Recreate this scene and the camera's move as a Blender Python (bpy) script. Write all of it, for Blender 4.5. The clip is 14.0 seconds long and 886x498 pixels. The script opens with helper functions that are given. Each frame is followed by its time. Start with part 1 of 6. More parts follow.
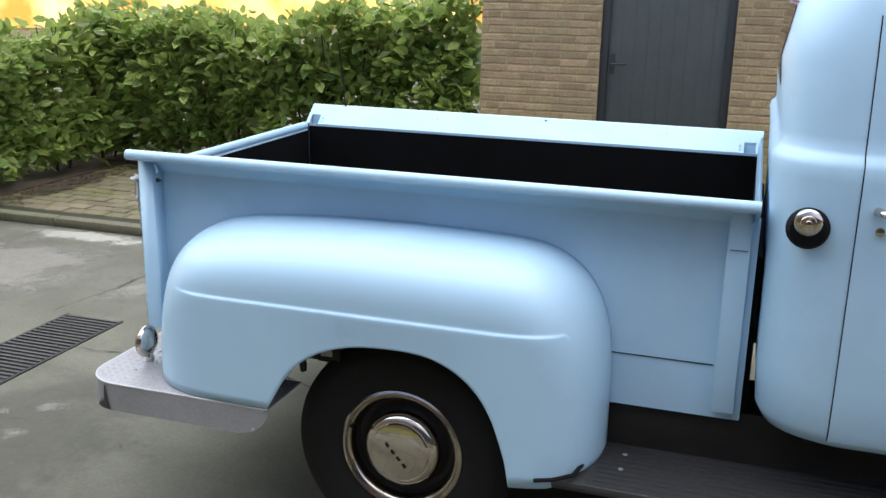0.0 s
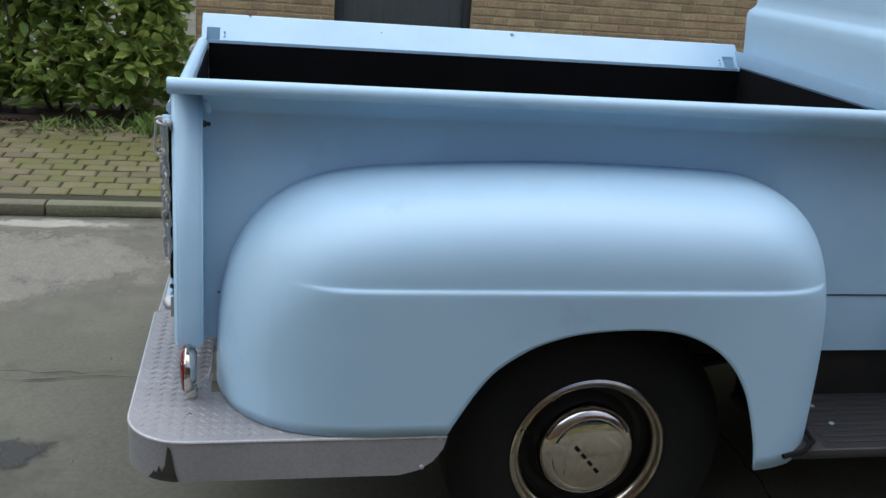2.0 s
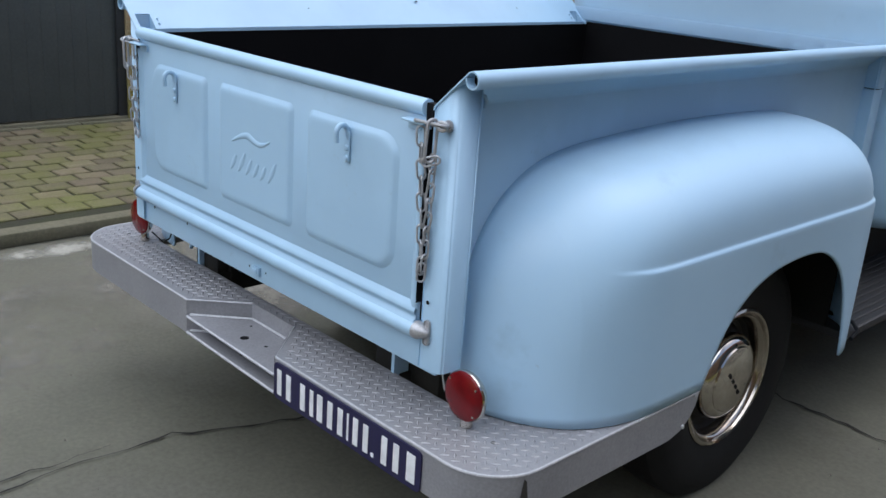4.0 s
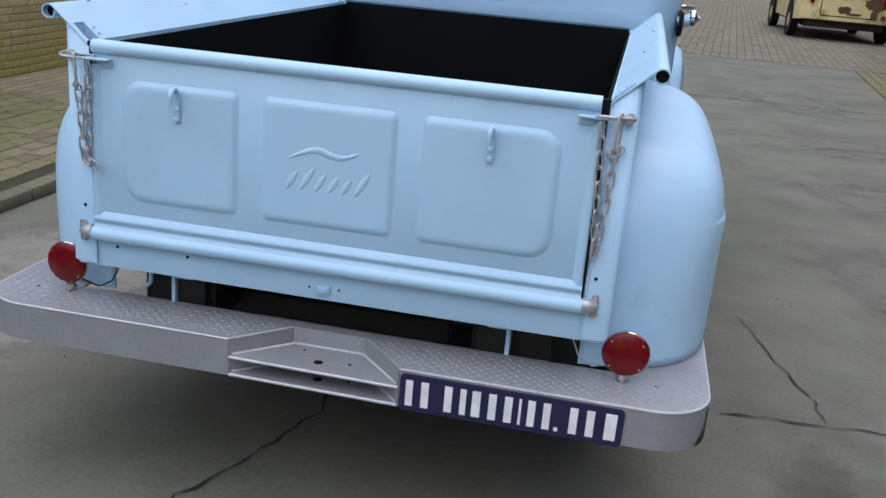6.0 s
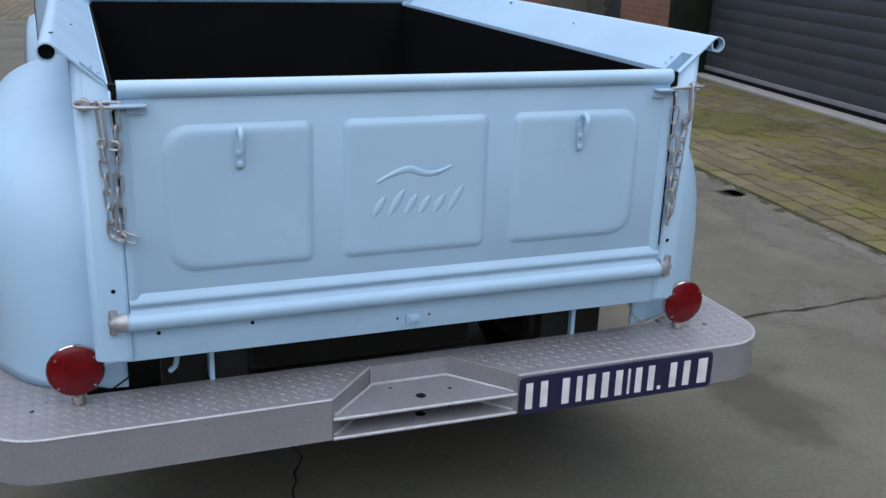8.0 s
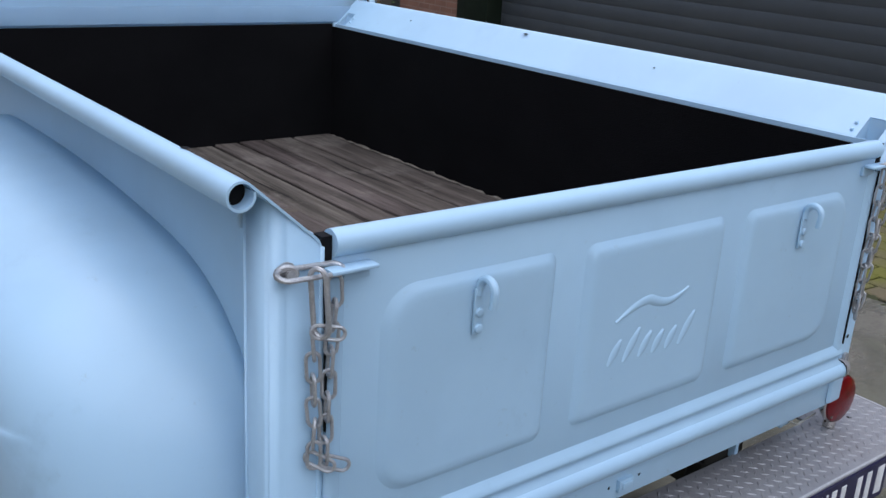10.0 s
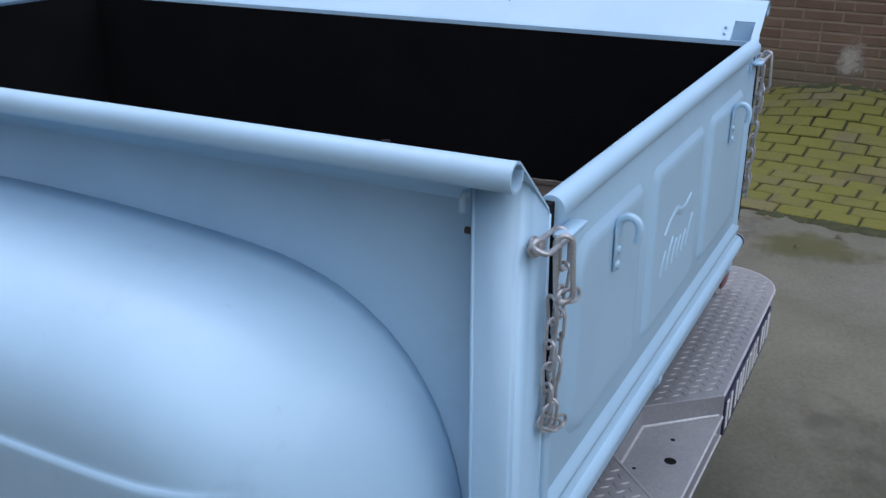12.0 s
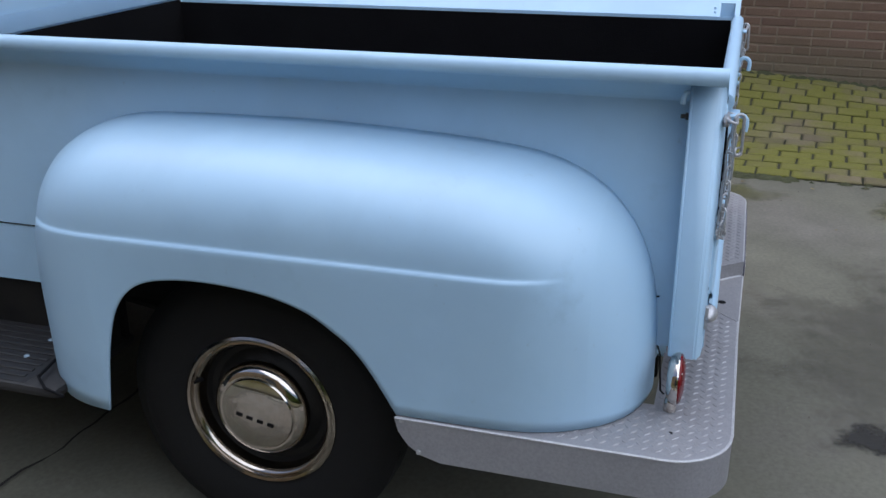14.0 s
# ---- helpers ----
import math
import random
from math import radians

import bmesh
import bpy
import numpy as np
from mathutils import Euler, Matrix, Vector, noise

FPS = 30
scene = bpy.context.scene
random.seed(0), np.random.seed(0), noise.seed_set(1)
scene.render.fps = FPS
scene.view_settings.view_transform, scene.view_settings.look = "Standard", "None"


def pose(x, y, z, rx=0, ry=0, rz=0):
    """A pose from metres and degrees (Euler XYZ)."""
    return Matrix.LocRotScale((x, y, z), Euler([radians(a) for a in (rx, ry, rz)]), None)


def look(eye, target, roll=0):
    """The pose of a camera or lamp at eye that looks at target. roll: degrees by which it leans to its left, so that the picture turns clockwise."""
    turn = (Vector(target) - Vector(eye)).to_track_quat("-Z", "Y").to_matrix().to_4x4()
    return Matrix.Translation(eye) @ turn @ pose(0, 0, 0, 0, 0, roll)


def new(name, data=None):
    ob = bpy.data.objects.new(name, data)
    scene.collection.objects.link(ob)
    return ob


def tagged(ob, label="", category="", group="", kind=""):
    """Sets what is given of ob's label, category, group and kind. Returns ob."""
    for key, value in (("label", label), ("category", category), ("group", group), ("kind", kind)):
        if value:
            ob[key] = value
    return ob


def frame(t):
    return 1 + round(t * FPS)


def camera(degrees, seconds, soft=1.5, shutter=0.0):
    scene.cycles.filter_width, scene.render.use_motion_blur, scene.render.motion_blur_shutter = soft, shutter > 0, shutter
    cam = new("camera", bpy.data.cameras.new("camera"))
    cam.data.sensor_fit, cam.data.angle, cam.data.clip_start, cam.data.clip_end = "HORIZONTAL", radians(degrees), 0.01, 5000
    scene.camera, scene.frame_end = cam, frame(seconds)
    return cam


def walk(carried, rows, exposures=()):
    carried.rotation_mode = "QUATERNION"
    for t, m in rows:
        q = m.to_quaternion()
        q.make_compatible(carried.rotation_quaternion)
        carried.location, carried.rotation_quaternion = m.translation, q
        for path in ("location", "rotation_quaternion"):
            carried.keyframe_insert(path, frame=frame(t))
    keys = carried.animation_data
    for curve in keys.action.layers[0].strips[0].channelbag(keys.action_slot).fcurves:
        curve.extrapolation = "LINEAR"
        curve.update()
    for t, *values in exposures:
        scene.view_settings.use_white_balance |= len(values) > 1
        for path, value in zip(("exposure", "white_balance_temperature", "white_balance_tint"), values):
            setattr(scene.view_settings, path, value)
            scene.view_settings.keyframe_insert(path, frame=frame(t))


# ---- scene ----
cam = camera(49.9, 14.0)
PATH = [
    (0, (3.349, 1.955, 1.766), (1.514, 1.363, 1.235), 1.2),
    (0.5, (3.187, 1.545, 1.73), (1.325, 1.129, 1.13), 2.7),
    (1, (3.043, 1.075, 1.686), (1.169, 0.862, 1.022), 0.7),
    (1.5, (2.877, 0.63, 1.625), (0.99, 0.684, 0.965), 2.8),
    (2, (2.773, 0.18, 1.558), (0.916, 0.572, 0.927), 4.6),
    (2.5, (2.591, -0.206, 1.533), (0.825, 0.481, 0.893), 3.4),
    (3, (2.429, -0.612, 1.507), (0.768, 0.355, 0.953), 3.2),
    (3.5, (2.21, -0.934, 1.472), (0.71, 0.256, 0.895), 3.6),
    (4, (1.937, -1.247, 1.466), (0.582, 0.082, 0.834), 4.1),
    (6.5, (0.297, -2.13, 1.453), (0.272, -0.218, 0.864), 3.6),
    (7, (-0.055, -2.151, 1.474), (0.213, -0.249, 0.918), 1.9),
    (7.5, (-0.348, -2.044, 1.446), (0.145, -0.197, 0.856), 2.0),
    (8, (-0.655, -1.846, 1.437), (0.026, -0.075, 0.803), 1.9),
    (8.5, (-0.94, -1.657, 1.452), (-0.069, 0.01, 0.772), 0.8),
    (9, (-1.07, -1.361, 1.463), (-0.042, 0.221, 0.799), 1.9),
    (11.5, (-1.351, -0.476, 1.531), (0.111, 0.6815, 0.8085), 1.3),
    (12, (-1.577, -0.368, 1.508), (0.067, 0.494, 0.764), -0.1),
    (12.5, (-1.907, -0.306, 1.522), (-0.135, 0.26, 0.786), -1.0),
    (13, (-2.188, -0.295, 1.543), (-0.409, 0.221, 0.788), -1.7),
    (13.5, (-2.394, -0.257, 1.54), (-0.653, 0.279, 0.715), -0.4),
    (14, (-2.563, -0.015, 1.563), (-0.784, 0.541, 0.836), -0.4),
]
walk(cam, [(t, look(e, a, r)) for t, e, a, r in PATH],
     [(0, 1.11, 6160, 7), (0.7, 0.86, 6100, 6.5), (1.5, 0.66, 6110, 5.5), (2.2, 0.49, 5990, 7), (3, 0.53, 5990, 8), (4, 0.50, 5870, 9), (6.5, 0.46, 5840, 11.5), (9, 0.28, 5850, 12), (11.5, 0.41, 5690, 11.5), (12.3, 0.17, 5690, 11.5), (13, 0.19, 5700, 11.5), (14, 0.32, 5720, 11.5)])
SKY, SUN = 0.092, 2.55
BLUE = (0.405, 0.589, 0.752)

# ---------------------------------------------------------------- light
world = bpy.data.worlds.new("overcast_sky")
scene.world = world
world.use_nodes = True
wn = world.node_tree
sky = wn.nodes.new("ShaderNodeTexSky")
sky.sky_type = "NISHITA"
sky.sun_disc = False
sky.sun_elevation = radians(62)
sky.sun_rotation = radians(20)
sky.air_density, sky.dust_density, sky.ozone_density = 1.0, 3.0, 1.2
wn.nodes["Background"].inputs[1].default_value = SKY
wn.links.new(sky.outputs[0], wn.nodes["Background"].inputs[0])

lamp = bpy.data.lights.new("sun", "SUN")
lamp.energy, lamp.angle, lamp.color = SUN, radians(95), (1.0, 0.975, 0.945)
sun = new("sun", lamp)
sun.matrix_world = look((0, 0, 10), (1.8, 4.6, 0))


# ---------------------------------------------------------------- materials
def node(t, kind, **values):
    n = t.nodes.new(kind)
    for k, v in values.items():
        n.inputs[k].default_value = v
    return n


def surface(name, col, rough=0.5, metal=0.0, col2=None, scale=6.0, fine=90.0, vary=0.5, bump=0.15, coat=0.0,
            third=None, third_scale=1.2, third_at=0.58, pieces="", piece_vary=0.35, rough_vary=0.15, spec=0.5, low=None, span=None, stretch=None, hue=0.05, third_piece=0.0, third_fade=None):
    """A material with variation at two scales in world space: col to col2 over large noise, grain and relief over fine noise."""
    m = bpy.data.materials.new(name)
    m.use_nodes = True
    t = m.node_tree
    b = t.nodes["Principled BSDF"]
    pos = t.nodes.new("ShaderNodeNewGeometry")
    big = node(t, "ShaderNodeTexNoise", Scale=scale, Detail=5.0, Roughness=0.6)
    small = node(t, "ShaderNodeTexNoise", Scale=fine, Detail=3.0, Roughness=0.6)
    place = pos.outputs["Position"]
    if stretch:
        mp = t.nodes.new("ShaderNodeMapping")
        mp.inputs["Scale"].default_value = stretch
        t.links.new(place, mp.inputs[0])
        place = mp.outputs[0]
    t.links.new(place, big.inputs["Vector"])
    t.links.new(place, small.inputs["Vector"])
    col2 = col2 or tuple(c * 0.86 for c in col)
    ramp = t.nodes.new("ShaderNodeValToRGB")
    half_span = span if span else vary * 0.4
    ramp.color_ramp.elements[0].position, ramp.color_ramp.elements[1].position = 0.5 - half_span, 0.5 + half_span
    ramp.color_ramp.elements[0].color, ramp.color_ramp.elements[1].color = (*col, 1), (*col2, 1)
    t.links.new(big.outputs[0], ramp.inputs[0])
    out = ramp.outputs[0]
    if pieces:
        if pieces == "object":
            src = t.nodes.new("ShaderNodeObjectInfo").outputs["Random"]
        else:
            src = pos.outputs["Random Per Island"]
        hsv = t.nodes.new("ShaderNodeHueSaturation")
        mr = node(t, "ShaderNodeMapRange")
        mr.inputs["To Min"].default_value, mr.inputs["To Max"].default_value = 1 - piece_vary, 1 + piece_vary
        t.links.new(src, mr.inputs["Value"])
        t.links.new(mr.outputs[0], hsv.inputs["Value"])
        mul = node(t, "ShaderNodeMath")
        mul.operation = "MULTIPLY_ADD"
        mul.inputs[1].default_value, mul.inputs[2].default_value = hue, 0.5 - hue / 2
        fr = node(t, "ShaderNodeMath")
        fr.operation = "FRACT"
        m7 = node(t, "ShaderNodeMath")
        m7.operation = "MULTIPLY"
        m7.inputs[1].default_value = 7.31
        t.links.new(src, m7.inputs[0])
        t.links.new(m7.outputs[0], fr.inputs[0])
        t.links.new(fr.outputs[0], mul.inputs[0])
        t.links.new(mul.outputs[0], hsv.inputs["Hue"])
        t.links.new(out, hsv.inputs["Color"])
        out = hsv.outputs[0]
    if third:
        patch = node(t, "ShaderNodeTexNoise", Scale=third_scale, Detail=6.0, Roughness=0.65)
        t.links.new(pos.outputs["Position"], patch.inputs["Vector"])
        r2 = t.nodes.new("ShaderNodeValToRGB")
        r2.color_ramp.elements[0].position, r2.color_ramp.elements[1].position = third_at - 0.08, third_at + 0.1
        t.links.new(patch.outputs[0], r2.inputs[0])
        if third_piece:
            shift = node(t, "ShaderNodeMapRange")
            shift.inputs["To Min"].default_value, shift.inputs["To Max"].default_value = -third_piece, third_piece
            t.links.new(fr.outputs[0], shift.inputs["Value"])
            both = node(t, "ShaderNodeMath")
            t.links.new(patch.outputs[0], both.inputs[0])
            t.links.new(shift.outputs[0], both.inputs[1])
            t.links.new(both.outputs[0], r2.inputs[0])
        if third_fade:
            # fewer patches further along the place
            along = t.nodes.new("ShaderNodeSeparateXYZ")
            t.links.new(pos.outputs["Position"], along.inputs[0])
            ease = node(t, "ShaderNodeMapRange")
            ease.interpolation_type = "SMOOTHSTEP"
            ease.inputs["From Min"].default_value, ease.inputs["From Max"].default_value = third_fade[0], third_fade[1]
            ease.inputs["To Min"].default_value, ease.inputs["To Max"].default_value = 0.0, -third_fade[2]
            t.links.new(along.outputs[1], ease.inputs["Value"])
            less = node(t, "ShaderNodeMath")
            t.links.new(r2.inputs[0].links[0].from_socket, less.inputs[0])
            t.links.new(ease.outputs[0], less.inputs[1])
            t.links.new(less.outputs[0], r2.inputs[0])
        fac = r2.outputs[0]
        if low:
            sep = t.nodes.new("ShaderNodeSeparateXYZ")
            t.links.new(pos.outputs["Position"], sep.inputs[0])
            mz = node(t, "ShaderNodeMapRange")
            mz.inputs["From Min"].default_value, mz.inputs["From Max"].default_value = low[0], low[1]
            mz.inputs["To Min"].default_value, mz.inputs["To Max"].default_value = 1.0, 0.0
            t.links.new(sep.outputs[2], mz.inputs["Value"])
            ml = node(t, "ShaderNodeMath")
            ml.operation = "MULTIPLY"
            t.links.new(fac, ml.inputs[0])
            t.links.new(mz.outputs[0], ml.inputs[1])
            fac = ml.outputs[0]
        mix3 = t.nodes.new("ShaderNodeMix")
        mix3.data_type = "RGBA"
        t.links.new(fac, mix3.inputs["Factor"])
        t.links.new(out, mix3.inputs["A"])
        mix3.inputs["B"].default_value = (*third, 1)
        out = mix3.outputs["Result"]
    grain = t.nodes.new("ShaderNodeMix")
    grain.data_type, grain.blend_type = "RGBA", "OVERLAY"
    grain.inputs["Factor"].default_value = min(0.6, vary * 0.5)
    t.links.new(out, grain.inputs["A"])
    t.links.new(small.outputs[0], grain.inputs["B"])
    t.links.new(grain.outputs["Result"], b.inputs["Base Color"])
    rr = node(t, "ShaderNodeMapRange")
    rr.inputs["To Min"].default_value = max(0.02, rough - rough_vary)
    rr.inputs["To Max"].default_value = min(1.0, rough + rough_vary)
    t.links.new(big.outputs[0], rr.inputs["Value"])
    t.links.new(rr.outputs[0], b.inputs["Roughness"])
    b.inputs["Metallic"].default_value = metal
    b.inputs["Specular IOR Level"].default_value = spec
    if coat:
        b.inputs["Coat Weight"].default_value = coat
        b.inputs["Coat Roughness"].default_value = 0.25
    if bump:
        bp = node(t, "ShaderNodeBump", Strength=bump, Distance=0.004)
        t.links.new(small.outputs[0], bp.inputs["Height"])
        t.links.new(bp.outputs[0], b.inputs["Normal"])
    return m


PAINT = surface("satin_light_blue_paint", BLUE, 0.44, col2=tuple(c * 0.95 for c in BLUE), scale=1.6, fine=4, vary=0.12,
                bump=0.0, rough_vary=0.05, coat=0.22, third=tuple(c * 0.84 for c in BLUE), third_scale=5.0, third_at=0.70)
# faint dirt specks in the paint
pt = PAINT.node_tree
speck = node(pt, "ShaderNodeTexNoise", Scale=42.0, Detail=4.0, Roughness=0.7)
where = node(pt, "ShaderNodeMapRange")
where.inputs["From Min"].default_value, where.inputs["From Max"].default_value, where.inputs["To Max"].default_value = 0.66, 0.80, 0.30
dirt = pt.nodes.new("ShaderNodeMix")
dirt.data_type = "RGBA"
dirt.inputs["B"].default_value = (0.24, 0.27, 0.27, 1)
pb = pt.nodes["Principled BSDF"]
clean = pb.inputs["Base Color"].links[0].from_socket
pg = pt.nodes.new("ShaderNodeNewGeometry")
pt.links.new(pg.outputs["Position"], speck.inputs["Vector"])
pt.links.new(speck.outputs[0], where.inputs["Value"])
pt.links.new(where.outputs[0], dirt.inputs["Factor"])
pt.links.new(clean, dirt.inputs["A"])
pt.links.new(dirt.outputs["Result"], pb.inputs["Base Color"])
LINER = surface("black_bed_liner", (0.0044, 0.0043, 0.0048), 0.88, col2=(0.0075, 0.0074, 0.008), scale=4, fine=260, vary=0.6, bump=0.4, spec=0.05)
RUBBER = surface("tyre_rubber", (0.006, 0.006, 0.006), 0.78, col2=(0.010, 0.0097, 0.0093), scale=9, fine=200, bump=0.25, spec=0.3)
BLACK = surface("black_chassis", (0.008, 0.008, 0.008), 0.6, col2=(0.02, 0.018, 0.015), scale=7, fine=120, bump=0.2, spec=0.3)
# near-black for real rubber, and for shade painted into seams, holes and gaps
GAP = surface("seam_shadow_rubber", (0.004, 0.004, 0.005), 0.8, bump=0.0, spec=0.2)
CHROME = surface("worn_chrome", (0.64, 0.61, 0.565), 0.085, 1.0, col2=(0.5, 0.44, 0.38), scale=9, fine=60, vary=0.6, bump=0.01, rough_vary=0.06)
TRIM = surface("tarnished_trim_ring", (0.52, 0.475, 0.42), 0.15, 1.0, col2=(0.36, 0.315, 0.265), scale=12, fine=80, vary=0.6, bump=0.03)
ALLOY = surface("silver_painted_steel", (0.325, 0.322, 0.335), 0.44, 0.25, col2=(0.265, 0.262, 0.272), scale=5, fine=150, vary=0.5, bump=0.05)
TONGUE = surface("bare_grey_sheet", (0.30, 0.39, 0.46), 0.5, 0.0, scale=20, fine=150, bump=0.05)
STEEL = surface("galvanised_chain_steel", (0.50, 0.51, 0.53), 0.40, 0.5, col2=(0.36, 0.35, 0.345), scale=60, fine=300, vary=0.7, bump=0.15)
REDGLASS = surface("red_lamp_glass", (0.15, 0.002, 0.005), 0.2, col2=(0.10, 0.001, 0.003), scale=30, fine=240, vary=0.4, bump=0.12, rough_vary=0.04, coat=0.0, spec=0.35)
NAVY = surface("navy_sign_plate", (0.018, 0.016, 0.06), 0.4, scale=10, fine=120, vary=0.3, bump=0.02)
WHITEPAINT = surface("white_sign_paint", (0.8, 0.8, 0.8), 0.45, scale=20, fine=150, vary=0.2, bump=0.02)
BOARD = surface("weathered_deck_boards", (0.135, 0.113, 0.098), 0.88, col2=(0.05, 0.041, 0.035), scale=30, fine=150, vary=1.0, bump=0.8, spec=0.15,
                pieces="object", piece_vary=0.18, third=(0.16, 0.14, 0.122), third_scale=5, third_at=0.62, stretch=(1, 0.06, 1), span=0.16)
KNOT = surface("wood_knot", (0.06, 0.045, 0.035), 0.9, col2=(0.1, 0.08, 0.06), scale=60, bump=0.3)
SEALANT = surface("crumbled_sealant", (0.24, 0.205, 0.165), 0.9, col2=(0.12, 0.10, 0.08), scale=30, fine=120, bump=0.5)
MAT = surface("ribbed_black_rubber_mat", (0.025, 0.024, 0.0245), 0.55, scale=8, fine=120, bump=0.15)
CONCRETE = surface("driveway_concrete", (0.146, 0.141, 0.108), 0.84, col2=(0.095, 0.093, 0.071), scale=1.5, fine=60, vary=0.6, bump=0.25,
                   third=(0.15, 0.14, 0.118), third_scale=0.7, third_at=0.62, rough_vary=0.12, span=0.19, spec=0.3)
CRACK = surface("crack_dirt", (0.009, 0.0085, 0.007), 0.95, col2=(0.018, 0.0165, 0.013), scale=20, bump=0.3)
OIL = surface("grimy_black_iron", (0.018, 0.017, 0.015), 0.65, col2=(0.045, 0.041, 0.034), scale=14, fine=80, vary=0.9, bump=0.2)


def soft_stain(name, col, rough, amount, scale):
    """A stain that frays out: its colour shows where noise and the distance from the middle let it."""
    m = surface(name, col, rough, col2=tuple(c * 0.7 for c in col), scale=14, fine=70, vary=0.9, bump=0.3)
    t = m.node_tree
    b = t.nodes["Principled BSDF"]
    co = t.nodes.new("ShaderNodeTexCoord")
    geo = t.nodes.new("ShaderNodeNewGeometry")
    dist = t.nodes.new("ShaderNodeVectorMath")
    dist.operation = "DISTANCE"
    dist.inputs[1].default_value = (0.5, 0.5, 0.0)
    flat = node(t, "ShaderNodeVectorMath")
    flat.operation = "MULTIPLY"
    flat.inputs[1].default_value = (1, 1, 0)
    t.links.new(co.outputs["Generated"], flat.inputs[0])
    t.links.new(flat.outputs[0], dist.inputs[0])
    nz = node(t, "ShaderNodeTexNoise", Scale=scale, Detail=7.0, Roughness=0.68)
    t.links.new(geo.outputs["Position"], nz.inputs["Vector"])
    mix = node(t, "ShaderNodeMath")
    mix.operation = "MULTIPLY_ADD"
    mix.inputs[1].default_value = -1.5
    t.links.new(dist.outputs["Value"], mix.inputs[0])
    t.links.new(nz.outputs[0], mix.inputs[2])
    mr = node(t, "ShaderNodeMapRange")
    mr.interpolation_type = "SMOOTHSTEP"
    mr.inputs["From Min"].default_value, mr.inputs["From Max"].default_value = 0.06, 0.36
    mr.inputs["To Max"].default_value = amount
    t.links.new(mix.outputs[0], mr.inputs["Value"])
    t.links.new(mr.outputs[0], b.inputs["Alpha"])
    return m


OILSPOT = soft_stain("oil_stain", (0.024, 0.023, 0.019), 0.5, 0.88, 11.0)
BLOOM = soft_stain("lime_bloom", (0.46, 0.41, 0.33), 0.9, 0.9, 9.0)
PALE = soft_stain("pale_gutter_lime", (0.40, 0.385, 0.33), 0.9, 0.95, 5.0)
LIMESPOT = soft_stain("lime_stain", (0.225, 0.215, 0.19), 0.85, 0.70, 13.0)
DARK_PATCH = soft_stain("dark_patch", (0.046, 0.044, 0.034), 0.75, 0.30, 2.6)
BLEACHED = soft_stain("bleached_patch", (0.25, 0.234, 0.198), 0.85, 0.85, 2.2)
SMEAR = soft_stain("soil_smear", (0.055, 0.042, 0.026), 0.95, 0.94, 6.0)
DRY = soft_stain("dry_patch", (0.19, 0.178, 0.148), 0.85, 0.72, 2.6)
LIME_GRIT = surface("pale_grit", (0.24, 0.22, 0.19), 0.9, col2=(0.10, 0.09, 0.075), scale=8, fine=60, vary=0.9, bump=0.2)
DEADLEAF = surface("dead_leaf", (0.16, 0.10, 0.04), 0.8, col2=(0.22, 0.18, 0.07), scale=30, fine=120, vary=0.8, bump=0.3, pieces="object", piece_vary=0.4)
ALGAE = soft_stain("green_algae_film", (0.108, 0.106, 0.030), 0.8, 0.60, 3.5)
LITTER = surface("leaf_litter_brown", (0.13, 0.075, 0.032), 0.85, col2=(0.06, 0.038, 0.02), scale=30, fine=120, vary=0.8, bump=0.3, pieces="island", piece_vary=0.5)
MOSSFILM = soft_stain("moss_carpet", (0.128, 0.120, 0.028), 0.9, 0.80, 2.4)
# worn metal, lightened to paint the light that rounded edges catch
EDGE_METAL = surface("worn_glint_metal", (0.52, 0.52, 0.54), 0.5, 0.2, col2=(0.40, 0.40, 0.41), scale=40, fine=200, vary=0.7, bump=0.2)
KERB = surface("mossy_kerb_concrete", (0.17, 0.155, 0.105), 0.85, col2=(0.10, 0.10, 0.055), scale=5, fine=70, vary=0.9, bump=0.5, pieces="object", piece_vary=0.12)


def paver_mat(name, pieces, col, moss, at, fade=None):
    return surface(name, col, 0.85, col2=tuple(c * 0.72 for c in col), scale=3.0, fine=90, vary=0.8, bump=0.5, pieces=pieces, piece_vary=0.26, hue=0.02,
                   third=moss, third_scale=1.3, third_at=at, third_piece=0.055, third_fade=fade)


PAVE_L = [paver_mat("tan_pavers", k, (0.180, 0.153, 0.092), (0.128, 0.127, 0.040), 0.50) for k in ("object", "island")]
PAVE_R = [paver_mat("mossy_pavers", k, (0.142, 0.120, 0.064), (0.124, 0.121, 0.017), 0.42, (0.2, 3.0, 0.13)) for k in ("object", "island")]
JOINT = surface("joint_sand", (0.024, 0.022, 0.012), 0.95, col2=(0.033, 0.036, 0.013), scale=8, fine=140, bump=0.5)


def brick_mat(name, pieces, col, third, at, low=None):
    return surface(name, col, 0.88, col2=tuple(c * 0.78 for c in col), scale=5.0, fine=110, vary=0.8, bump=0.6, pieces=pieces, piece_vary=0.14, hue=0.012,
                   third=third, third_scale=1.4, third_at=at, low=low)


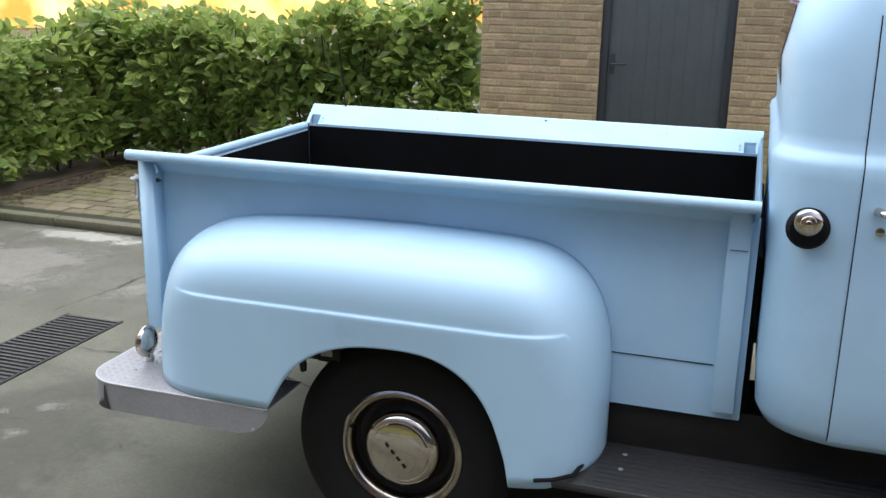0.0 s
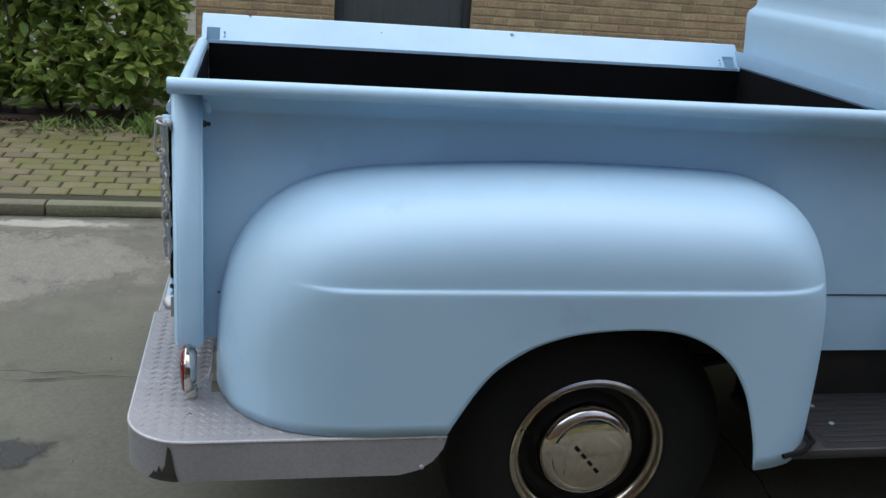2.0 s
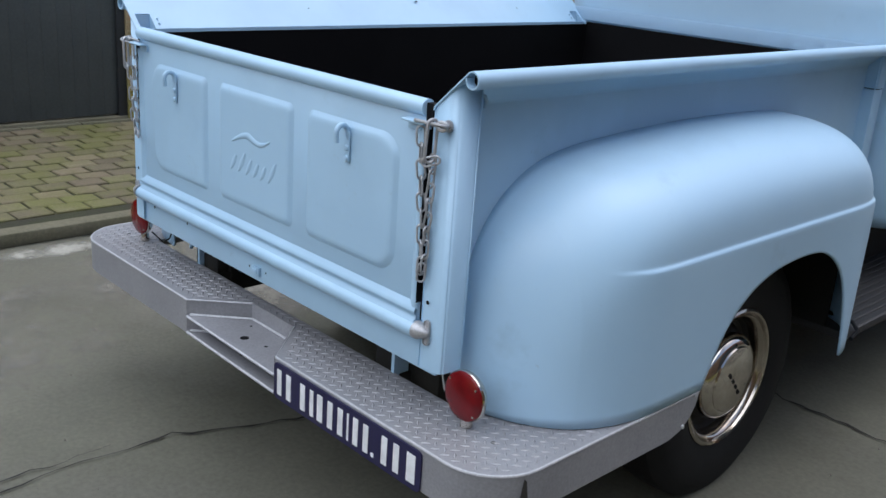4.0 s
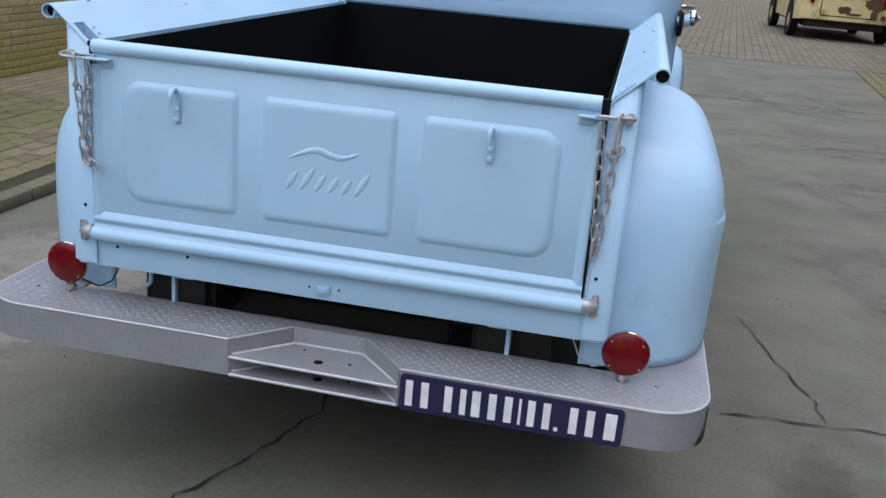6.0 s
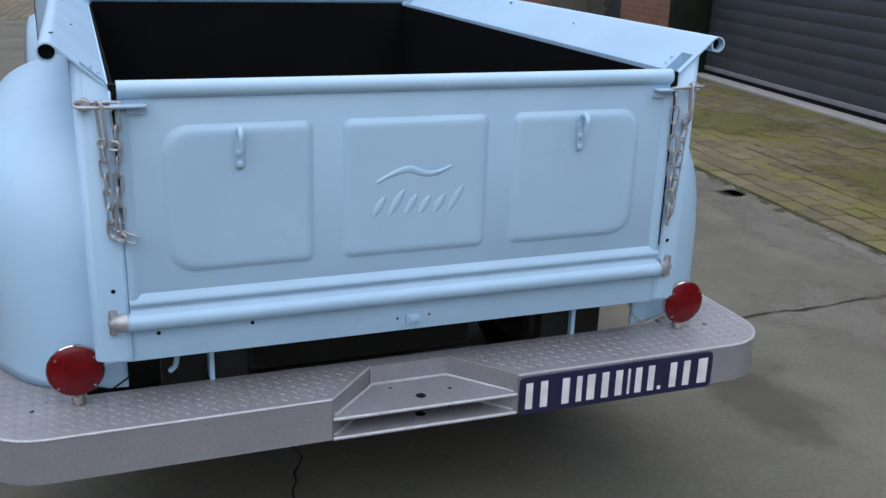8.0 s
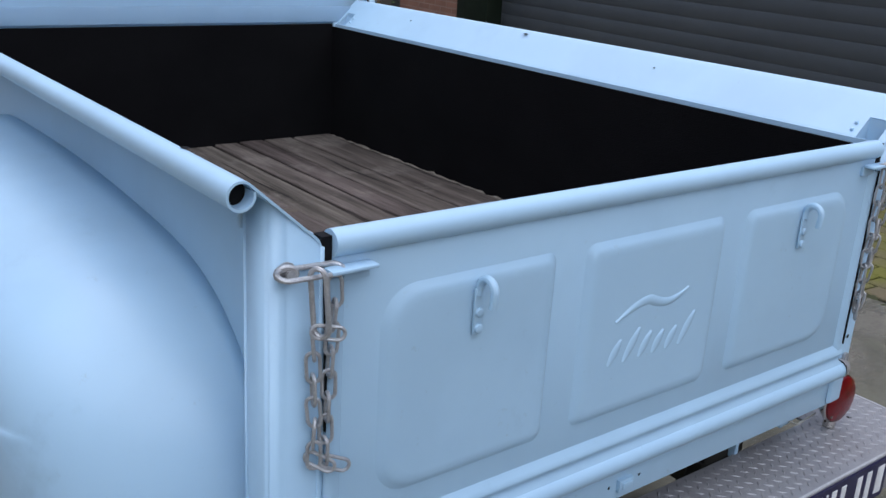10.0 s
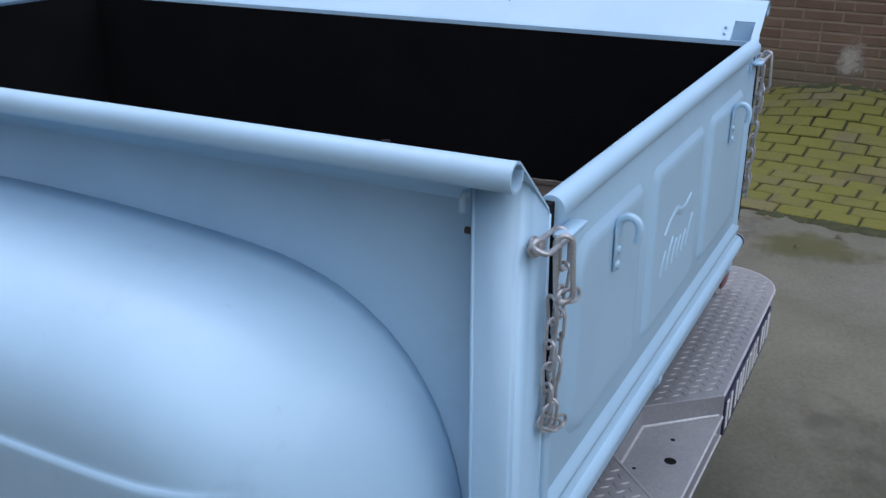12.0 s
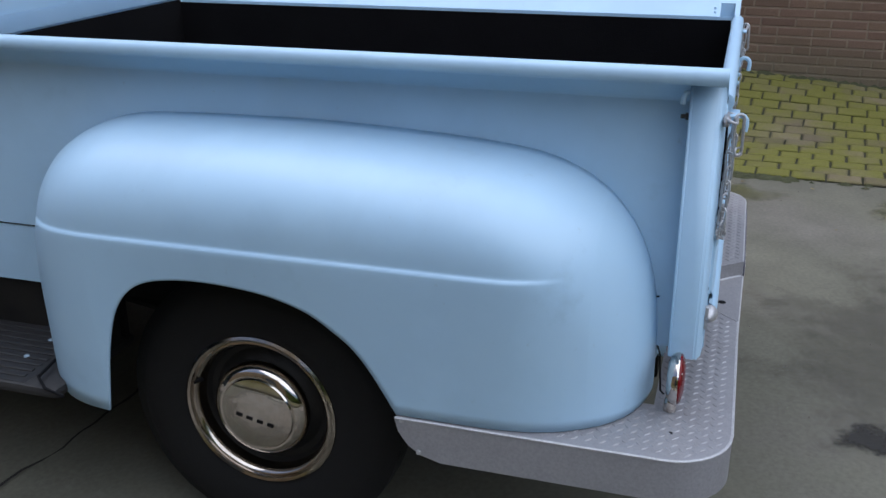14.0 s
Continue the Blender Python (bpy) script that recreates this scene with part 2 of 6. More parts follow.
BRICK_L = [surface("tan_brown_brick", (0.45, 0.325, 0.185), 0.9, col2=(0.29, 0.205, 0.115), scale=11.0, fine=70, vary=1.0, bump=0.9, pieces=k, piece_vary=0.20, hue=0.02, span=0.24,
                   third=(0.27, 0.232, 0.055), third_scale=2.2, third_at=0.38, low=(0.18, 0.85)) for k in ("object", "island")]
BRICK_R = [brick_mat("red_brown_brick", k, (0.180, 0.113, 0.075), (0.150, 0.125, 0.078), 0.34, (0.12, 0.50)) for k in ("object", "island")]
MORTAR_L = surface("tan_mortar", (0.49, 0.385, 0.235), 0.95, col2=(0.33, 0.245, 0.15), scale=12, fine=120, bump=0.6, third=(0.27, 0.235, 0.07), third_at=0.36, low=(0.18, 0.92))
MORTAR_R = surface("grey_mortar", (0.29, 0.222, 0.160), 0.95, col2=(0.22, 0.165, 0.118), scale=6, fine=120, bump=0.6, third=(0.175, 0.15, 0.095), third_at=0.34, low=(0.12, 0.50))
FARBRICK = surface("far_brick_wall", (0.26, 0.125, 0.085), 0.9, col2=(0.19, 0.09, 0.06), scale=3, fine=60, bump=0.4)
DOORGREY = surface("slate_grey_door_paint", (0.073, 0.080, 0.079), 0.5, col2=(0.058, 0.064, 0.063), scale=3, fine=60, vary=0.5, bump=0.05)
DOORFRAME = surface("dark_door_frame", (0.03, 0.032, 0.034), 0.55, bump=0.05)
GARAGE = surface("dark_slate_garage_panel", (0.058, 0.065, 0.072), 0.5, col2=(0.049, 0.055, 0.061), scale=2, fine=150, bump=0.06)
GREENPOST = surface("dark_green_post_paint", (0.006, 0.012, 0.006), 0.6, scale=5, bump=0.05, spec=0.25)
SILL = surface("pale_concrete_sill", (0.4, 0.38, 0.35), 0.8, scale=4, fine=80, bump=0.3)
PLANTER = surface("grey_fibre_planter", (0.125, 0.115, 0.10), 0.75, col2=(0.10, 0.09, 0.08), scale=4, fine=120, bump=0.3)
SOIL = surface("soil", (0.03, 0.022, 0.014), 0.95, bump=0.6, col2=(0.06, 0.04, 0.025), scale=20)
LEAF = [surface("laurel_leaf_" + n, c, 0.40, col2=tuple(v * 0.7 for v in c), scale=14, fine=60, vary=0.7, bump=0.1, pieces=k, piece_vary=0.45, spec=0.5)
        for n, c, k in (("single", (0.295, 0.375, 0.090), "object"), ("mass", (0.265, 0.345, 0.085), "island"))]
for leaf_mat in LEAF:
    # thin leaves let some light through
    lt = leaf_mat.node_tree
    thin = node(lt, "ShaderNodeBsdfTranslucent", Color=(0.46, 0.56, 0.16, 1))
    both = node(lt, "ShaderNodeMixShader", Fac=0.34)
    lt.links.new(lt.nodes["Principled BSDF"].outputs[0], both.inputs[1])
    lt.links.new(thin.outputs[0], both.inputs[2])
    lt.links.new(both.outputs[0], lt.nodes["Material Output"].inputs[0])
FERN = surface("planter_greenery", (0.045, 0.068, 0.017), 0.6, col2=(0.024, 0.04, 0.012), scale=12, bump=0.1, pieces="island", piece_vary=0.5)
TWIG = surface("hedge_wood", (0.05, 0.035, 0.022), 0.9, bump=0.4)
GRASS = surface("grass_tuft_green", (0.13, 0.21, 0.035), 0.6, col2=(0.18, 0.24, 0.06), scale=20, bump=0.1, pieces="island", piece_vary=0.4)
# golden sunlight of the distance, put into a plane that emits
GLOW = bpy.data.materials.new("sunset_glow_emission")
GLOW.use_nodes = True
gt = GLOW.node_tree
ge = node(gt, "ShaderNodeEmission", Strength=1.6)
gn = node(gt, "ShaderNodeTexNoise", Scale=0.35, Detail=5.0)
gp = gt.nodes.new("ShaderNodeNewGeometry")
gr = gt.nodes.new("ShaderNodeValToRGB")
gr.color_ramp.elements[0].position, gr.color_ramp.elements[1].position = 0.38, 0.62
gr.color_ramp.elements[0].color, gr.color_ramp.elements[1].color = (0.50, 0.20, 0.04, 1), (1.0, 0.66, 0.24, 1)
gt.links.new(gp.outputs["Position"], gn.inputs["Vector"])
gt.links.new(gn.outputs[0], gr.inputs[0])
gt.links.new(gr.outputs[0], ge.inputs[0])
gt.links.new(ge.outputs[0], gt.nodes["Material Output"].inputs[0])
MOSS = surface("dark_moss", (0.05, 0.055, 0.018), 0.95, col2=(0.03, 0.032, 0.012), scale=30, fine=200, bump=0.6)
OLDWOOD = surface("yellowed_gate_boards", (0.24, 0.19, 0.09), 0.85, col2=(0.16, 0.12, 0.06), scale=4, fine=60, bump=0.4)
CREAM = surface("cream_car_paint", (0.62, 0.52, 0.26), 0.45, col2=(0.5, 0.4, 0.18), scale=3, fine=60, vary=0.6, bump=0.05,
                third=(0.12, 0.05, 0.02), third_scale=2.6, third_at=0.60)
DARKRED = surface("dark_red_gasket", (0.09, 0.012, 0.014), 0.5, bump=0.0)
PLASTIC = surface("white_plastic", (0.45, 0.45, 0.42), 0.5, bump=0.02)
RUST = surface("rusty_car_panel", (0.10, 0.045, 0.02), 0.85, col2=(0.06, 0.03, 0.015), scale=8, bump=0.3)

GLASS = bpy.data.materials.new("window_glass")
GLASS.use_nodes = True
gb = GLASS.node_tree.nodes["Principled BSDF"]
gb.inputs["Base Color"].default_value = (0.8, 0.85, 0.85, 1)
gb.inputs["Roughness"].default_value = 0.03
gb.inputs["Transmission Weight"].default_value = 1.0
gb.inputs["IOR"].default_value = 1.45


# ---------------------------------------------------------------- mesh helpers
def thing(name, label, category, group="", kind="", at=None):
    ob = new(name)
    if at is not None:
        ob.matrix_world = at
    return tagged(ob, label, category, group, kind)


def finish(name, bm, material, smooth=35.0):
    me = bpy.data.meshes.new(name)
    bm.normal_update()
    bm.to_mesh(me)
    bm.free()
    me.materials.append(material)
    if smooth:
        me.polygons.foreach_set("use_smooth", [True] * len(me.polygons))
        me.set_sharp_from_angle(angle=radians(smooth))
    return me


def part(name, bm, material, parent=None, label="", smooth=35.0):
    ob = new(name, finish(name, bm, material, smooth))
    if parent:
        ob.parent = parent
    return tagged(ob, label)


def box(bm, x0, x1, y0, y1, z0, z1, bevel=0.0, m=None):
    r = bmesh.ops.create_cube(bm, size=1.0)
    vs = r["verts"]
    for v in vs:
        v.co = Vector((x0 + (v.co.x + 0.5) * (x1 - x0), y0 + (v.co.y + 0.5) * (y1 - y0), z0 + (v.co.z + 0.5) * (z1 - z0)))
    if bevel:
        es = list({e for v in vs for e in v.link_edges})
        r = bmesh.ops.bevel(bm, geom=es, offset=bevel, segments=2, affect="EDGES", profile=0.5)
        vs = list({v for f in r["faces"] for v in f.verts} | {v for v in vs if v.is_valid})
    if m is not None:
        for v in vs:
            v.co = m @ v.co
    return bm


def boxed(*args, **kw):
    return box(bmesh.new(), *args, **kw)


def tube(bm, points, r, seg=8, closed=False, caps=True):
    """A round wire along the points."""
    pts = [Vector(p) for p in points]
    n = len(pts)
    rings = []
    side = None
    for i, p in enumerate(pts):
        a, b = pts[(i - 1) % n] if (closed or i) else p, pts[(i + 1) % n] if (closed or i < n - 1) else p
        d = (b - a).normalized()
        if side is None:
            side = d.orthogonal().normalized()
        side = (side - d * side.dot(d)).normalized()
        up = d.cross(side)
        rad = r[i] if isinstance(r, (list, tuple)) else r
        rings.append([bm.verts.new(p + (side * math.cos(k * math.tau / seg) + up * math.sin(k * math.tau / seg)) * rad) for k in range(seg)])
    for i in range(n if closed else n - 1):
        a, b = rings[i], rings[(i + 1) % n]
        for k in range(seg):
            bm.faces.new((a[k], a[(k + 1) % seg], b[(k + 1) % seg], b[k]))
    if caps and not closed:
        bm.faces.new(rings[0][::-1])
        bm.faces.new(rings[-1])
    return bm


def lathe(bm, profile, seg=48, axis="x", at=(0, 0, 0), flip=False, close=False):
    """Turns (distance along the axis, radius) round the axis."""
    rings = []
    for a, r in profile:
        ring = []
        for k in range(seg):
            c, s = math.cos(k * math.tau / seg) * r, math.sin(k * math.tau / seg) * r
            co = {"x": (a, c, s), "y": (c, a, s), "z": (c, s, a)}[axis]
            ring.append(bm.verts.new(Vector(co) + Vector(at)))
        rings.append(ring)
    for a, b in zip(rings, rings[1:] + ([rings[0]] if close else [])):
        for k in range(seg):
            q = (a[k], a[(k + 1) % seg], b[(k + 1) % seg], b[k])
            bm.faces.new(q[::-1] if flip else q)
    bmesh.ops.remove_doubles(bm, verts=bm.verts, dist=1e-6)
    bmesh.ops.recalc_face_normals(bm, faces=bm.faces)
    return bm


def extrude_y(bm, profile, y0, y1, thick=0.0):
    """A bent sheet with the (x, z) profile from y0 to y1, with thickness on the right-hand side of the profile."""
    n = len(profile)
    off = []
    for i, (x, z) in enumerate(profile):
        a, b = profile[max(0, i - 1)], profile[min(n - 1, i + 1)]
        d = Vector((b[0] - a[0], b[1] - a[1])).normalized()
        off.append((x + d.y * thick, z - d.x * thick))
    loop = list(profile) + off[::-1]
    m = len(loop)
    a = [bm.verts.new((x, y0, z)) for x, z in loop]
    b = [bm.verts.new((x, y1, z)) for x, z in loop]
    for k in range(m):
        bm.faces.new((a[k], b[k], b[(k + 1) % m], a[(k + 1) % m]))
    for k in range(n - 1):
        bm.faces.new((a[k], a[k + 1], a[m - 2 - k], a[m - 1 - k]))
        bm.faces.new((b[k + 1], b[k], b[m - 1 - k], b[m - 2 - k]))
    return bm


def prism(bm, outline, z0, z1):
    """A solid with the plan outline (x, y), from z0 to z1."""
    a = [bm.verts.new((x, y, z0)) for x, y in outline]
    b = [bm.verts.new((x, y, z1)) for x, y in outline]
    n = len(a)
    bm.faces.new(a[::-1])
    bm.faces.new(b)
    for i in range(n):
        bm.faces.new((a[i], a[(i + 1) % n], b[(i + 1) % n], b[i]))
    bmesh.ops.recalc_face_normals(bm, faces=bm.faces)
    return bm


def rounded(x0, x1, z0, z1, radii, seg=6):
    """A rounded rectangle outline, counter-clockwise; radii for bottom-left, bottom-right, top-right, top-left."""
    pts = []
    for (cx, cz, a0), r in zip(((x0, z0, 180), (x1, z0, 270), (x1, z1, 0), (x0, z1, 90)), radii):
        ox, oz = cx + (r if cx == x0 else -r), cz + (r if cz == z0 else -r)
        for k in range(seg + 1):
            a = radians(a0 + 90 * k / seg)
            pts.append((ox + r * math.cos(a), oz + r * math.sin(a)))
    return pts


def pad(bm, outline, y0, y1, inset):
    """A raised pad with chamfered sides on a rear-facing panel: outline (x, z) at y0, smaller by inset at y1."""
    cx, cz = sum(p[0] for p in outline) / len(outline), sum(p[1] for p in outline) / len(outline)
    hw, hh = max(p[0] for p in outline) - cx, max(p[1] for p in outline) - cz
    loops = []
    for f, y in ((0.0, y0), (0.35, y0 + (y1 - y0) * 0.25), (0.65, y0 + (y1 - y0) * 0.75), (1.0, y1)):
        sx, sz = 1 - inset * f / hw, 1 - inset * f / hh
        loops.append([bm.verts.new((cx + (x - cx) * sx, y, cz + (z - cz) * sz)) for x, z in outline])
    n = len(outline)
    for a, b in zip(loops, loops[1:]):
        for k in range(n):
            bm.faces.new((a[k], a[(k + 1) % n], b[(k + 1) % n], b[k]))
    for f in (1.5, 2.4):
        loops.append([bm.verts.new((cx + (x - cx) * (1 - inset * f / hw), y1, cz + (z - cz) * (1 - inset * f / hh))) for x, z in outline])
        for k in range(n):
            bm.faces.new((loops[-2][k], loops[-2][(k + 1) % n], loops[-1][(k + 1) % n], loops[-1][k]))
    bm.faces.new(loops[-1])
    bmesh.ops.recalc_face_normals(bm, faces=bm.faces)
    return bm


def interp(x, table):
    for (a, u), (b, v) in zip(table, table[1:]):
        if x <= b:
            return u + (v - u) * max(0.0, (x - a)) / (b - a)
    return table[-1][1]


def quad_prisms(name, cells, material, parent, label="", limit=300, piece="brick", mats=None, stuff="rest"):
    """Pieces on a surface. cells: (matrix, size key). The first ones become objects that share meshes, the rest one joined mesh."""
    shared = {}
    for m, key in cells[:limit]:
        if key not in shared:
            bm = bmesh.new()
            piece_mesh(bm, Matrix(), key)
            shared[key] = finish(piece, bm, mats[0], 30)
        ob = new(piece, shared[key])
        ob.parent = parent
        ob.matrix_basis = m
    if cells[limit:]:
        verts, faces = [], []
        for m, key in cells[limit:]:
            k = len(verts)
            vs, fs = piece_data(key)
            verts += [m @ Vector(v) for v in vs]
            faces += [[i + k for i in f] for f in fs]
        me = bpy.data.meshes.new(stuff)
        me.from_pydata(verts, [], faces)
        me.materials.append(mats[1])
        ob = new(stuff, me)
        ob.parent = parent
        tagged(ob, label, kind="stuff")


def piece_data(key):
    """A block with chamfered top edges: length, width, height; its base lies at z = 0."""
    l, w, h = key
    c = min(l, w) * 0.07
    b = [(-l / 2, -w / 2, -0.002), (l / 2, -w / 2, -0.002), (l / 2, w / 2, -0.002), (-l / 2, w / 2, -0.002)]
    s = [(x, y, h - c * 0.6) for x, y, _ in b]
    t = [(x - math.copysign(c, x), y - math.copysign(c, y), h) for x, y, _ in b]
    faces = [[8, 9, 10, 11]]
    for k in range(4):
        j = (k + 1) % 4
        faces += [[k, j, 4 + j, 4 + k], [4 + k, 4 + j, 8 + j, 8 + k]]
    return b + s + t, faces


def piece_mesh(bm, m, key):
    vs, fs = piece_data(key)
    vs = [bm.verts.new(m @ Vector(v)) for v in vs]
    for f in fs:
        bm.faces.new([vs[i] for i in f])


# ---------------------------------------------------------------- ground
RIGHT = pose(2.84, 0, 0, 0, 0, -4.46)      # edge of the concrete beside the mossy pavers
FACADE = pose(4.95, 0, 0, 0, 0, -5.71)     # face of the garage building
KERB_X, WALL_X, PAVE_Z = -2.25, -4.37, 0.058


def sheet(name, corners, z, material, parent=None, cuts=0):
    bm = bmesh.new()
    bm.faces.new([bm.verts.new((x, y, z)) for x, y in corners])
    return part(name, bm, material, parent, smooth=0)


ground = tagged(sheet("ground", [(-300, -300), (300, -300), (300, 300), (-300, 300)], 0.0, CONCRETE),
                "worn grey concrete driveway with cracks and stains", "ground", kind="structure")


def crack(points, width, seed):
    """A ragged, thin dark crack lying in the concrete."""
    rnd = random.Random(seed)
    pts = []
    for (x0, y0), (x1, y1) in zip(points, points[1:]):
        n = max(2, int(math.hypot(x1 - x0, y1 - y0) / 0.045))
        for k in range(n):
            f = k / n
            pts.append(Vector((x0 + (x1 - x0) * f + rnd.uniform(-0.011, 0.011), y0 + (y1 - y0) * f + rnd.uniform(-0.011, 0.011), 0)))
    pts.append(Vector((*points[-1], 0)))
    bm = bmesh.new()
    prev = None
    for i, p in enumerate(pts):
        d = (pts[min(i + 1, len(pts) - 1)] - pts[max(i - 1, 0)]).normalized()
        w = width * rnd.choice((0.35, 0.7, 1.0, 1.2)) * rnd.uniform(0.6, 1.1) * (0.35 if i in (0, len(pts) - 1) else 1)
        n = Vector((-d.y, d.x, 0)) * w
        a, b = bm.verts.new(p + n + Vector((0, 0, 0.0060))), bm.verts.new(p - n + Vector((0, 0, 0.0060)))
        if prev:
            bm.faces.new((prev[0], a, b, prev[1]))
        prev = (a, b)
    bmesh.ops.recalc_face_normals(bm, faces=bm.faces)
    return part("crack", bm, CRACK, ground, smooth=0)


crack([(-2.20, -1.38), (-2.06, -1.405), (-1.95, -1.425), (-1.80, -1.47), (-1.57, -1.535), (-1.40, -1.525), (-1.18, -1.53), (-0.94, -1.575), (-0.70, -1.60)], 0.0055, 1)
crack([(-0.29, -1.14), (-0.32, -0.88), (-0.35, -0.55), (-0.362, -0.43), (-0.375, -0.33), (-0.368, -0.2), (-0.37, -0.06), (-0.32, 0.06), (-0.27, 0.15), (-0.235, 0.29), (-0.19, 0.44), (-0.165, 0.52), (-0.19, 0.60), (-0.14, 0.75), (-0.1, 1.0)], 0.0048, 2)
crack([(1.1, 0.97), (1.21, 1.0), (1.375, 1.0), (1.67, 1.03), (2.16, 1.04), (2.5, 1.06), (2.9, 1.09)], 0.0060, 3)
crack([(1.45, 1.04), (1.42, 1.22), (1.38, 1.36), (1.315, 1.56), (1.28, 1.75), (1.2, 2.0)], 0.0036, 4)
crack([(-1.6, 1.83), (-0.83, 1.815), (-0.55, 1.777), (0.2, 1.75), (1.1, 1.72)], 0.0050, 5)
crack([(2.0, 4.72), (2.52, 4.66), (2.8, 4.64), (3.09, 4.67)], 0.009, 6)
crack([(2.2, 6.40), (2.77, 6.49), (3.1, 6.50), (3.28, 6.52)], 0.011, 7)
crack([(1.0, 8.9), (2.2, 8.93), (3.5, 8.95)], 0.012, 8)
crack([(-0.42, -0.68), (-0.40, -0.40), (-0.41, -0.22)], 0.0025, 9)


LAYER = [0.0012]


def stain(x, y, rx, ry, material, turn=0.0):
    """A thin film on the concrete that frays out; each one lies a little above the last."""
    bm = bmesh.new()
    bm.faces.new([bm.verts.new((u * rx * 1.5, v * ry * 1.5, 0)) for u, v in ((-1, -1), (1, -1), (1, 1), (-1, 1))])
    ob = part("stain", bm, material, ground, smooth=0)
    ob.matrix_basis = pose(x, y, LAYER[0], 0, 0, turn)
    LAYER[0] += 0.00008
    return ob


rg = random.Random(77)
for x, y, rx, ry, a in ((2.1, 2.75, 0.6, 0.75, 0), (2.3, 4.6, 0.55, 0.62, 3), (2.15, 1.0, 0.45, 0.55, 10),
                        (2.5, 6.6, 0.7, 0.72, -4), (2.4, 9.2, 0.9, 1.0, -4), (2.62, 0.7, 0.25, 0.7, -4), (2.70, 1.9, 0.27, 0.8, -4), (2.78, 3.2, 0.28, 0.8, -4), (2.88, 4.5, 0.28, 0.8, -4)):
    stain(x, y, rx, ry, DRY, a)
for x, y, rx, ry, a in ((-1.35, -2.45, 0.85, 0.95, 8), (-1.52, -0.85, 0.85, 1.15, 0), (-1.55, 1.15, 0.72, 1.2, 0), (-1.4, 3.1, 0.75, 1.1, 0)):
    stain(x, y, rx, ry, BLEACHED, a)
for x, y, rx, ry in ((-2.12, 0.9, 0.11, 1.2), (-2.12, -0.75, 0.11, 0.6), (-2.09, -2.45, 0.17, 0.8)):
    stain(x, y, rx, ry, PALE)
for y in (1.5, 3.9, 6.2):
    stain(2.76 + 0.078 * y, y, 0.075, 0.85, LIMESPOT, -4.46)
# darker frayed patches on the concrete behind and beside the truck
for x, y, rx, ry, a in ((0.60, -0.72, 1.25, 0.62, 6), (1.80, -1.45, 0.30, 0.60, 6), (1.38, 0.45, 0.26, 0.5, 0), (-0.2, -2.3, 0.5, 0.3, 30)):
    stain(x, y, rx, ry, DARK_PATCH, a)
for k in range(4):
    y = -2.7 + k * 0.90
    stain(2.55 + y * 0.078 + rg.uniform(-0.3, 0.1), y, rg.uniform(0.14, 0.3), rg.uniform(0.28, 0.35), ALGAE)
for x, y, rx, ry, m in ((0.12, -0.50, 0.12, 0.13, OILSPOT), (0.30, -0.76, 0.09, 0.09, LIMESPOT), (0.56, -0.735, 0.07, 0.08, LIMESPOT),
                        (0.42, -0.92, 0.05, 0.05, LIMESPOT), (2.46, 3.20, 0.026, 0.020, OILSPOT), (1.9, 2.3, 0.02, 0.02, OILSPOT),
                        (2.3, 9.3, 0.32, 0.10, LIMESPOT), (2.6, 7.9, 0.28, 0.09, LIMESPOT)):
    stain(x, y, rx, ry, m)

# gully grate set in the concrete
grate = thing("drain_grate", "dark cast-iron drain grate set in the concrete", "drain grate", at=pose(0, -1.32, 0))
part("frame", box(boxed(-0.70, 0.30, -0.18, -0.165, 0.0, 0.006), -0.70, 0.30, 0.165, 0.18, 0.0, 0.006), BLACK, grate)
# flat black plate paints the dark of the pit
part("pit", boxed(-0.69, 0.29, -0.165, 0.165, 0.0, 0.002), GAP, grate)
bar = boxed(-0.009, 0.009, -0.165, 0.165, 0.002, 0.007)
bar_mesh = finish("slat", bar, OIL)
for k in range(27):
    ob = new("slat", bar_mesh)
    ob.parent = grate
    ob.location = (-0.675 + k * 0.0365, 0, 0)

# kerb of the hedge-side pavement
kerb = thing("kerb", "mossy concrete kerb stones beside the pavement", "kerb", kind="structure")
stone = finish("kerb_stone", boxed(-0.10, 0.0, 0.004, 0.996, 0.0, 0.066, bevel=0.010), KERB)
for k in range(-5, 18):
    ob = new("kerb_stone", stone)
    ob.parent = kerb
    ob.location = (KERB_X, k * 1.0 - 0.18 + 0.3, 0)

pavement_l = tagged(part("pavement", boxed(WALL_X - 1.6, KERB_X - 0.10, -6.0, 17.5, 0.0, PAVE_Z - 0.008), JOINT, smooth=0),
                    "raised pavement of mossy tan pavers beside the hedge", "pavement", kind="structure")


def bank(x, y):
    """The pavers rise in a bank against the brick wall (x, y from the paver edge)."""
    f = min(1.0, max(0.0, (x - 0.7) / 1.5))
    g = min(1.0, max(0.0, (y + 2.7) / 2.9)) * min(1.0, max(0.0, (1.5 - y) / 1.1))
    return 0.20 * f * f * (3 - 2 * f) * g


bm = bmesh.new()
grid = [[bm.verts.new((0.13 * i, -7.0 + 0.25 * j, 0.004 + bank(0.13 * i, -7.0 + 0.25 * j))) for j in range(84)] for i in range(21)]
for a, b in zip(grid, grid[1:]):
    for j in range(83):
        bm.faces.new((a[j], b[j], b[j + 1], a[j + 1]))
bmesh.ops.recalc_face_normals(bm, faces=bm.faces)
pavement_r = tagged(part("pavement", bm, JOINT), "flush pavement of mossy pavers banked against the brick wall", "pavement", kind="structure")
pavement_r.matrix_world = RIGHT


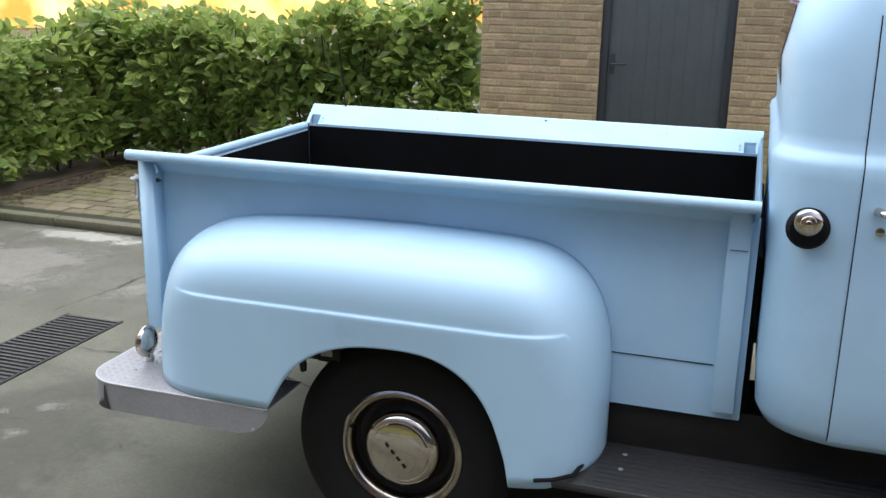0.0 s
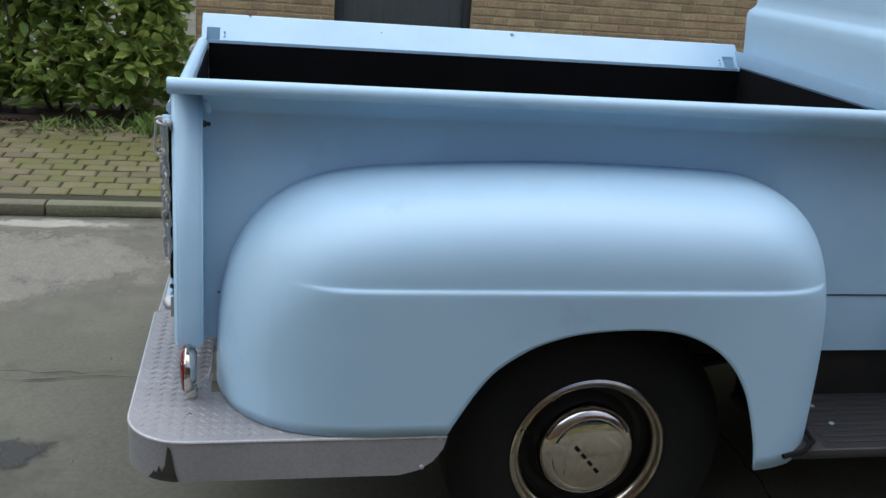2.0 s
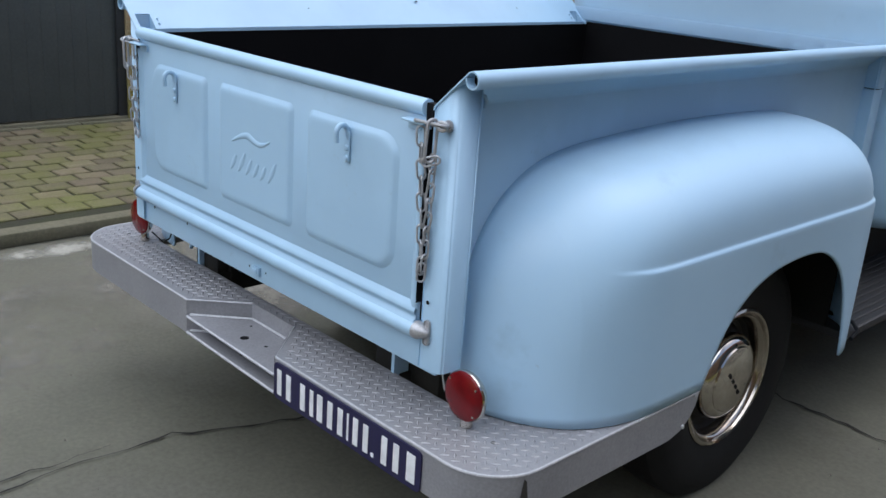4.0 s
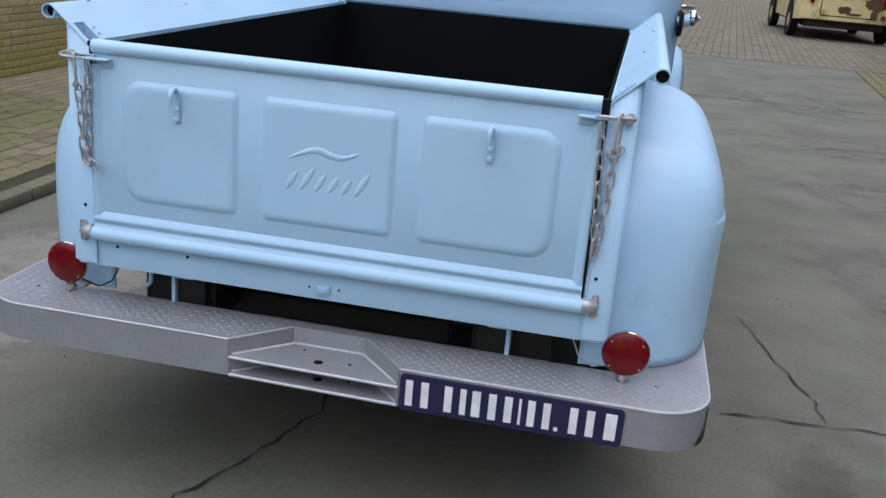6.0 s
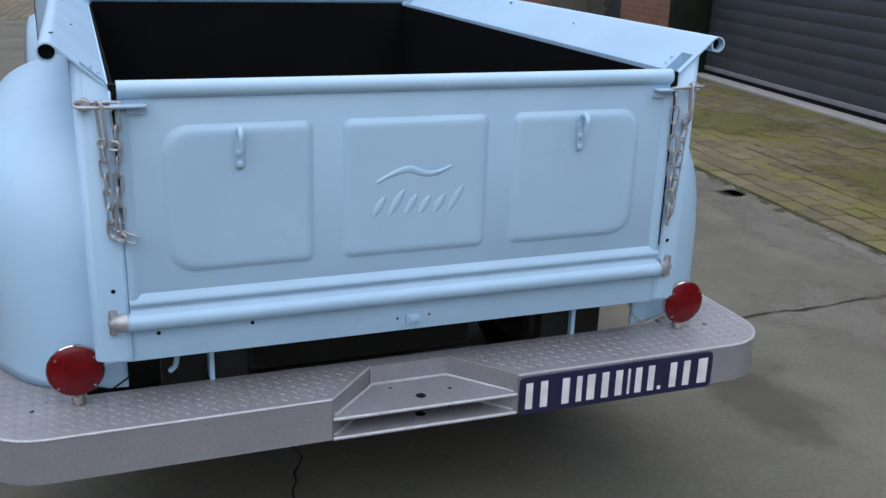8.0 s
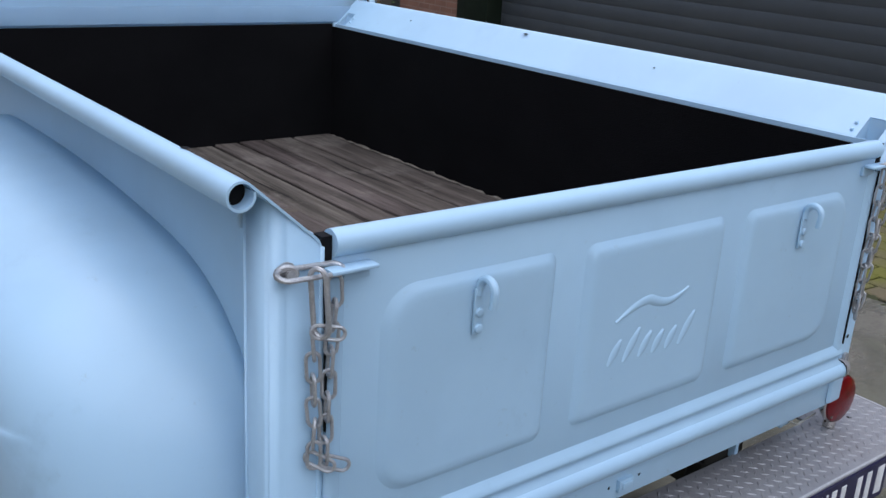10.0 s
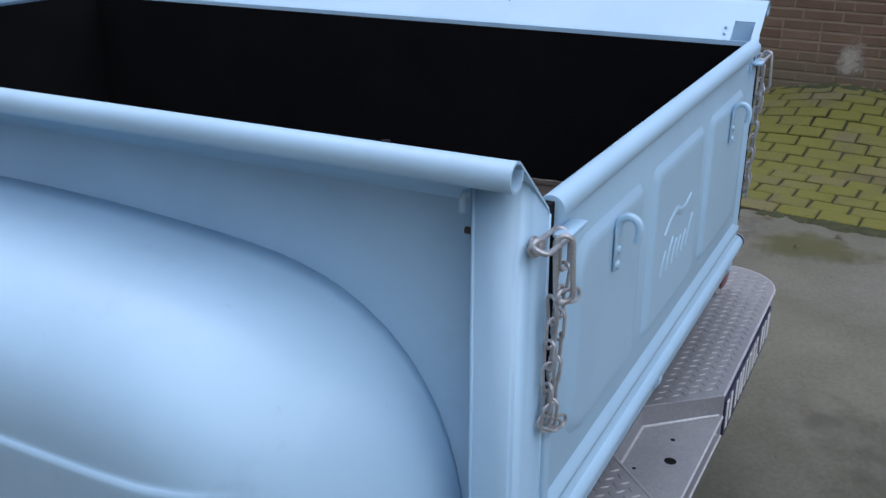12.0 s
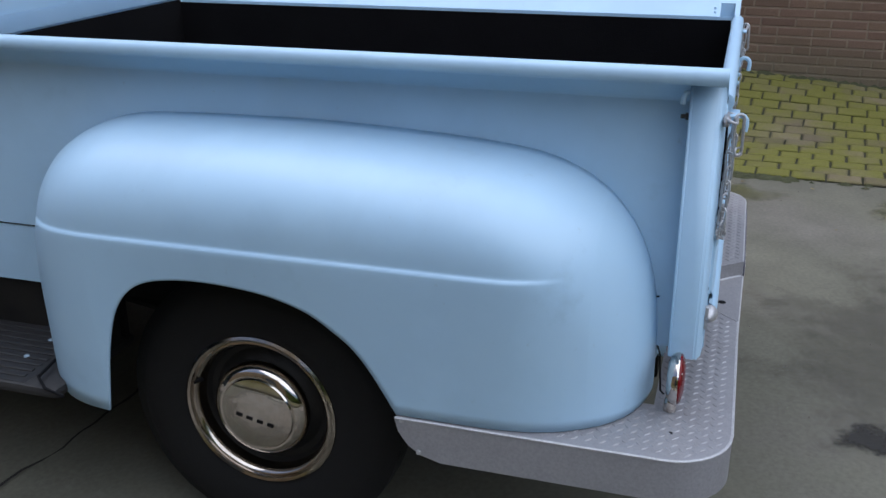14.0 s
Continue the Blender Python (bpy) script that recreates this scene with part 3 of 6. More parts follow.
def brick_texture(name, col, col2, mortar, w, h, turn=0.0):
    m = bpy.data.materials.new(name)
    m.use_nodes = True
    t = m.node_tree
    pos = t.nodes.new("ShaderNodeNewGeometry")
    mp = t.nodes.new("ShaderNodeMapping")
    mp.inputs["Rotation"].default_value = (0, 0, turn or 0)
    br = t.nodes.new("ShaderNodeTexBrick")
    br.inputs["Color1"].default_value, br.inputs["Color2"].default_value, br.inputs["Mortar"].default_value = (*col, 1), (*col2, 1), (*mortar, 1)
    br.inputs["Scale"].default_value, br.inputs["Brick Width"].default_value, br.inputs["Row Height"].default_value = 1.0, w, h
    br.inputs["Mortar Size"].default_value = 0.008
    t.links.new(pos.outputs["Position"], mp.inputs[0])
    t.links.new(mp.outputs[0], br.inputs[0])
    if turn is None:
        # an upright wall along y: courses by height
        sep, com = t.nodes.new("ShaderNodeSeparateXYZ"), t.nodes.new("ShaderNodeCombineXYZ")
        t.links.new(pos.outputs["Position"], sep.inputs[0])
        t.links.new(sep.outputs[1], com.inputs[0])
        t.links.new(sep.outputs[2], com.inputs[1])
        t.links.new(com.outputs[0], br.inputs[0])
    nz = node(t, "ShaderNodeTexNoise", Scale=2.0, Detail=6.0)
    t.links.new(pos.outputs["Position"], nz.inputs["Vector"])
    mx = t.nodes.new("ShaderNodeMix")
    mx.data_type, mx.blend_type = "RGBA", "OVERLAY"
    mx.inputs["Factor"].default_value = 0.6
    t.links.new(br.outputs[0], mx.inputs["A"])
    t.links.new(nz.outputs[0], mx.inputs["B"])
    b = t.nodes["Principled BSDF"]
    t.links.new(mx.outputs["Result"], b.inputs["Base Color"])
    b.inputs["Roughness"].default_value = 0.88
    bp = node(t, "ShaderNodeBump", Strength=0.6, Distance=0.006)
    bp.invert = True
    t.links.new(br.outputs["Fac"], bp.inputs["Height"])
    t.links.new(bp.outputs[0], b.inputs["Normal"])
    return m


FARPAVE = brick_texture("far_pavers", (0.165, 0.142, 0.092), (0.115, 0.10, 0.062), (0.04, 0.04, 0.022), 0.24, 0.135, radians(94.5))
FARPAVE_L = brick_texture("far_pavers_tan", (0.24, 0.2, 0.12), (0.18, 0.15, 0.09), (0.08, 0.075, 0.04), 0.24, 0.105, radians(90))
yard = tagged(part("pavement", boxed(KERB_X, 9.0, 13.72, 60.0, 0.0, 0.005), FARPAVE, smooth=0),
              "brick-paved yard beyond the concrete driveway", "pavement", kind="structure")
tagged(part("pavement", boxed(WALL_X - 1.6, KERB_X - 0.10, 4.3, 17.5, 0.0, PAVE_Z - 0.002), FARPAVE_L, smooth=0),
       "raised tan paver pavement along the brick wall", "pavement", kind="structure")

moss = thing("moss", "dark green moss clumps along the paver edge", "moss", kind="stuff", at=RIGHT)
rm = random.Random(31)
bm = bmesh.new()
for k in range(420):
    y = rm.uniform(-4.5, 9.0) if k % 3 else rm.gauss(-0.15, 0.12)
    x, rad = rm.gauss(-0.015, 0.02), rm.uniform(0.008, 0.026)
    n = 7
    top = bm.verts.new((x, y, 0.006 + rad * 0.45))
    ring = [bm.verts.new((x + rad * rm.uniform(0.7, 1.3) * math.cos(a), y + 1.7 * rad * rm.uniform(0.7, 1.3) * math.sin(a), 0.001)) for a in [math.tau * q / n for q in range(n)]]
    for q in range(n):
        bm.faces.new((ring[q], ring[(q + 1) % n], top))
for k in range(170):
    y = rm.uniform(-2.6, 1.2)
    x = 2.06 - 0.02 * y + rm.gauss(0, 0.02)
    rad = rm.uniform(0.012, 0.04)
    z = bank(x, y) + 0.008
    top = bm.verts.new((x, y, z + rad * 0.7))
    ring = [bm.verts.new((x + rad * math.cos(a), y + 2.2 * rad * rm.uniform(0.7, 1.3) * math.sin(a), z - 0.006)) for a in [math.tau * q / 7 for q in range(7)]]
    for q in range(7):
        bm.faces.new((ring[q], ring[(q + 1) % 7], top))
part("clumps", bm, MOSS, moss)

# grit on the concrete
rq = random.Random(41)
verts, faces = [], []
for k in range(260):
    x, y = rq.uniform(-2.2, 2.7), rq.uniform(-2.4, 3.0)
    if abs(x) < 0.95 and y > -0.1:
        continue
    q, n = rq.uniform(0.0015, 0.005), len(verts)
    for dx, dy in ((1, 0.2), (0.1, 0.9), (-0.9, 0.3), (-0.3, -1.0)):
        verts.append((x + dx * q * rq.uniform(0.7, 1.3), y + dy * q * rq.uniform(0.7, 1.3), 0.008))
    verts.append((x, y, 0.012 + q))
    faces += [[n + i for i in f] for f in ((0, 1, 4), (1, 2, 4), (2, 3, 4), (3, 0, 4))]
me = bpy.data.meshes.new("grit")
me.from_pydata(verts, [], faces)
me.materials.append(LIME_GRIT)
tagged(new("grit", me), "loose grit scattered on the concrete", "grit", kind="stuff")

# dead leaves blown against the paver edge
rl = random.Random(15)
for x, y in ((1.986, -0.526), (2.62, -0.45), (2.70, -0.72), (2.66, -0.10), (2.77, 0.22), (2.55, -1.05), (2.76, -0.95), (2.45, 0.05), (2.80, 0.75)):
    a = rl.uniform(0, 360)
    size = rl.uniform(0.022, 0.04)
    bm = bmesh.new()
    top, low = [], []
    for k in range(9):
        f = k / 8
        w = 0.38 * math.sin(math.pi * f) ** 0.8 + 0.01
        for row, v in ((top, 1), (low, -1)):
            row.append(bm.verts.new(((f - 0.5) * size, v * w * size, 0.012 + 0.25 * size * w * w + 0.08 * size * math.sin(f * 5))))
    for k in range(8):
        bm.faces.new((low[k], low[k + 1], top[k + 1], top[k]))
    bmesh.ops.solidify(bm, geom=list(bm.faces), thickness=0.0012)
    bmesh.ops.recalc_face_normals(bm, faces=bm.faces)
    ob = part("fallen_leaf", bm, DEADLEAF)
    ob.matrix_world = pose(x, y, 0, 0, 0, a)
    tagged(ob, "small curled brown dead leaf on the concrete", "leaf", "fallen leaves")

# ---------------------------------------------------------------- wall, door and hedge side
WALL_TOP = 3.2


def wall_piece(name, x0, x1, y0, y1, z0, z1, material, label, at=None):
    ob = part(name, boxed(x0, x1, y0, y1, z0, z1), material, smooth=0)
    if at is not None:
        ob.matrix_world = at
    return tagged(ob, label, "wall", kind="structure")


DOOR0, DOOR1, DOOR_H = 0.74, 1.76, 2.12
wall_w = wall_piece("wall_west", WALL_X - 0.3, WALL_X, -0.24, DOOR0, 0, WALL_TOP, MORTAR_L, "tan-brown brick wall with pale mortar, mossy at its foot")
wall_piece("wall_west", WALL_X - 0.3, WALL_X, DOOR1, 7.4, 0, WALL_TOP, MORTAR_L, "tan-brown brick wall running on past the grey door")
wall_piece("wall_west", WALL_X - 0.3, WALL_X, DOOR0, DOOR1, DOOR_H, WALL_TOP, MORTAR_L, "tan-brown brick wall over the grey door")
wall_piece("wall_west", WALL_X - 0.3, WALL_X + 0.01, 18.0, 40.0, 0, WALL_TOP, OLDWOOD, "weathered board fence beyond the wall")

door = thing("door_1", "closed slate-grey boarded steel door in the brick wall", "door", kind="structure")
bm = bmesh.new()
for k in range(9):
    box(bm, WALL_X - 0.075, WALL_X - 0.045, DOOR0 + 0.059 + k * 0.1005, DOOR0 + 0.059 + (k + 1) * 0.1005 - 0.0008, 0.10, DOOR_H - 0.06, bevel=0.0012)
part("door_leaf", bm, DOORGREY, door)
fr = part("door_frame", box(box(boxed(WALL_X - 0.12, WALL_X - 0.02, DOOR0, DOOR0 + 0.06, 0.07, DOOR_H, bevel=0.004),
                                WALL_X - 0.12, WALL_X - 0.02, DOOR1 - 0.06, DOOR1, 0.07, DOOR_H, bevel=0.004),
                            WALL_X - 0.12, WALL_X - 0.021, DOOR0 + 0.06, DOOR1 - 0.06, DOOR_H - 0.06, DOOR_H), DOORFRAME, door)
part("threshold", boxed(WALL_X - 0.14, WALL_X - 0.015, DOOR0, DOOR1, 0.0, 0.085, bevel=0.004), KERB, door)
# unseen sheet keeps light from showing between the boards
part("light_block", boxed(WALL_X - 0.10, WALL_X - 0.08, DOOR0 + 0.03, DOOR1 - 0.03, 0.09, DOOR_H - 0.03), DOORFRAME, door, "dark sheet added to block light between the boards")
bm = bmesh.new()
tube(bm, [(WALL_X - 0.05, DOOR0 + 0.10, 1.20), (WALL_X + 0.015, DOOR0 + 0.10, 1.20), (WALL_X + 0.015, DOOR0 + 0.22, 1.205)], 0.009)
box(bm, WALL_X - 0.045, WALL_X - 0.038, DOOR0 + 0.08, DOOR0 + 0.12, 1.12, 1.28)
part("door_handle", bm, DOORFRAME, door, "dark lever handle")

# light tile strip at the foot of the wall
strip = thing("baseboard", "mossy stone edging at the foot of the wall", "trim", kind="structure")
tile_mesh = finish("edging_stone", boxed(-0.0, 0.05, 0.006, 0.394, PAVE_Z - 0.02, PAVE_Z + 0.012, bevel=0.005), KERB)
for k in range(11):
    ob = new("edging_stone", tile_mesh)
    ob.parent = strip
    ob.location = (WALL_X, -0.2 + k * 0.4, 0)

# brown far door and post of the long wall
wall_piece("wall_west", WALL_X - 0.3, WALL_X, 7.4, 15.75, 0, WALL_TOP, brick_texture("far_tan_brick", (0.31, 0.20, 0.12), (0.25, 0.16, 0.095), (0.34, 0.25, 0.16), 0.222, 0.0612, None),
           "tan-brown brick wall running along the driveway")
fdoor = thing("door_2", "grey door far along the brick wall", "door", kind="structure")
part("door_leaf", boxed(WALL_X - 0.1, WALL_X + 0.012, 15.75, 16.6, 0.05, 2.1, bevel=0.01), DOORGREY, fdoor)
part("door_post", boxed(WALL_X - 0.1, WALL_X + 0.05, 16.6, 18.0, 0.0, 2.4, bevel=0.01), OLDWOOD, fdoor, "yellowed wooden post and boards")

# hedge: two limbs that meet in the corner
def hedge_height(u):
    return 1.50 - 0.062 * max(0.0, u) + 0.09 * math.sin(u * 2.3) + 0.07 * math.sin(u * 5.1 + 1) + 0.04 * math.sin(u * 11.3)


hedge = thing("hedge", "dense glossy green laurel hedge behind the pavement", "hedge")
rnd = random.Random(5)
LEAFV = [(0, 0, 0), (0.25, 0.30, 0.05), (0.62, 0.30, 0.03), (1.0, 0, -0.10), (0.62, -0.30, 0.03), (0.25, -0.30, 0.05), (0.5, 0, -0.04)]
LEAFF = [(0, 6, 1), (1, 6, 2), (2, 6, 3), (3, 6, 4), (4, 6, 5), (5, 6, 0)]


def leaf_pose(p, out, rnd, size):
    d = (out * rnd.uniform(0.1, 1.0) + Vector((rnd.gauss(0, 0.6), rnd.gauss(0, 0.6), rnd.gauss(0.15, 0.55)))).normalized()
    q = d.to_track_quat("X", "Z") @ Euler((rnd.gauss(0, 0.7), 0, 0)).to_quaternion()
    return Matrix.LocRotScale(p, q, Vector((size, size * rnd.uniform(0.75, 1.0), size)))


spots = []
for k in range(15500):
    limb = rnd.random() < 0.62
    u = rnd.uniform(0, 3.9) if limb else rnd.uniform(0, 3.4)
    top = hedge_height(u if limb else 3.9 + u * 0.6)
    depth = abs(rnd.gauss(0, 0.16))
    z = 0.16 + (top - 0.16) * rnd.random() ** 0.85
    bulge = 0.10 * math.sin(z * 3.1 + u * 1.7) + 0.06 * math.sin(u * 4.3) - 0.13 * max(0, 0.5 - z)
    bulge += 0.07 * math.sin(u * 9.7 + z * 4.0) * math.sin(z * 8.3 + u * 2.1)
    # thin spots between the shoots, more of them near the top
    if math.sin(u * 6.1 + 2.0 * z) * math.sin(z * 7.3 - u * 3.3) > 0.62 - 0.45 * max(0.0, z - top + 0.5) and rnd.random() < 0.85:
        continue
    if rnd.random() < 0.12:
        z, depth = top + rnd.uniform(-0.06, 0.14), rnd.uniform(0, 0.55)
    if limb:
        p, out = Vector((-4.38 + bulge - depth, -0.36 - u, z)), Vector((1, 0, 0.25))
    else:
        p, out = Vector((-4.5 + u, -3.86 + bulge - depth, z)), Vector((0, 1, 0.25))
    spots.append((depth, leaf_pose(p, out, rnd, rnd.uniform(0.09, 0.155))))
spots.sort(key=lambda s: s[0])
one = bmesh.new()
vs = [one.verts.new(v) for v in LEAFV]
for f in LEAFF:
    one.faces.new([vs[i] for i in f])
one = finish("leaf", one, LEAF[0], 0)
for _, m in spots[:260]:
    ob = new("leaf", one)
    ob.parent = hedge
    ob.matrix_basis = m
verts, faces = [], []
for _, m in spots[260:]:
    k = len(verts)
    verts += [m @ Vector(v) for v in LEAFV]
    faces += [[i + k for i in f] for f in LEAFF]
me = bpy.data.meshes.new("foliage")
me.from_pydata(verts, [], faces)
me.materials.append(LEAF[1])
ob = new("foliage", me)
ob.parent = hedge
tagged(ob, "dense mass of glossy laurel leaves", kind="stuff")
for k in range(45):
    limb = k % 3 != 0
    u = rnd.uniform(0, 3.8)
    x, y = (-4.62 + rnd.uniform(-0.15, 0.1), -0.4 - u) if limb else (-4.5 + u * 0.85, -4.1 + rnd.uniform(-0.1, 0.1))
    part("stem", tube(bmesh.new(), [(x, y, 0.0), (x + rnd.gauss(0, 0.06), y + rnd.gauss(0, 0.06), 0.5), (x + rnd.gauss(0, 0.14), y + rnd.gauss(0, 0.14), 1.35)], [0.016, 0.011, 0.005], 5), TWIG, hedge)
bm = bmesh.new()
for k in range(2600):
    limb = rnd.random() < 0.62
    u = rnd.uniform(0, 3.9)
    z = rnd.uniform(0.1, 1.35)
    x, y = (-4.78 + rnd.uniform(-0.25, 0.12), -0.36 - u) if limb else (-4.6 + u * 0.88, -4.25 + rnd.uniform(-0.25, 0.12))
    m = leaf_pose(Vector((x, y, z)), Vector((1, 0.4, 0)), rnd, rnd.uniform(0.14, 0.24))
    vs = [bm.verts.new(m @ Vector(v)) for v in LEAFV]
    for f in LEAFF:
        bm.faces.new([vs[i] for i in f])
tagged(part("inner_foliage", bm, LEAF[1], hedge, "shaded inner leaves", smooth=0), kind="stuff")

bed = tagged(part("ground", boxed(WALL_X - 1.9, WALL_X + 0.02, -6.0, -0.26, 0.0, PAVE_Z + 0.02), SOIL, smooth=0), "dark soil strip under the hedge", "soil", kind="structure")
tagged(part("ground", boxed(WALL_X + 0.02, KERB_X - 0.1, -6.0, -3.75, 0.0, PAVE_Z + 0.016), SOIL, smooth=0), "dark soil strip under the hedge", "soil", kind="structure")

for x, y, rx, ry in ((WALL_X + 0.10, -1.0, 0.20, 0.55), (WALL_X + 0.12, -2.0, 0.26, 0.75), (WALL_X + 0.16, -3.1, 0.30, 0.60), (-3.3, -3.62, 0.9, 0.26)):
    film = stain(x, y, rx, ry, SMEAR)
    film.parent = pavement_l
    film.location.z = PAVE_Z + 0.0075 + LAYER[0] * 0.5
litter = thing("leaf_litter", "brown dead leaves and soil crumbs at the hedge foot", "leaf litter", kind="stuff")
rw = random.Random(23)
verts, faces = [], []
for k in range(420):
    x, y = (WALL_X + abs(rw.gauss(0.05, 0.17)), rw.uniform(-3.7, -0.3)) if k % 3 else (rw.uniform(WALL_X + 0.1, KERB_X - 0.2), -3.72 + abs(rw.gauss(0, 0.16)))
    a, q, n = rw.uniform(0, 6.28), rw.uniform(0.012, 0.036), len(verts)
    ca, sa, z = math.cos(a), math.sin(a), PAVE_Z + 0.011
    for u, v, w in ((-1, 0, 0.1), (-0.2, 0.42, 0.3), (1, 0, 0.15), (-0.2, -0.42, 0.25), (0.1, 0, 0.0)):
        verts.append((x + q * (u * ca - v * sa), y + q * (u * sa + v * ca), z + q * w))
    faces += [[n + i for i in f] for f in ((0, 4, 1), (1, 4, 2), (2, 4, 3), (3, 4, 0))]
me = bpy.data.meshes.new("leaves")
me.from_pydata(verts, [], faces)
me.materials.append(LITTER)
leaves = new("leaves", me)
leaves.parent = litter

# emissive plane stands in for sunlit distance beyond the hedge
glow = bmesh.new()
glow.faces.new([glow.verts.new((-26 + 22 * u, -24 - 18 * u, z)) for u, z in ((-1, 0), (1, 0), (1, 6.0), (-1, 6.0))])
tagged(part("backdrop", glow, GLOW, smooth=0), "glowing plane painted as golden sunlit distance behind the hedge", "backdrop", kind="structure")

tuft = thing("grass_tuft", "tuft of green grass at the wall corner", "grass", kind="stuff")
bm = bmesh.new()
for k in range(1100):
    far = rnd.random() < 0.82
    x = WALL_X + abs(rnd.gauss(0.16, 0.14)) + 0.02
    y = rnd.uniform(-0.6, 0.24) if far else rnd.uniform(-1.3, -0.4)
    h = rnd.uniform(0.05, 0.15) * (0.55 if y > 0.05 else 1.0) if far else rnd.uniform(0.03, 0.09)
    a = rnd.uniform(0, 6.28)
    dx, dy = math.cos(a) * 0.006, math.sin(a) * 0.006
    lx, ly = rnd.gauss(0, 0.05), rnd.gauss(0, 0.05)
    q = [bm.verts.new(v) for v in ((x - dx, y - dy, PAVE_Z), (x + dx, y + dy, PAVE_Z), (x + lx * 0.5 + dx * 0.7, y + ly * 0.5 + dy * 0.7, PAVE_Z + h * 0.7), (x + lx, y + ly, PAVE_Z + h))]
    bm.faces.new((q[0], q[1], q[2]))
    bm.faces.new((q[0], q[2], q[3]))
part("blades", bm, GRASS, tuft, smooth=0)

tool = thing("garden_tool", "small white and black hand tool leaning on the wall", "tool", at=pose(WALL_X + 0.17, 0.1, PAVE_Z, 0, 0, 0))
part("blade", boxed(-0.012, 0.012, -0.035, 0.035, 0.0, 0.15, bevel=0.01, m=pose(0, 0, 0.01, -18, -22, 0)), PLASTIC, tool, "white plastic board")
bm = bmesh.new()
tube(bm, [(0.0, 0.03, 0.0), (-0.04, 0.0, 0.14), (-0.09, 0.03, 0.27)], 0.011, 6)
tube(bm, [(-0.09, 0.01, 0.27), (-0.10, 0.05, 0.275)], 0.017, 8)
tube(bm, [(-0.01, -0.06, 0.0), (-0.05, 0.02, 0.16)], 0.008, 6)
part("handle", bm, GAP, tool, "black handle")
part("leg", tube(bmesh.new(), [(0.02, 0.12, 0.0), (-0.05, 0.05, 0.16)], 0.009, 6), PLASTIC, tool, "grey prop")

# ---------------------------------------------------------------- garage building
G0, G1, P1, W1, W2 = 1.56, 7.15, 7.75, 9.1, 9.75
wall_e = wall_piece("wall_east", 0.0, 0.35, -9.0, G0, 0, WALL_TOP, MORTAR_R, "red-brown brick wall with a pale lime patch beside the garage", FACADE)
wall_piece("wall_east", 0.0, 0.35, G0, P1, 2.45, WALL_TOP, FARBRICK, "red brick wall over the garage door", FACADE)
bm = bmesh.new()
bm.faces.new([bm.verts.new((u * 0.20, v * 0.27, 0)) for u, v in ((-1, -1), (1, -1), (1, 1), (-1, 1))])
bloom = part("lime_bloom", bm, BLOOM, wall_e, "pale lime bloom on the bricks", smooth=0)
bloom.matrix_basis = Matrix(((0, 0, 1, -0.0135), (1, 0, 0, 0.14), (0, 1, 0, 0.37), (0, 0, 0, 1)))
FARB = brick_texture("far_red_brick", (0.255, 0.125, 0.083), (0.205, 0.10, 0.066), (0.25, 0.155, 0.115), 0.242, 0.0665, None)
wall_piece("wall_east", 0.0, 0.35, P1, W1, 0, WALL_TOP, FARB, "red brick pillar beside the garage door", FACADE)
wall_piece("wall_east", 0.0, 0.35, W2, 45.0, 0, WALL_TOP, FARB, "long red brick wall beside the yard", FACADE)
wall_piece("wall_east", 0.05, 0.35, W1, W2, 0.0, WALL_TOP, DOORFRAME, "narrow dark door recess in the red wall", FACADE)
gd = thing("garage_door", "closed dark slate sectional garage door", "garage door", kind="structure", at=FACADE)
z = 0.12
while z < 2.4:
    part("panel", boxed(0.16, 0.20, G0 + 0.05, G1, z + 0.0003, min(z + 0.125, 2.44) - 0.0003, bevel=0.002), GARAGE, gd)
    z += 0.125
part("bottom_rail", boxed(0.15, 0.20, G0 + 0.05, G1, 0.075, 0.12, bevel=0.004), ALLOY, gd, "grey aluminium bottom rail")
part("rubber_seal", boxed(0.16, 0.20, G0 + 0.05, G1, 0.035, 0.075), GAP, gd, "black rubber seal")
part("handle_recess", boxed(0.148, 0.162, G0 + 0.28, G0 + 0.50, 0.66, 0.76, bevel=0.004), GAP, gd, "black handle recess")
gf = thing("trim", "dark green posts framing the garage door", "trim", kind="structure", at=FACADE)
part("post", boxed(-0.03, 0.3, G1, P1, 0, 2.45, bevel=0.006), GREENPOST, gf)
part("post", boxed(-0.01, 0.3, G0, G0 + 0.05, 0, 2.45, bevel=0.004), GREENPOST, gf)
part("lintel", boxed(-0.03, 0.25, P1, W2, 1.28, 1.48, bevel=0.004), GREENPOST, gf, "dark green beam")
tagged(part("trim", boxed(-0.02, 0.16, G0, G1, 0.0, 0.035, bevel=0.006), SILL), "pale concrete garage sill", "sill", kind="structure").matrix_world = FACADE
tagged(part("kerb", boxed(-0.13, 0.0, P1 + 2.4, 40.0, 0.0, 0.055, bevel=0.014), KERB), "low kerb along the red wall", "kerb", kind="structure").matrix_world = FACADE


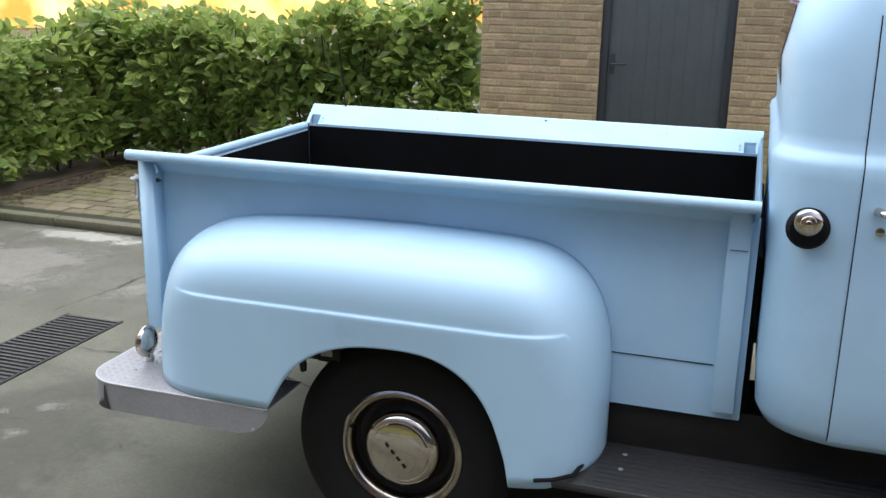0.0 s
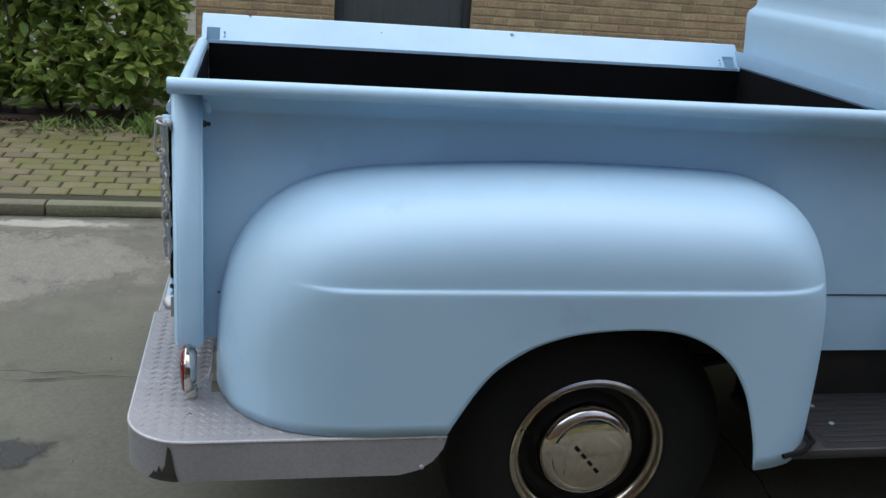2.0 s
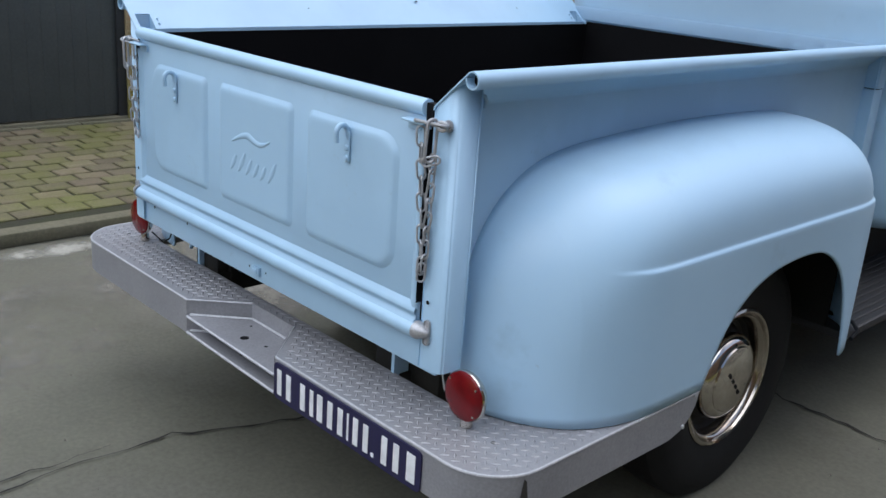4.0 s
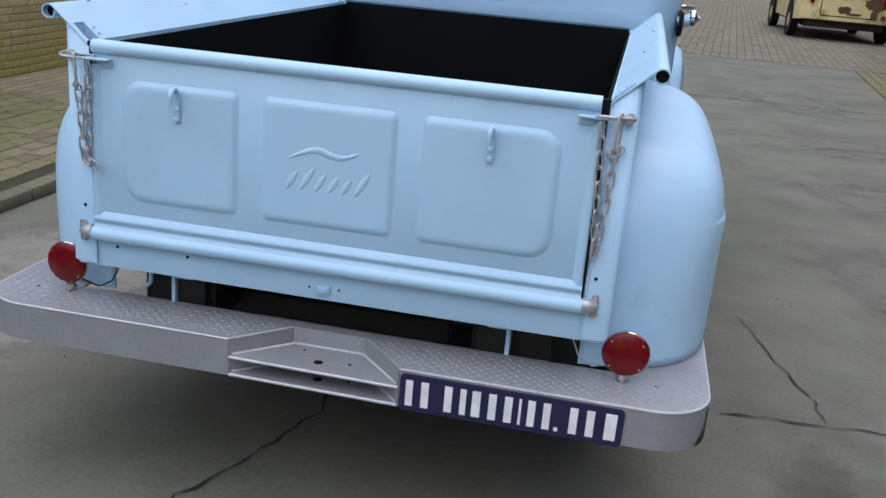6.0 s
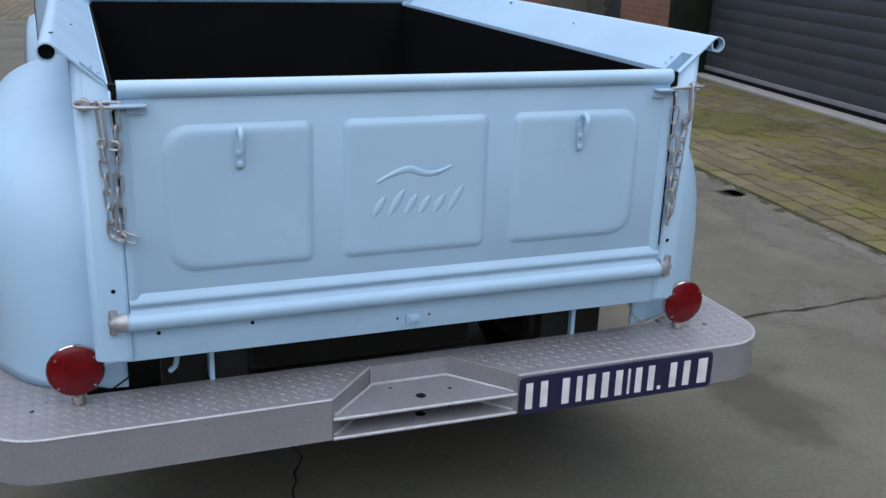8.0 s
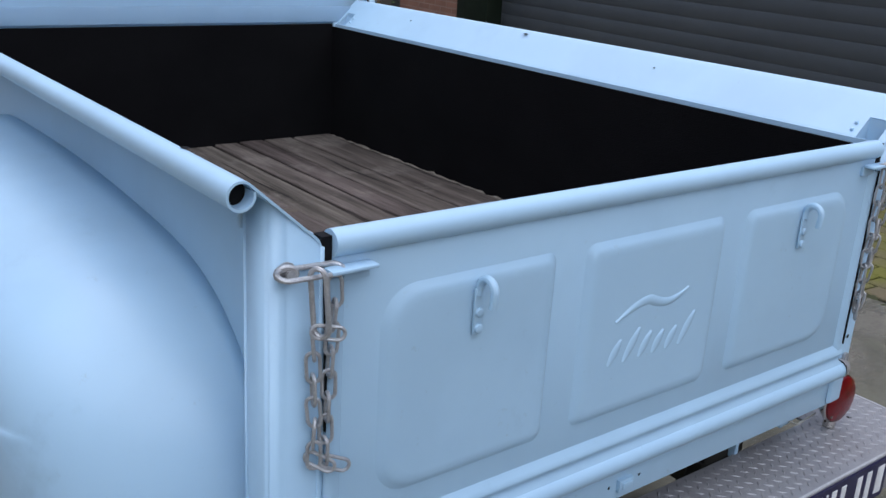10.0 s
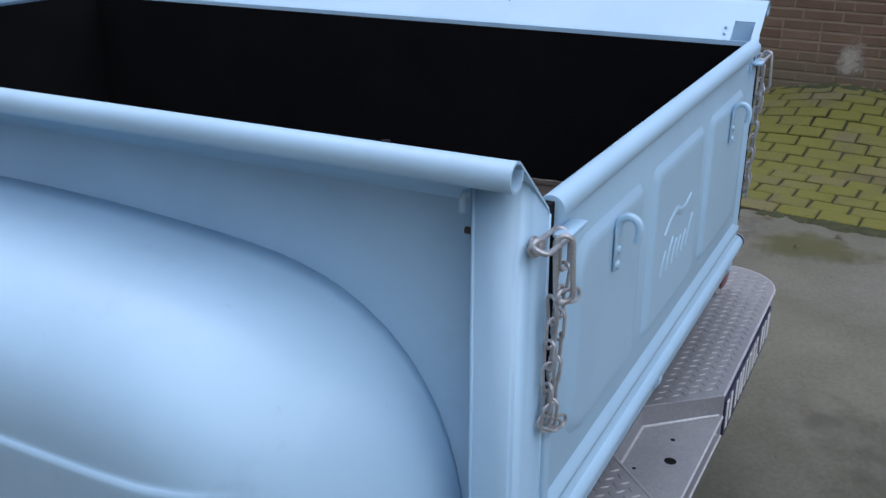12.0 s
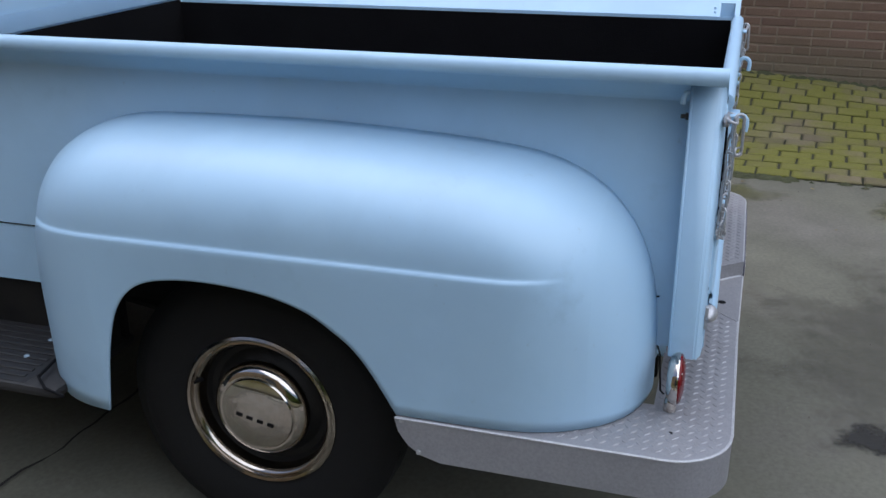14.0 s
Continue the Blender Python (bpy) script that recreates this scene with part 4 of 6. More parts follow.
def planter(x, y, turn):
    p = thing("planter", "tall tapered grey planter with drooping greenery", "planter", "planters by the garage", at=pose(x, y, 0.004, 0, 0, turn))
    bm = bmesh.new()
    sections = [(0.03, 0.185), (1.06, 0.255), (1.10, 0.26), (1.10, 0.228), (1.0, 0.224)]
    rings = [[bm.verts.new((sx * h, sy * h, z)) for sx, sy in ((-1, -1), (1, -1), (1, 1), (-1, 1))] for z, h in sections]
    for a, b in zip(rings, rings[1:]):
        for k in range(4):
            bm.faces.new((a[k], a[(k + 1) % 4], b[(k + 1) % 4], b[k]))
    bm.faces.new(rings[0][::-1])
    bmesh.ops.bevel(bm, geom=[e for e in bm.edges if abs(e.verts[0].co.z - e.verts[1].co.z) > 0.5], offset=0.012, segments=2, affect="EDGES")
    part("pot", bm, PLANTER, p)
    part("foot", boxed(-0.16, 0.16, -0.16, 0.16, 0.0, 0.032), GAP, p)
    part("soil", boxed(-0.225, 0.225, -0.225, 0.225, 0.99, 1.03), SOIL, p)
    r = random.Random(int(y * 10))
    bm = bmesh.new()
    for k in range(62):
        a = r.uniform(0, 6.28)
        reach = r.uniform(0.12, 0.42)
        drop = r.uniform(-0.48, 0.42)
        pts = [(0.1 * math.cos(a), 0.1 * math.sin(a), 1.0), (reach * 0.7 * math.cos(a), reach * 0.7 * math.sin(a), 1.22 + 0.1 * drop), (reach * math.cos(a), reach * math.sin(a), 1.12 + drop * (1.2 if drop < 0 else 1))]
        for s in range(34):
            f = s / 33
            c = [(1 - f) ** 2 * u + 2 * f * (1 - f) * v + f * f * w for u, v, w in zip(*pts)]
            m = leaf_pose(Vector(c), Vector((math.cos(a), math.sin(a), -0.3)), r, r.uniform(0.026, 0.05))
            vs = [bm.verts.new(m @ Vector(v)) for v in LEAFV]
            for f2 in LEAFF:
                bm.faces.new([vs[i] for i in f2])
    part("plant", bm, FERN, p, "drooping dark green foliage", smooth=0)
    return p


planter(4.86, 8.35, 8)
planter(5.10, 11.4, 8)
for x, y, rx, ry in ((4.75, 6.9, 0.75, 0.80), (4.35, 4.6, 0.70, 0.85), (4.1, 2.6, 0.65, 0.70), (5.3, 8.9, 0.35, 0.55), (4.7, 13.0, 0.5, 0.7)):
    film = stain(x, y, rx, ry, MOSSFILM, -5)
    film.parent = yard if y > 12 else pavement_r
    film.matrix_world = pose(x, y, 0.0215 if y < 12 else 0.0235, 0, 0, -5)


def blot(x0, x1, z0, z1, seed, y=-0.014):
    """A ragged thin scab of rust on the upright tail panel."""
    r = random.Random(seed)
    ring = []
    for k in range(22):
        q = math.tau * k / 22
        f = r.uniform(0.68, 1.0)
        ring.append(((x0 + x1) / 2 + (x1 - x0) / 2 * f * math.cos(q), (z0 + z1) / 2 + (z1 - z0) / 2 * f * math.sin(q)))
    return pad(bmesh.new(), ring, y + 0.004, y, 0.004)


def cream_car():
    c = thing("old_car", "cream vintage car with large rust patches", "car", at=pose(4.74, 19.55, 0.005, 0, 0, 1))
    bm = bmesh.new()
    rows = []
    for y, hw, z0, zt in ((0.0, 0.86, 0.43, 0.98), (0.035, 0.93, 0.41, 1.04), (0.14, 0.99, 0.40, 1.09), (0.5, 1.01, 0.38, 1.14), (1.2, 1.01, 0.36, 1.22), (1.55, 0.97, 0.35, 1.46),
                          (2.2, 0.96, 0.35, 1.58), (2.9, 0.96, 0.35, 1.52), (3.3, 0.96, 0.35, 1.14), (4.2, 0.92, 0.38, 1.0), (4.5, 0.75, 0.44, 0.82)):
        ring = []
        for k in range(25):
            q = math.pi * k / 24
            cx, cz = math.cos(q), math.sin(q)
            ring.append(bm.verts.new((hw * math.copysign(abs(cx) ** 0.28, cx), y, z0 + (zt - z0) * abs(cz) ** 0.5)))
        rows.append(ring)
    for a, b in zip(rows, rows[1:]):
        for k in range(24):
            bm.faces.new((a[k], a[k + 1], b[k + 1], b[k]))
        bm.faces.new((a[24], a[0], b[0], b[24]))
    bm.faces.new(rows[0])
    bm.faces.new(rows[-1][::-1])
    bmesh.ops.recalc_face_normals(bm, faces=bm.faces)
    part("body", bm, CREAM, c)
    part("underbody", boxed(-0.80, 0.80, 0.10, 4.3, 0.26, 0.42, bevel=0.03), BLACK, c, "dark grimy underbody")
    tyre = [(-0.085, 0.19), (-0.09, 0.30), (-0.06, 0.335), (0.06, 0.335), (0.09, 0.30), (0.085, 0.19)]
    for s in (-1, 1):
        for y in (0.75, 3.55):
            # black disc on the body side stands for the shaded wheel opening
            part("arch_disc", lathe(bmesh.new(), [(-0.02, 0.0), (-0.02, 0.41), (0.02, 0.40), (0.02, 0.0)], 32, "x", (s * 0.995, y, 0.40)), GAP, c, "black disc painted as the shaded wheel opening")
            w = part("wheel", lathe(bmesh.new(), tyre, 32, "x", (s * 0.93, y, 0.335), close=True), RUBBER, c)
            part("rim", lathe(bmesh.new(), [(s * 0.06, 0.19), (s * 0.085, 0.15), (s * 0.095, 0.0)], 24, "x", (s * 0.93, y, 0.335)), CREAM, w, "cream wheel disc")
        part("tail_lamp", pad(bmesh.new(), rounded(s * 0.72 - 0.045, s * 0.72 + 0.045, 0.74, 0.96, (0.04,) * 4), 0.0, -0.04, 0.012), REDGLASS, c, "purple-red tail lamp")
    part("lid_seam", pad(bmesh.new(), rounded(-0.535, 0.535, 0.505, 0.965, (0.06,) * 4), 0.0, -0.006, 0.002), GAP, c, "dark seam")
    part("boot_lid", pad(bmesh.new(), rounded(-0.52, 0.52, 0.52, 0.95, (0.05,) * 4), 0.0, -0.012, 0.006), CREAM, c, "cream boot lid with scraped rust")
    for x0, x1, z0, z1, y, seed in ((0.30, 0.78, 0.66, 0.98, -0.020, 3), (-0.22, 0.10, 0.56, 0.74, -0.019, 5), (0.45, 0.62, 0.47, 0.72, -0.025, 8), (-0.80, -0.62, 0.80, 0.98, -0.005, 9),
                                    (-0.05, 0.34, 0.55, 0.61, -0.024, 11), (0.66, 0.80, 0.48, 0.62, -0.005, 12)):
        part("rust_patch", blot(x0, x1, z0, z1, seed, y), RUST, c, "brown rusted panel")
    part("valance_edge", tube(bmesh.new(), [(-0.86, 0.02, 0.425), (-0.5, -0.004, 0.42), (0.5, -0.004, 0.42), (0.86, 0.02, 0.425)], 0.012, 6), RUST, c, "rusty lower edge")
    part("rear_window", pad(bmesh.new(), rounded(-0.42, 0.42, 1.24, 1.42, (0.06,) * 4), 1.50, 1.36, 0.01), GARAGE, c, "dark rear window")


cream_car()


# ---------------------------------------------------------------- the pickup
truck = thing("pickup_truck", "light blue vintage stepside pickup truck, parked on the concrete", "pickup truck")
BX = 0.615          # outer face of the bed's side panels
BED_L = 2.0


def bed_side(s):
    """Side panel with the flared top, its rolled edge, the stake pockets and the seam."""
    xs = sorted((s * (BX - 0.004), s * BX))
    side = part("bed_side", box(boxed(*xs, 0.02, 0.60, 0.592, 1.150), *xs, 0.60, BED_L, 0.545, 1.150), PAINT, truck)
    cx, cz, r = 0.7105, 1.2105, 0.0175
    a0 = 128
    x1, z1 = cx + r * math.cos(radians(a0)), cz + r * math.sin(radians(a0))
    prof = [(BX - 0.004, 1.140)] + [(BX + (x1 - BX) * f, 1.149 + (z1 - 1.149) * f) for f in (0.0, 0.06, 0.12, 0.85, 0.93)]
    for k in range(25):
        a = radians(a0 - k * 320 / 24)
        prof.append((cx + r * math.cos(a), cz + r * math.sin(a)))
    # the flare is cut out over the two stake pockets
    cut = [(0.657, 1.149 + (0.657 - BX) * (z1 - 1.149) / (x1 - BX))] + prof[4:]
    bm = bmesh.new()
    for y0, y1, line in ((0.0, 0.016, prof), (0.016, 0.060, cut), (0.060, 1.930, prof), (1.930, 1.976, cut), (1.976, BED_L, prof)):
        extrude_y(bm, line, y0, y1, thick=0.003)
    if s < 0:
        for v in bm.verts:
            v.co.x = -v.co.x
    else:
        bmesh.ops.reverse_faces(bm, faces=bm.faces)
    part("flared_rail", bm, PAINT, side, smooth=50)
    # black disc paints the shade inside the hollow roll
    part("rail_shade", lathe(bmesh.new(), [(0.02, 0.0142), (0.021, 0.0)], 20, "y", (s * cx, 0, cz)), GAP, side, "dark disc painted as shade inside the rolled edge")
    part("liner", boxed(min(s * (BX - 0.014), s * (BX - 0.006)), max(s * (BX - 0.014), s * (BX - 0.006)), 0.0245, BED_L - 0.012, 0.66, 1.140), LINER, side, "black painted inner wall")
    part("seam", boxed(min(s * BX, s * (BX + 0.003)), max(s * BX, s * (BX + 0.003)), 0.10, 1.915, 0.7088, 0.7110), GAP, side)
    # rear stake pocket: tapers to the flare at its top
    bm = bmesh.new()
    outline = ([(0.6092, 0.0070), (0.615, 0.0024)] if s > 0 else [(0.6068, 0.0), (0.612, 0.0003)]) + [(0.657, 0.003), (0.675, 0.014), (0.676, 0.064), (0.672, 0.070), (0.616, 0.070)]
    lo = [bm.verts.new((s * x, y, 0.598)) for x, y in outline]
    hi = [bm.verts.new((s * x, y, 1.1360 + (x - 0.606) * 0.93)) for x, y in outline]
    for k in range(7):
        bm.faces.new((lo[k], lo[(k + 1) % 7], hi[(k + 1) % 7], hi[k]))
    bm.faces.new(lo)
    bmesh.ops.recalc_face_normals(bm, faces=bm.faces)
    bmesh.ops.bevel(bm, geom=[e for e in bm.edges if abs(e.verts[0].co.z - e.verts[1].co.z) > 0.3], offset=0.004, segments=2, affect="EDGES")
    hollow = part("stake_pocket", bm, PAINT, side)
    skin = hollow.modifiers.new("thickness", "SOLIDIFY")
    skin.thickness, skin.offset = 0.003, -1
    part("stake_pocket", boxed(*sorted((s * BX, s * 0.6515)), 1.923, 1.983, 0.582, 1.071), PAINT, side)
    part("stake_pocket", boxed(*sorted((s * 0.6515, s * 0.655)), 1.922, 1.984, 0.580, 1.172, bevel=0.0015), PAINT, side)
    part("corner_flange", boxed(*sorted((s * (BX - 0.01), s * 0.628)), 1.984, 2.004, 0.552, 1.16, bevel=0.002), PAINT, side)
    # inner walls of the open pockets; a black plate paints the shade below
    for y0, y1 in ((0.016, 0.060), (1.930, 1.976)):
        bm = bmesh.new()
        for y in (y0 - 0.003, y1) if y0 > 1 else (y1,):
            lo = [bm.verts.new((s * x, y, z)) for x, z in ((0.6155, 1.075), (0.659, 1.075), (0.659, 1.1845), (0.6155, 1.1465))]
            hi = [bm.verts.new(v.co + Vector((0, 0.003, 0))) for v in lo]
            bm.faces.new(lo)
            bm.faces.new(hi[::-1])
            for k in range(4):
                bm.faces.new((lo[k], lo[(k + 1) % 4], hi[(k + 1) % 4], hi[k]))
        box(bm, *sorted((s * 0.657, s * 0.660)), y0, y1, 1.075, 1.184)
        bmesh.ops.recalc_face_normals(bm, faces=bm.faces)
        part("pocket_wall", bm, PAINT, side, smooth=0)
        part("pocket_shade", boxed(*sorted((s * 0.6155, s * 0.657)), y0, y1, 1.072, 1.080), GAP, side)
        for dx in (0.627, 0.640):
            part("rivet", lathe(bmesh.new(), [(-0.002, 0.0), (0.0, 0.004), (0.004, 0.003), (0.005, 0.0)], 8, "z", (s * dx, (y0 - 0.016) if y0 > 1 else y1 + 0.016, 1.149 + (dx - 0.615) * 0.93 + 0.0005)), PAINT, side)
    for y in (0.62, 1.13, 1.62):
        part("rivet" if y != 1.13 else "rail_hole", lathe(bmesh.new(), [(-0.002, 0.0), (0.0, 0.007 if y == 1.13 else 0.003), (0.0015, 0.0)], 10, "z", (s * (0.690 if y == 1.13 else 0.668), y if y != 1.13 else 1.105, 1.2205 if y == 1.13 else 1.1995)), GAP, side)
    if s < 0:
        part("rail_hole", lathe(bmesh.new(), [(-0.002, 0.0), (0.0, 0.006), (0.0012, 0.0)], 10, "z", (-0.7035, 0.161, 1.2285)), GAP, side)
    # bolt and lashing hook on the outer rear post
    part("side_bolt", lathe(bmesh.new(), [(-0.012, 0.0075), (-0.006, 0.0075), (-0.005, 0.0045), (0.004, 0.0042), (0.004, 0.0)], 10, "y", (s * 0.655, 0.082, 1.120)), OIL, side, "dark bolt end")
    part("lashing_hook", tube(bmesh.new(), [(s * 0.668, 0.070, 1.172), (s * 0.670, 0.079, 1.170), (s * 0.671, 0.083, 1.160), (s * 0.670, 0.083, 1.148)], 0.0048, 8), PAINT, side)
    for z in (0.63, 0.665, 0.70):
        part("bolt", lathe(bmesh.new(), [(0.0, 0.006), (s * 0.006, 0.005), (s * 0.007, 0.0)], 8, "x", (s * BX, 0.115, z)), STEEL, side)
    return side


bed_side(1)
bed_side(-1)

head = part("front_panel", boxed(-BX, BX, BED_L - 0.008, BED_L, 0.56, 1.165), PAINT, truck)
part("liner", boxed(-BX + 0.014, BX - 0.014, BED_L - 0.016, BED_L - 0.010, 0.66, 1.150), LINER, head, "black painted inner wall")
bm = bmesh.new()
a = [bm.verts.new((x, y, z)) for x, (y, z) in ((x, p) for x in (-0.69, 0.69) for p in ((1.988, 1.150), (1.983, 1.158), (1.990, 1.202), (1.995, 1.208), (2.000, 1.204)))]
for k in range(4):
    bm.faces.new((a[k], a[k + 1], a[k + 6], a[k + 5]))
bmesh.ops.solidify(bm, geom=list(bm.faces), thickness=0.003)
part("top_flange", bm, PAINT, head)

# added sheet blocks the bright view between bed and cab
part("cab_gap_sheet", boxed(-0.58, 0.58, 2.007, 2.022, 0.44, 1.04, bevel=0.003), GAP, head, "black sheet added to darken the gap to the cab")

floor = part("bed_floor", boxed(-BX + 0.01, BX - 0.01, 0.02, BED_L - 0.015, 0.715, 0.750), GAP, truck, "dark gaps under the boards")
rnd = random.Random(3)
edges = [-BX + 0.016]
while edges[-1] < BX - 0.10:
    edges.append(edges[-1] + rnd.uniform(0.08, 0.115))
edges[-1] = BX - 0.016
for x0, x1 in zip(edges, edges[1:]):
    g = rnd.uniform(0.002, 0.0045)
    bm = bmesh.new()
    n = 24
    rows = []
    top = 0.766 + rnd.uniform(-0.003, 0.003)
    for k in range(n + 1):
        y = 0.025 + (BED_L - 0.043) * k / n
        a, b = x0 + g + rnd.uniform(0, 0.004), x1 - g - rnd.uniform(0, 0.004)
        rows.append([bm.verts.new(v) for v in ((a, y, 0.748), (a, y, top - 0.003), (a + 0.004, y, top), (b - 0.004, y, top + rnd.uniform(-0.001, 0.001)), (b, y, top - 0.003), (b, y, 0.748))])
    for p, q in zip(rows, rows[1:]):
        for k in range(5):
            bm.faces.new((p[k], p[k + 1], q[k + 1], q[k]))
    bm.faces.new(rows[0])
    bm.faces.new(rows[-1])
    bmesh.ops.recalc_face_normals(bm, faces=bm.faces)
    pl = part("plank", bm, BOARD, floor)
    # drying cracks along the grain
    for _ in range(rnd.randint(1, 3)):
        xc, yc, ln = rnd.uniform(x0 + 0.02, x1 - 0.02), rnd.uniform(0.2, 1.6), rnd.uniform(0.15, 0.6)
        bm = bmesh.new()
        pts = [(xc + 0.004 * math.sin(q * 0.9), yc + ln * q / 10) for q in range(11)]
        va = [bm.verts.new((x - 0.0022 * math.sin(math.pi * q / 10), y, top + 0.0012)) for q, (x, y) in enumerate(pts)]
        vb = [bm.verts.new((x + 0.0022 * math.sin(math.pi * q / 10) + 0.0002, y, top + 0.0012)) for q, (x, y) in enumerate(pts)]
        for q in range(10):
            bm.faces.new((va[q], vb[q], vb[q + 1], va[q + 1]))
        part("wood_crack", bm, GAP, pl, smooth=0)
for x, y in ((-0.25, 0.62), (0.02, 1.22), (0.33, 0.35), (-0.42, 1.5)):
    part("knot", lathe(bmesh.new(), [(0.0, 0.020), (0.002, 0.017), (0.0025, 0.0)], 14, "z", (x, y, 0.7675)), KNOT, floor, "dark round knot")
bm = bmesh.new()
q = [bm.verts.new((x, y, 0.7705)) for x, y in ((-0.02, 0.86), (0.0, 0.80), (0.03, 0.70), (0.06, 0.62), (0.045, 0.72), (0.05, 0.80), (0.03, 0.86))]
bm.faces.new(q)
part("split", bm, GAP, floor, "dark splintered hole in a board", smooth=0)
for side_x in (-1, 1):
    bm = bmesh.new()
    pts = [(side_x * (BX - 0.020 + rnd.uniform(-0.004, 0.003)), 0.04 + (BED_L - 0.07) * k / 90, 0.767 + rnd.uniform(-0.002, 0.003)) for k in range(91)]
    tube(bm, pts, [rnd.uniform(0.001, 0.006) for _ in pts], 6)
    part("sealant_bead", bm, SEALANT, floor, "crumbling pale sealant along the wall")


def fender(s):
    YR, YF, RT, RR, RF, PC, SH, D = 0.098, 1.622, 0.46, 0.40, 0.36, 3.0, 2.6, 0.311 if s > 0 else 0.305
    edge = [(0.612, 0.493), (0.641, 0.546), (0.672, 0.598), (0.705, 0.640), (0.742, 0.671), (0.795, 0.703), (0.860, 0.726), (0.924, 0.738), (1.0, 0.7435), (1.07, 0.7430), (1.135, 0.735), (1.195, 0.713),
            (1.25, 0.678), (1.295, 0.630), (1.330, 0.570), (1.356, 0.500), (1.374, 0.440), (1.386, 0.372)]
    if s < 0:
        edge = edge[:5] + [(0.797, 0.708), (0.860, 0.731), (0.924, 0.744), (1.0, 0.751), (1.07, 0.752), (1.130, 0.747), (1.185, 0.736), (1.228, 0.715), (1.262, 0.683), (1.290, 0.636), (1.312, 0.570), (1.330, 0.490), (1.350, 0.372)]
    arch = [(0.0, 0.493)]
    for k in range(len(edge) - 1):
        # a smooth curve through the points of the wheel opening
        p0, p1, p2, p3 = edge[max(0, k - 1)], edge[k], edge[k + 1], edge[min(len(edge) - 1, k + 2)]
        for j in range(3):
            f = j / 3
            arch.append(tuple(0.5 * (2 * q1 + (q2 - q0) * f + (2 * q0 - 5 * q1 + 4 * q2 - q3) * f * f + (3 * q1 - q0 - 3 * q2 + q3) * f ** 3) for q0, q1, q2, q3 in zip(p0, p1, p2, p3)))
    arch += [edge[-1], (2.0, 0.372)]
    ys = [YR + d for d in (0, 0.0006, 0.002, 0.005, 0.01, 0.018, 0.03, 0.045, 0.065, 0.09, 0.12, 0.155, 0.195, 0.24, 0.29, 0.34, 0.39, 0.44, 0.49)]
    ys += [0.606, 0.215, 0.265, 0.315, 0.365, 1.515, 1.54, 1.555] + [p[0] for p in arch[1:-1]] + [1.40, 1.43, 1.46, 1.49]
    ys += [YF - d for d in (0.09, 0.07, 0.052, 0.037, 0.025, 0.015, 0.008, 0.003, 0.0008, 0)]
    ys = sorted(set(ys))
    ZC = 0.832

    def crown(y):
        return 1.052 - 0.09 * max(0.0, 0.95 - y) ** 2 - 0.06 * max(0.0, y - 0.95) ** 2

    def full(y):
        return max(0.0, 1 - max(0, 1 - (y - YR) / RR) ** PC - max(0, 1 - (YF - y) / RF) ** PC)

    def depth(y, z, A):
        # a full round shoulder below the joint with the bed side, rounder towards both ends
        top = crown(y) - RT * (1 - A ** (1 / PC))
        u = min(1.0, max(0.0, (top - z) / (0.20 + 0.26 * (1 - A))))
        d = D * A ** (0.5 - (0.11 if s > 0 else 0.03) * min(1.0, max(0.0, (y - 1.15) / 0.35))) * (1 - (1 - u) ** SH) ** (1 / SH)
        low = max(0.0, 0.90 - z)
        return d + (0.02 if s > 0 else -0.05) * low * low / (low + 0.12) * min(1.0, A * 1.5)

    # shares of a column's height, as the rows stand at the middle of the flank
    SHARE = [0.39 * (1 - (1 - (k / 26) ** 2) ** 1.35) for k in range(27)] + [0.399, 0.401, 0.408, 0.416] + [0.427 + 0.573 * (k / 18) ** 1.5 for k in range(1, 19)]
    rows = []
    for y in ys:
        A = full(y)
        zj = crown(y) - RT * (1 - A ** (1 / PC)) if A > 0 else crown(y) - RT
        zl = interp(y, arch)
        if y > 1.50:
            zl = 0.372 + (y - 1.50) * 0.25
        fade = min(1.0, max(0.0, (y - 0.27) / 0.10)) * min(1.0, max(0.0, (1.53 - y) / 0.04))
        # rows follow the crease along the flank and spread evenly towards both ends
        firm = min(1.0, max(0.0, (y - 0.11) / 0.14)) * min(1.0, max(0.0, (1.60 - y) / 0.08))
        zc = min(zj, ZC + 0.010)
        zb = min(zc, ZC - 0.010)
        zs = [(zj - (zj - zc) * (1 - (1 - (k / 26) ** 2) ** 1.35), 0.0) for k in range(27)]
        zs += [(min(zc, ZC + dz), lift) for dz, lift in ((0.0052, 0.0008), (0.0042, 0.0022), (0.0, 0.0064), (-0.004, 0.0070))]
        zs += [(zb + (min(zl, zb) - zb) * f, 0.0070 * max(0.0, 1 - f / 0.9)) for f in [(k / 18) ** 1.5 for k in range(1, 19)]]
        col = []
        for (z, lift), share in zip(zs, SHARE):
            z = z * firm + (zj - (zj - min(zl, zj)) * share) * (1 - firm)
            col.append((depth(y, z, A) + lift * fade, z))
        rows.append([(s * (BX + d), y, z) for d, z in col])
    bm = bmesh.new()
    grid = [[bm.verts.new(c) for c in r] for r in rows]
    for a, b in zip(grid, grid[1:]):
        for k in range(len(a) - 1):
            bm.faces.new((a[k], a[k + 1], b[k + 1], b[k]))
    bmesh.ops.remove_doubles(bm, verts=bm.verts, dist=0.0004)
    bmesh.ops.dissolve_degenerate(bm, edges=bm.edges, dist=0.0002)
    bmesh.ops.recalc_face_normals(bm, faces=bm.faces)
    ob = part("rear_fender", bm, PAINT, truck, smooth=50)
    sol = ob.modifiers.new("thickness", "SOLIDIFY")
    sol.thickness, sol.offset = 0.007, -1
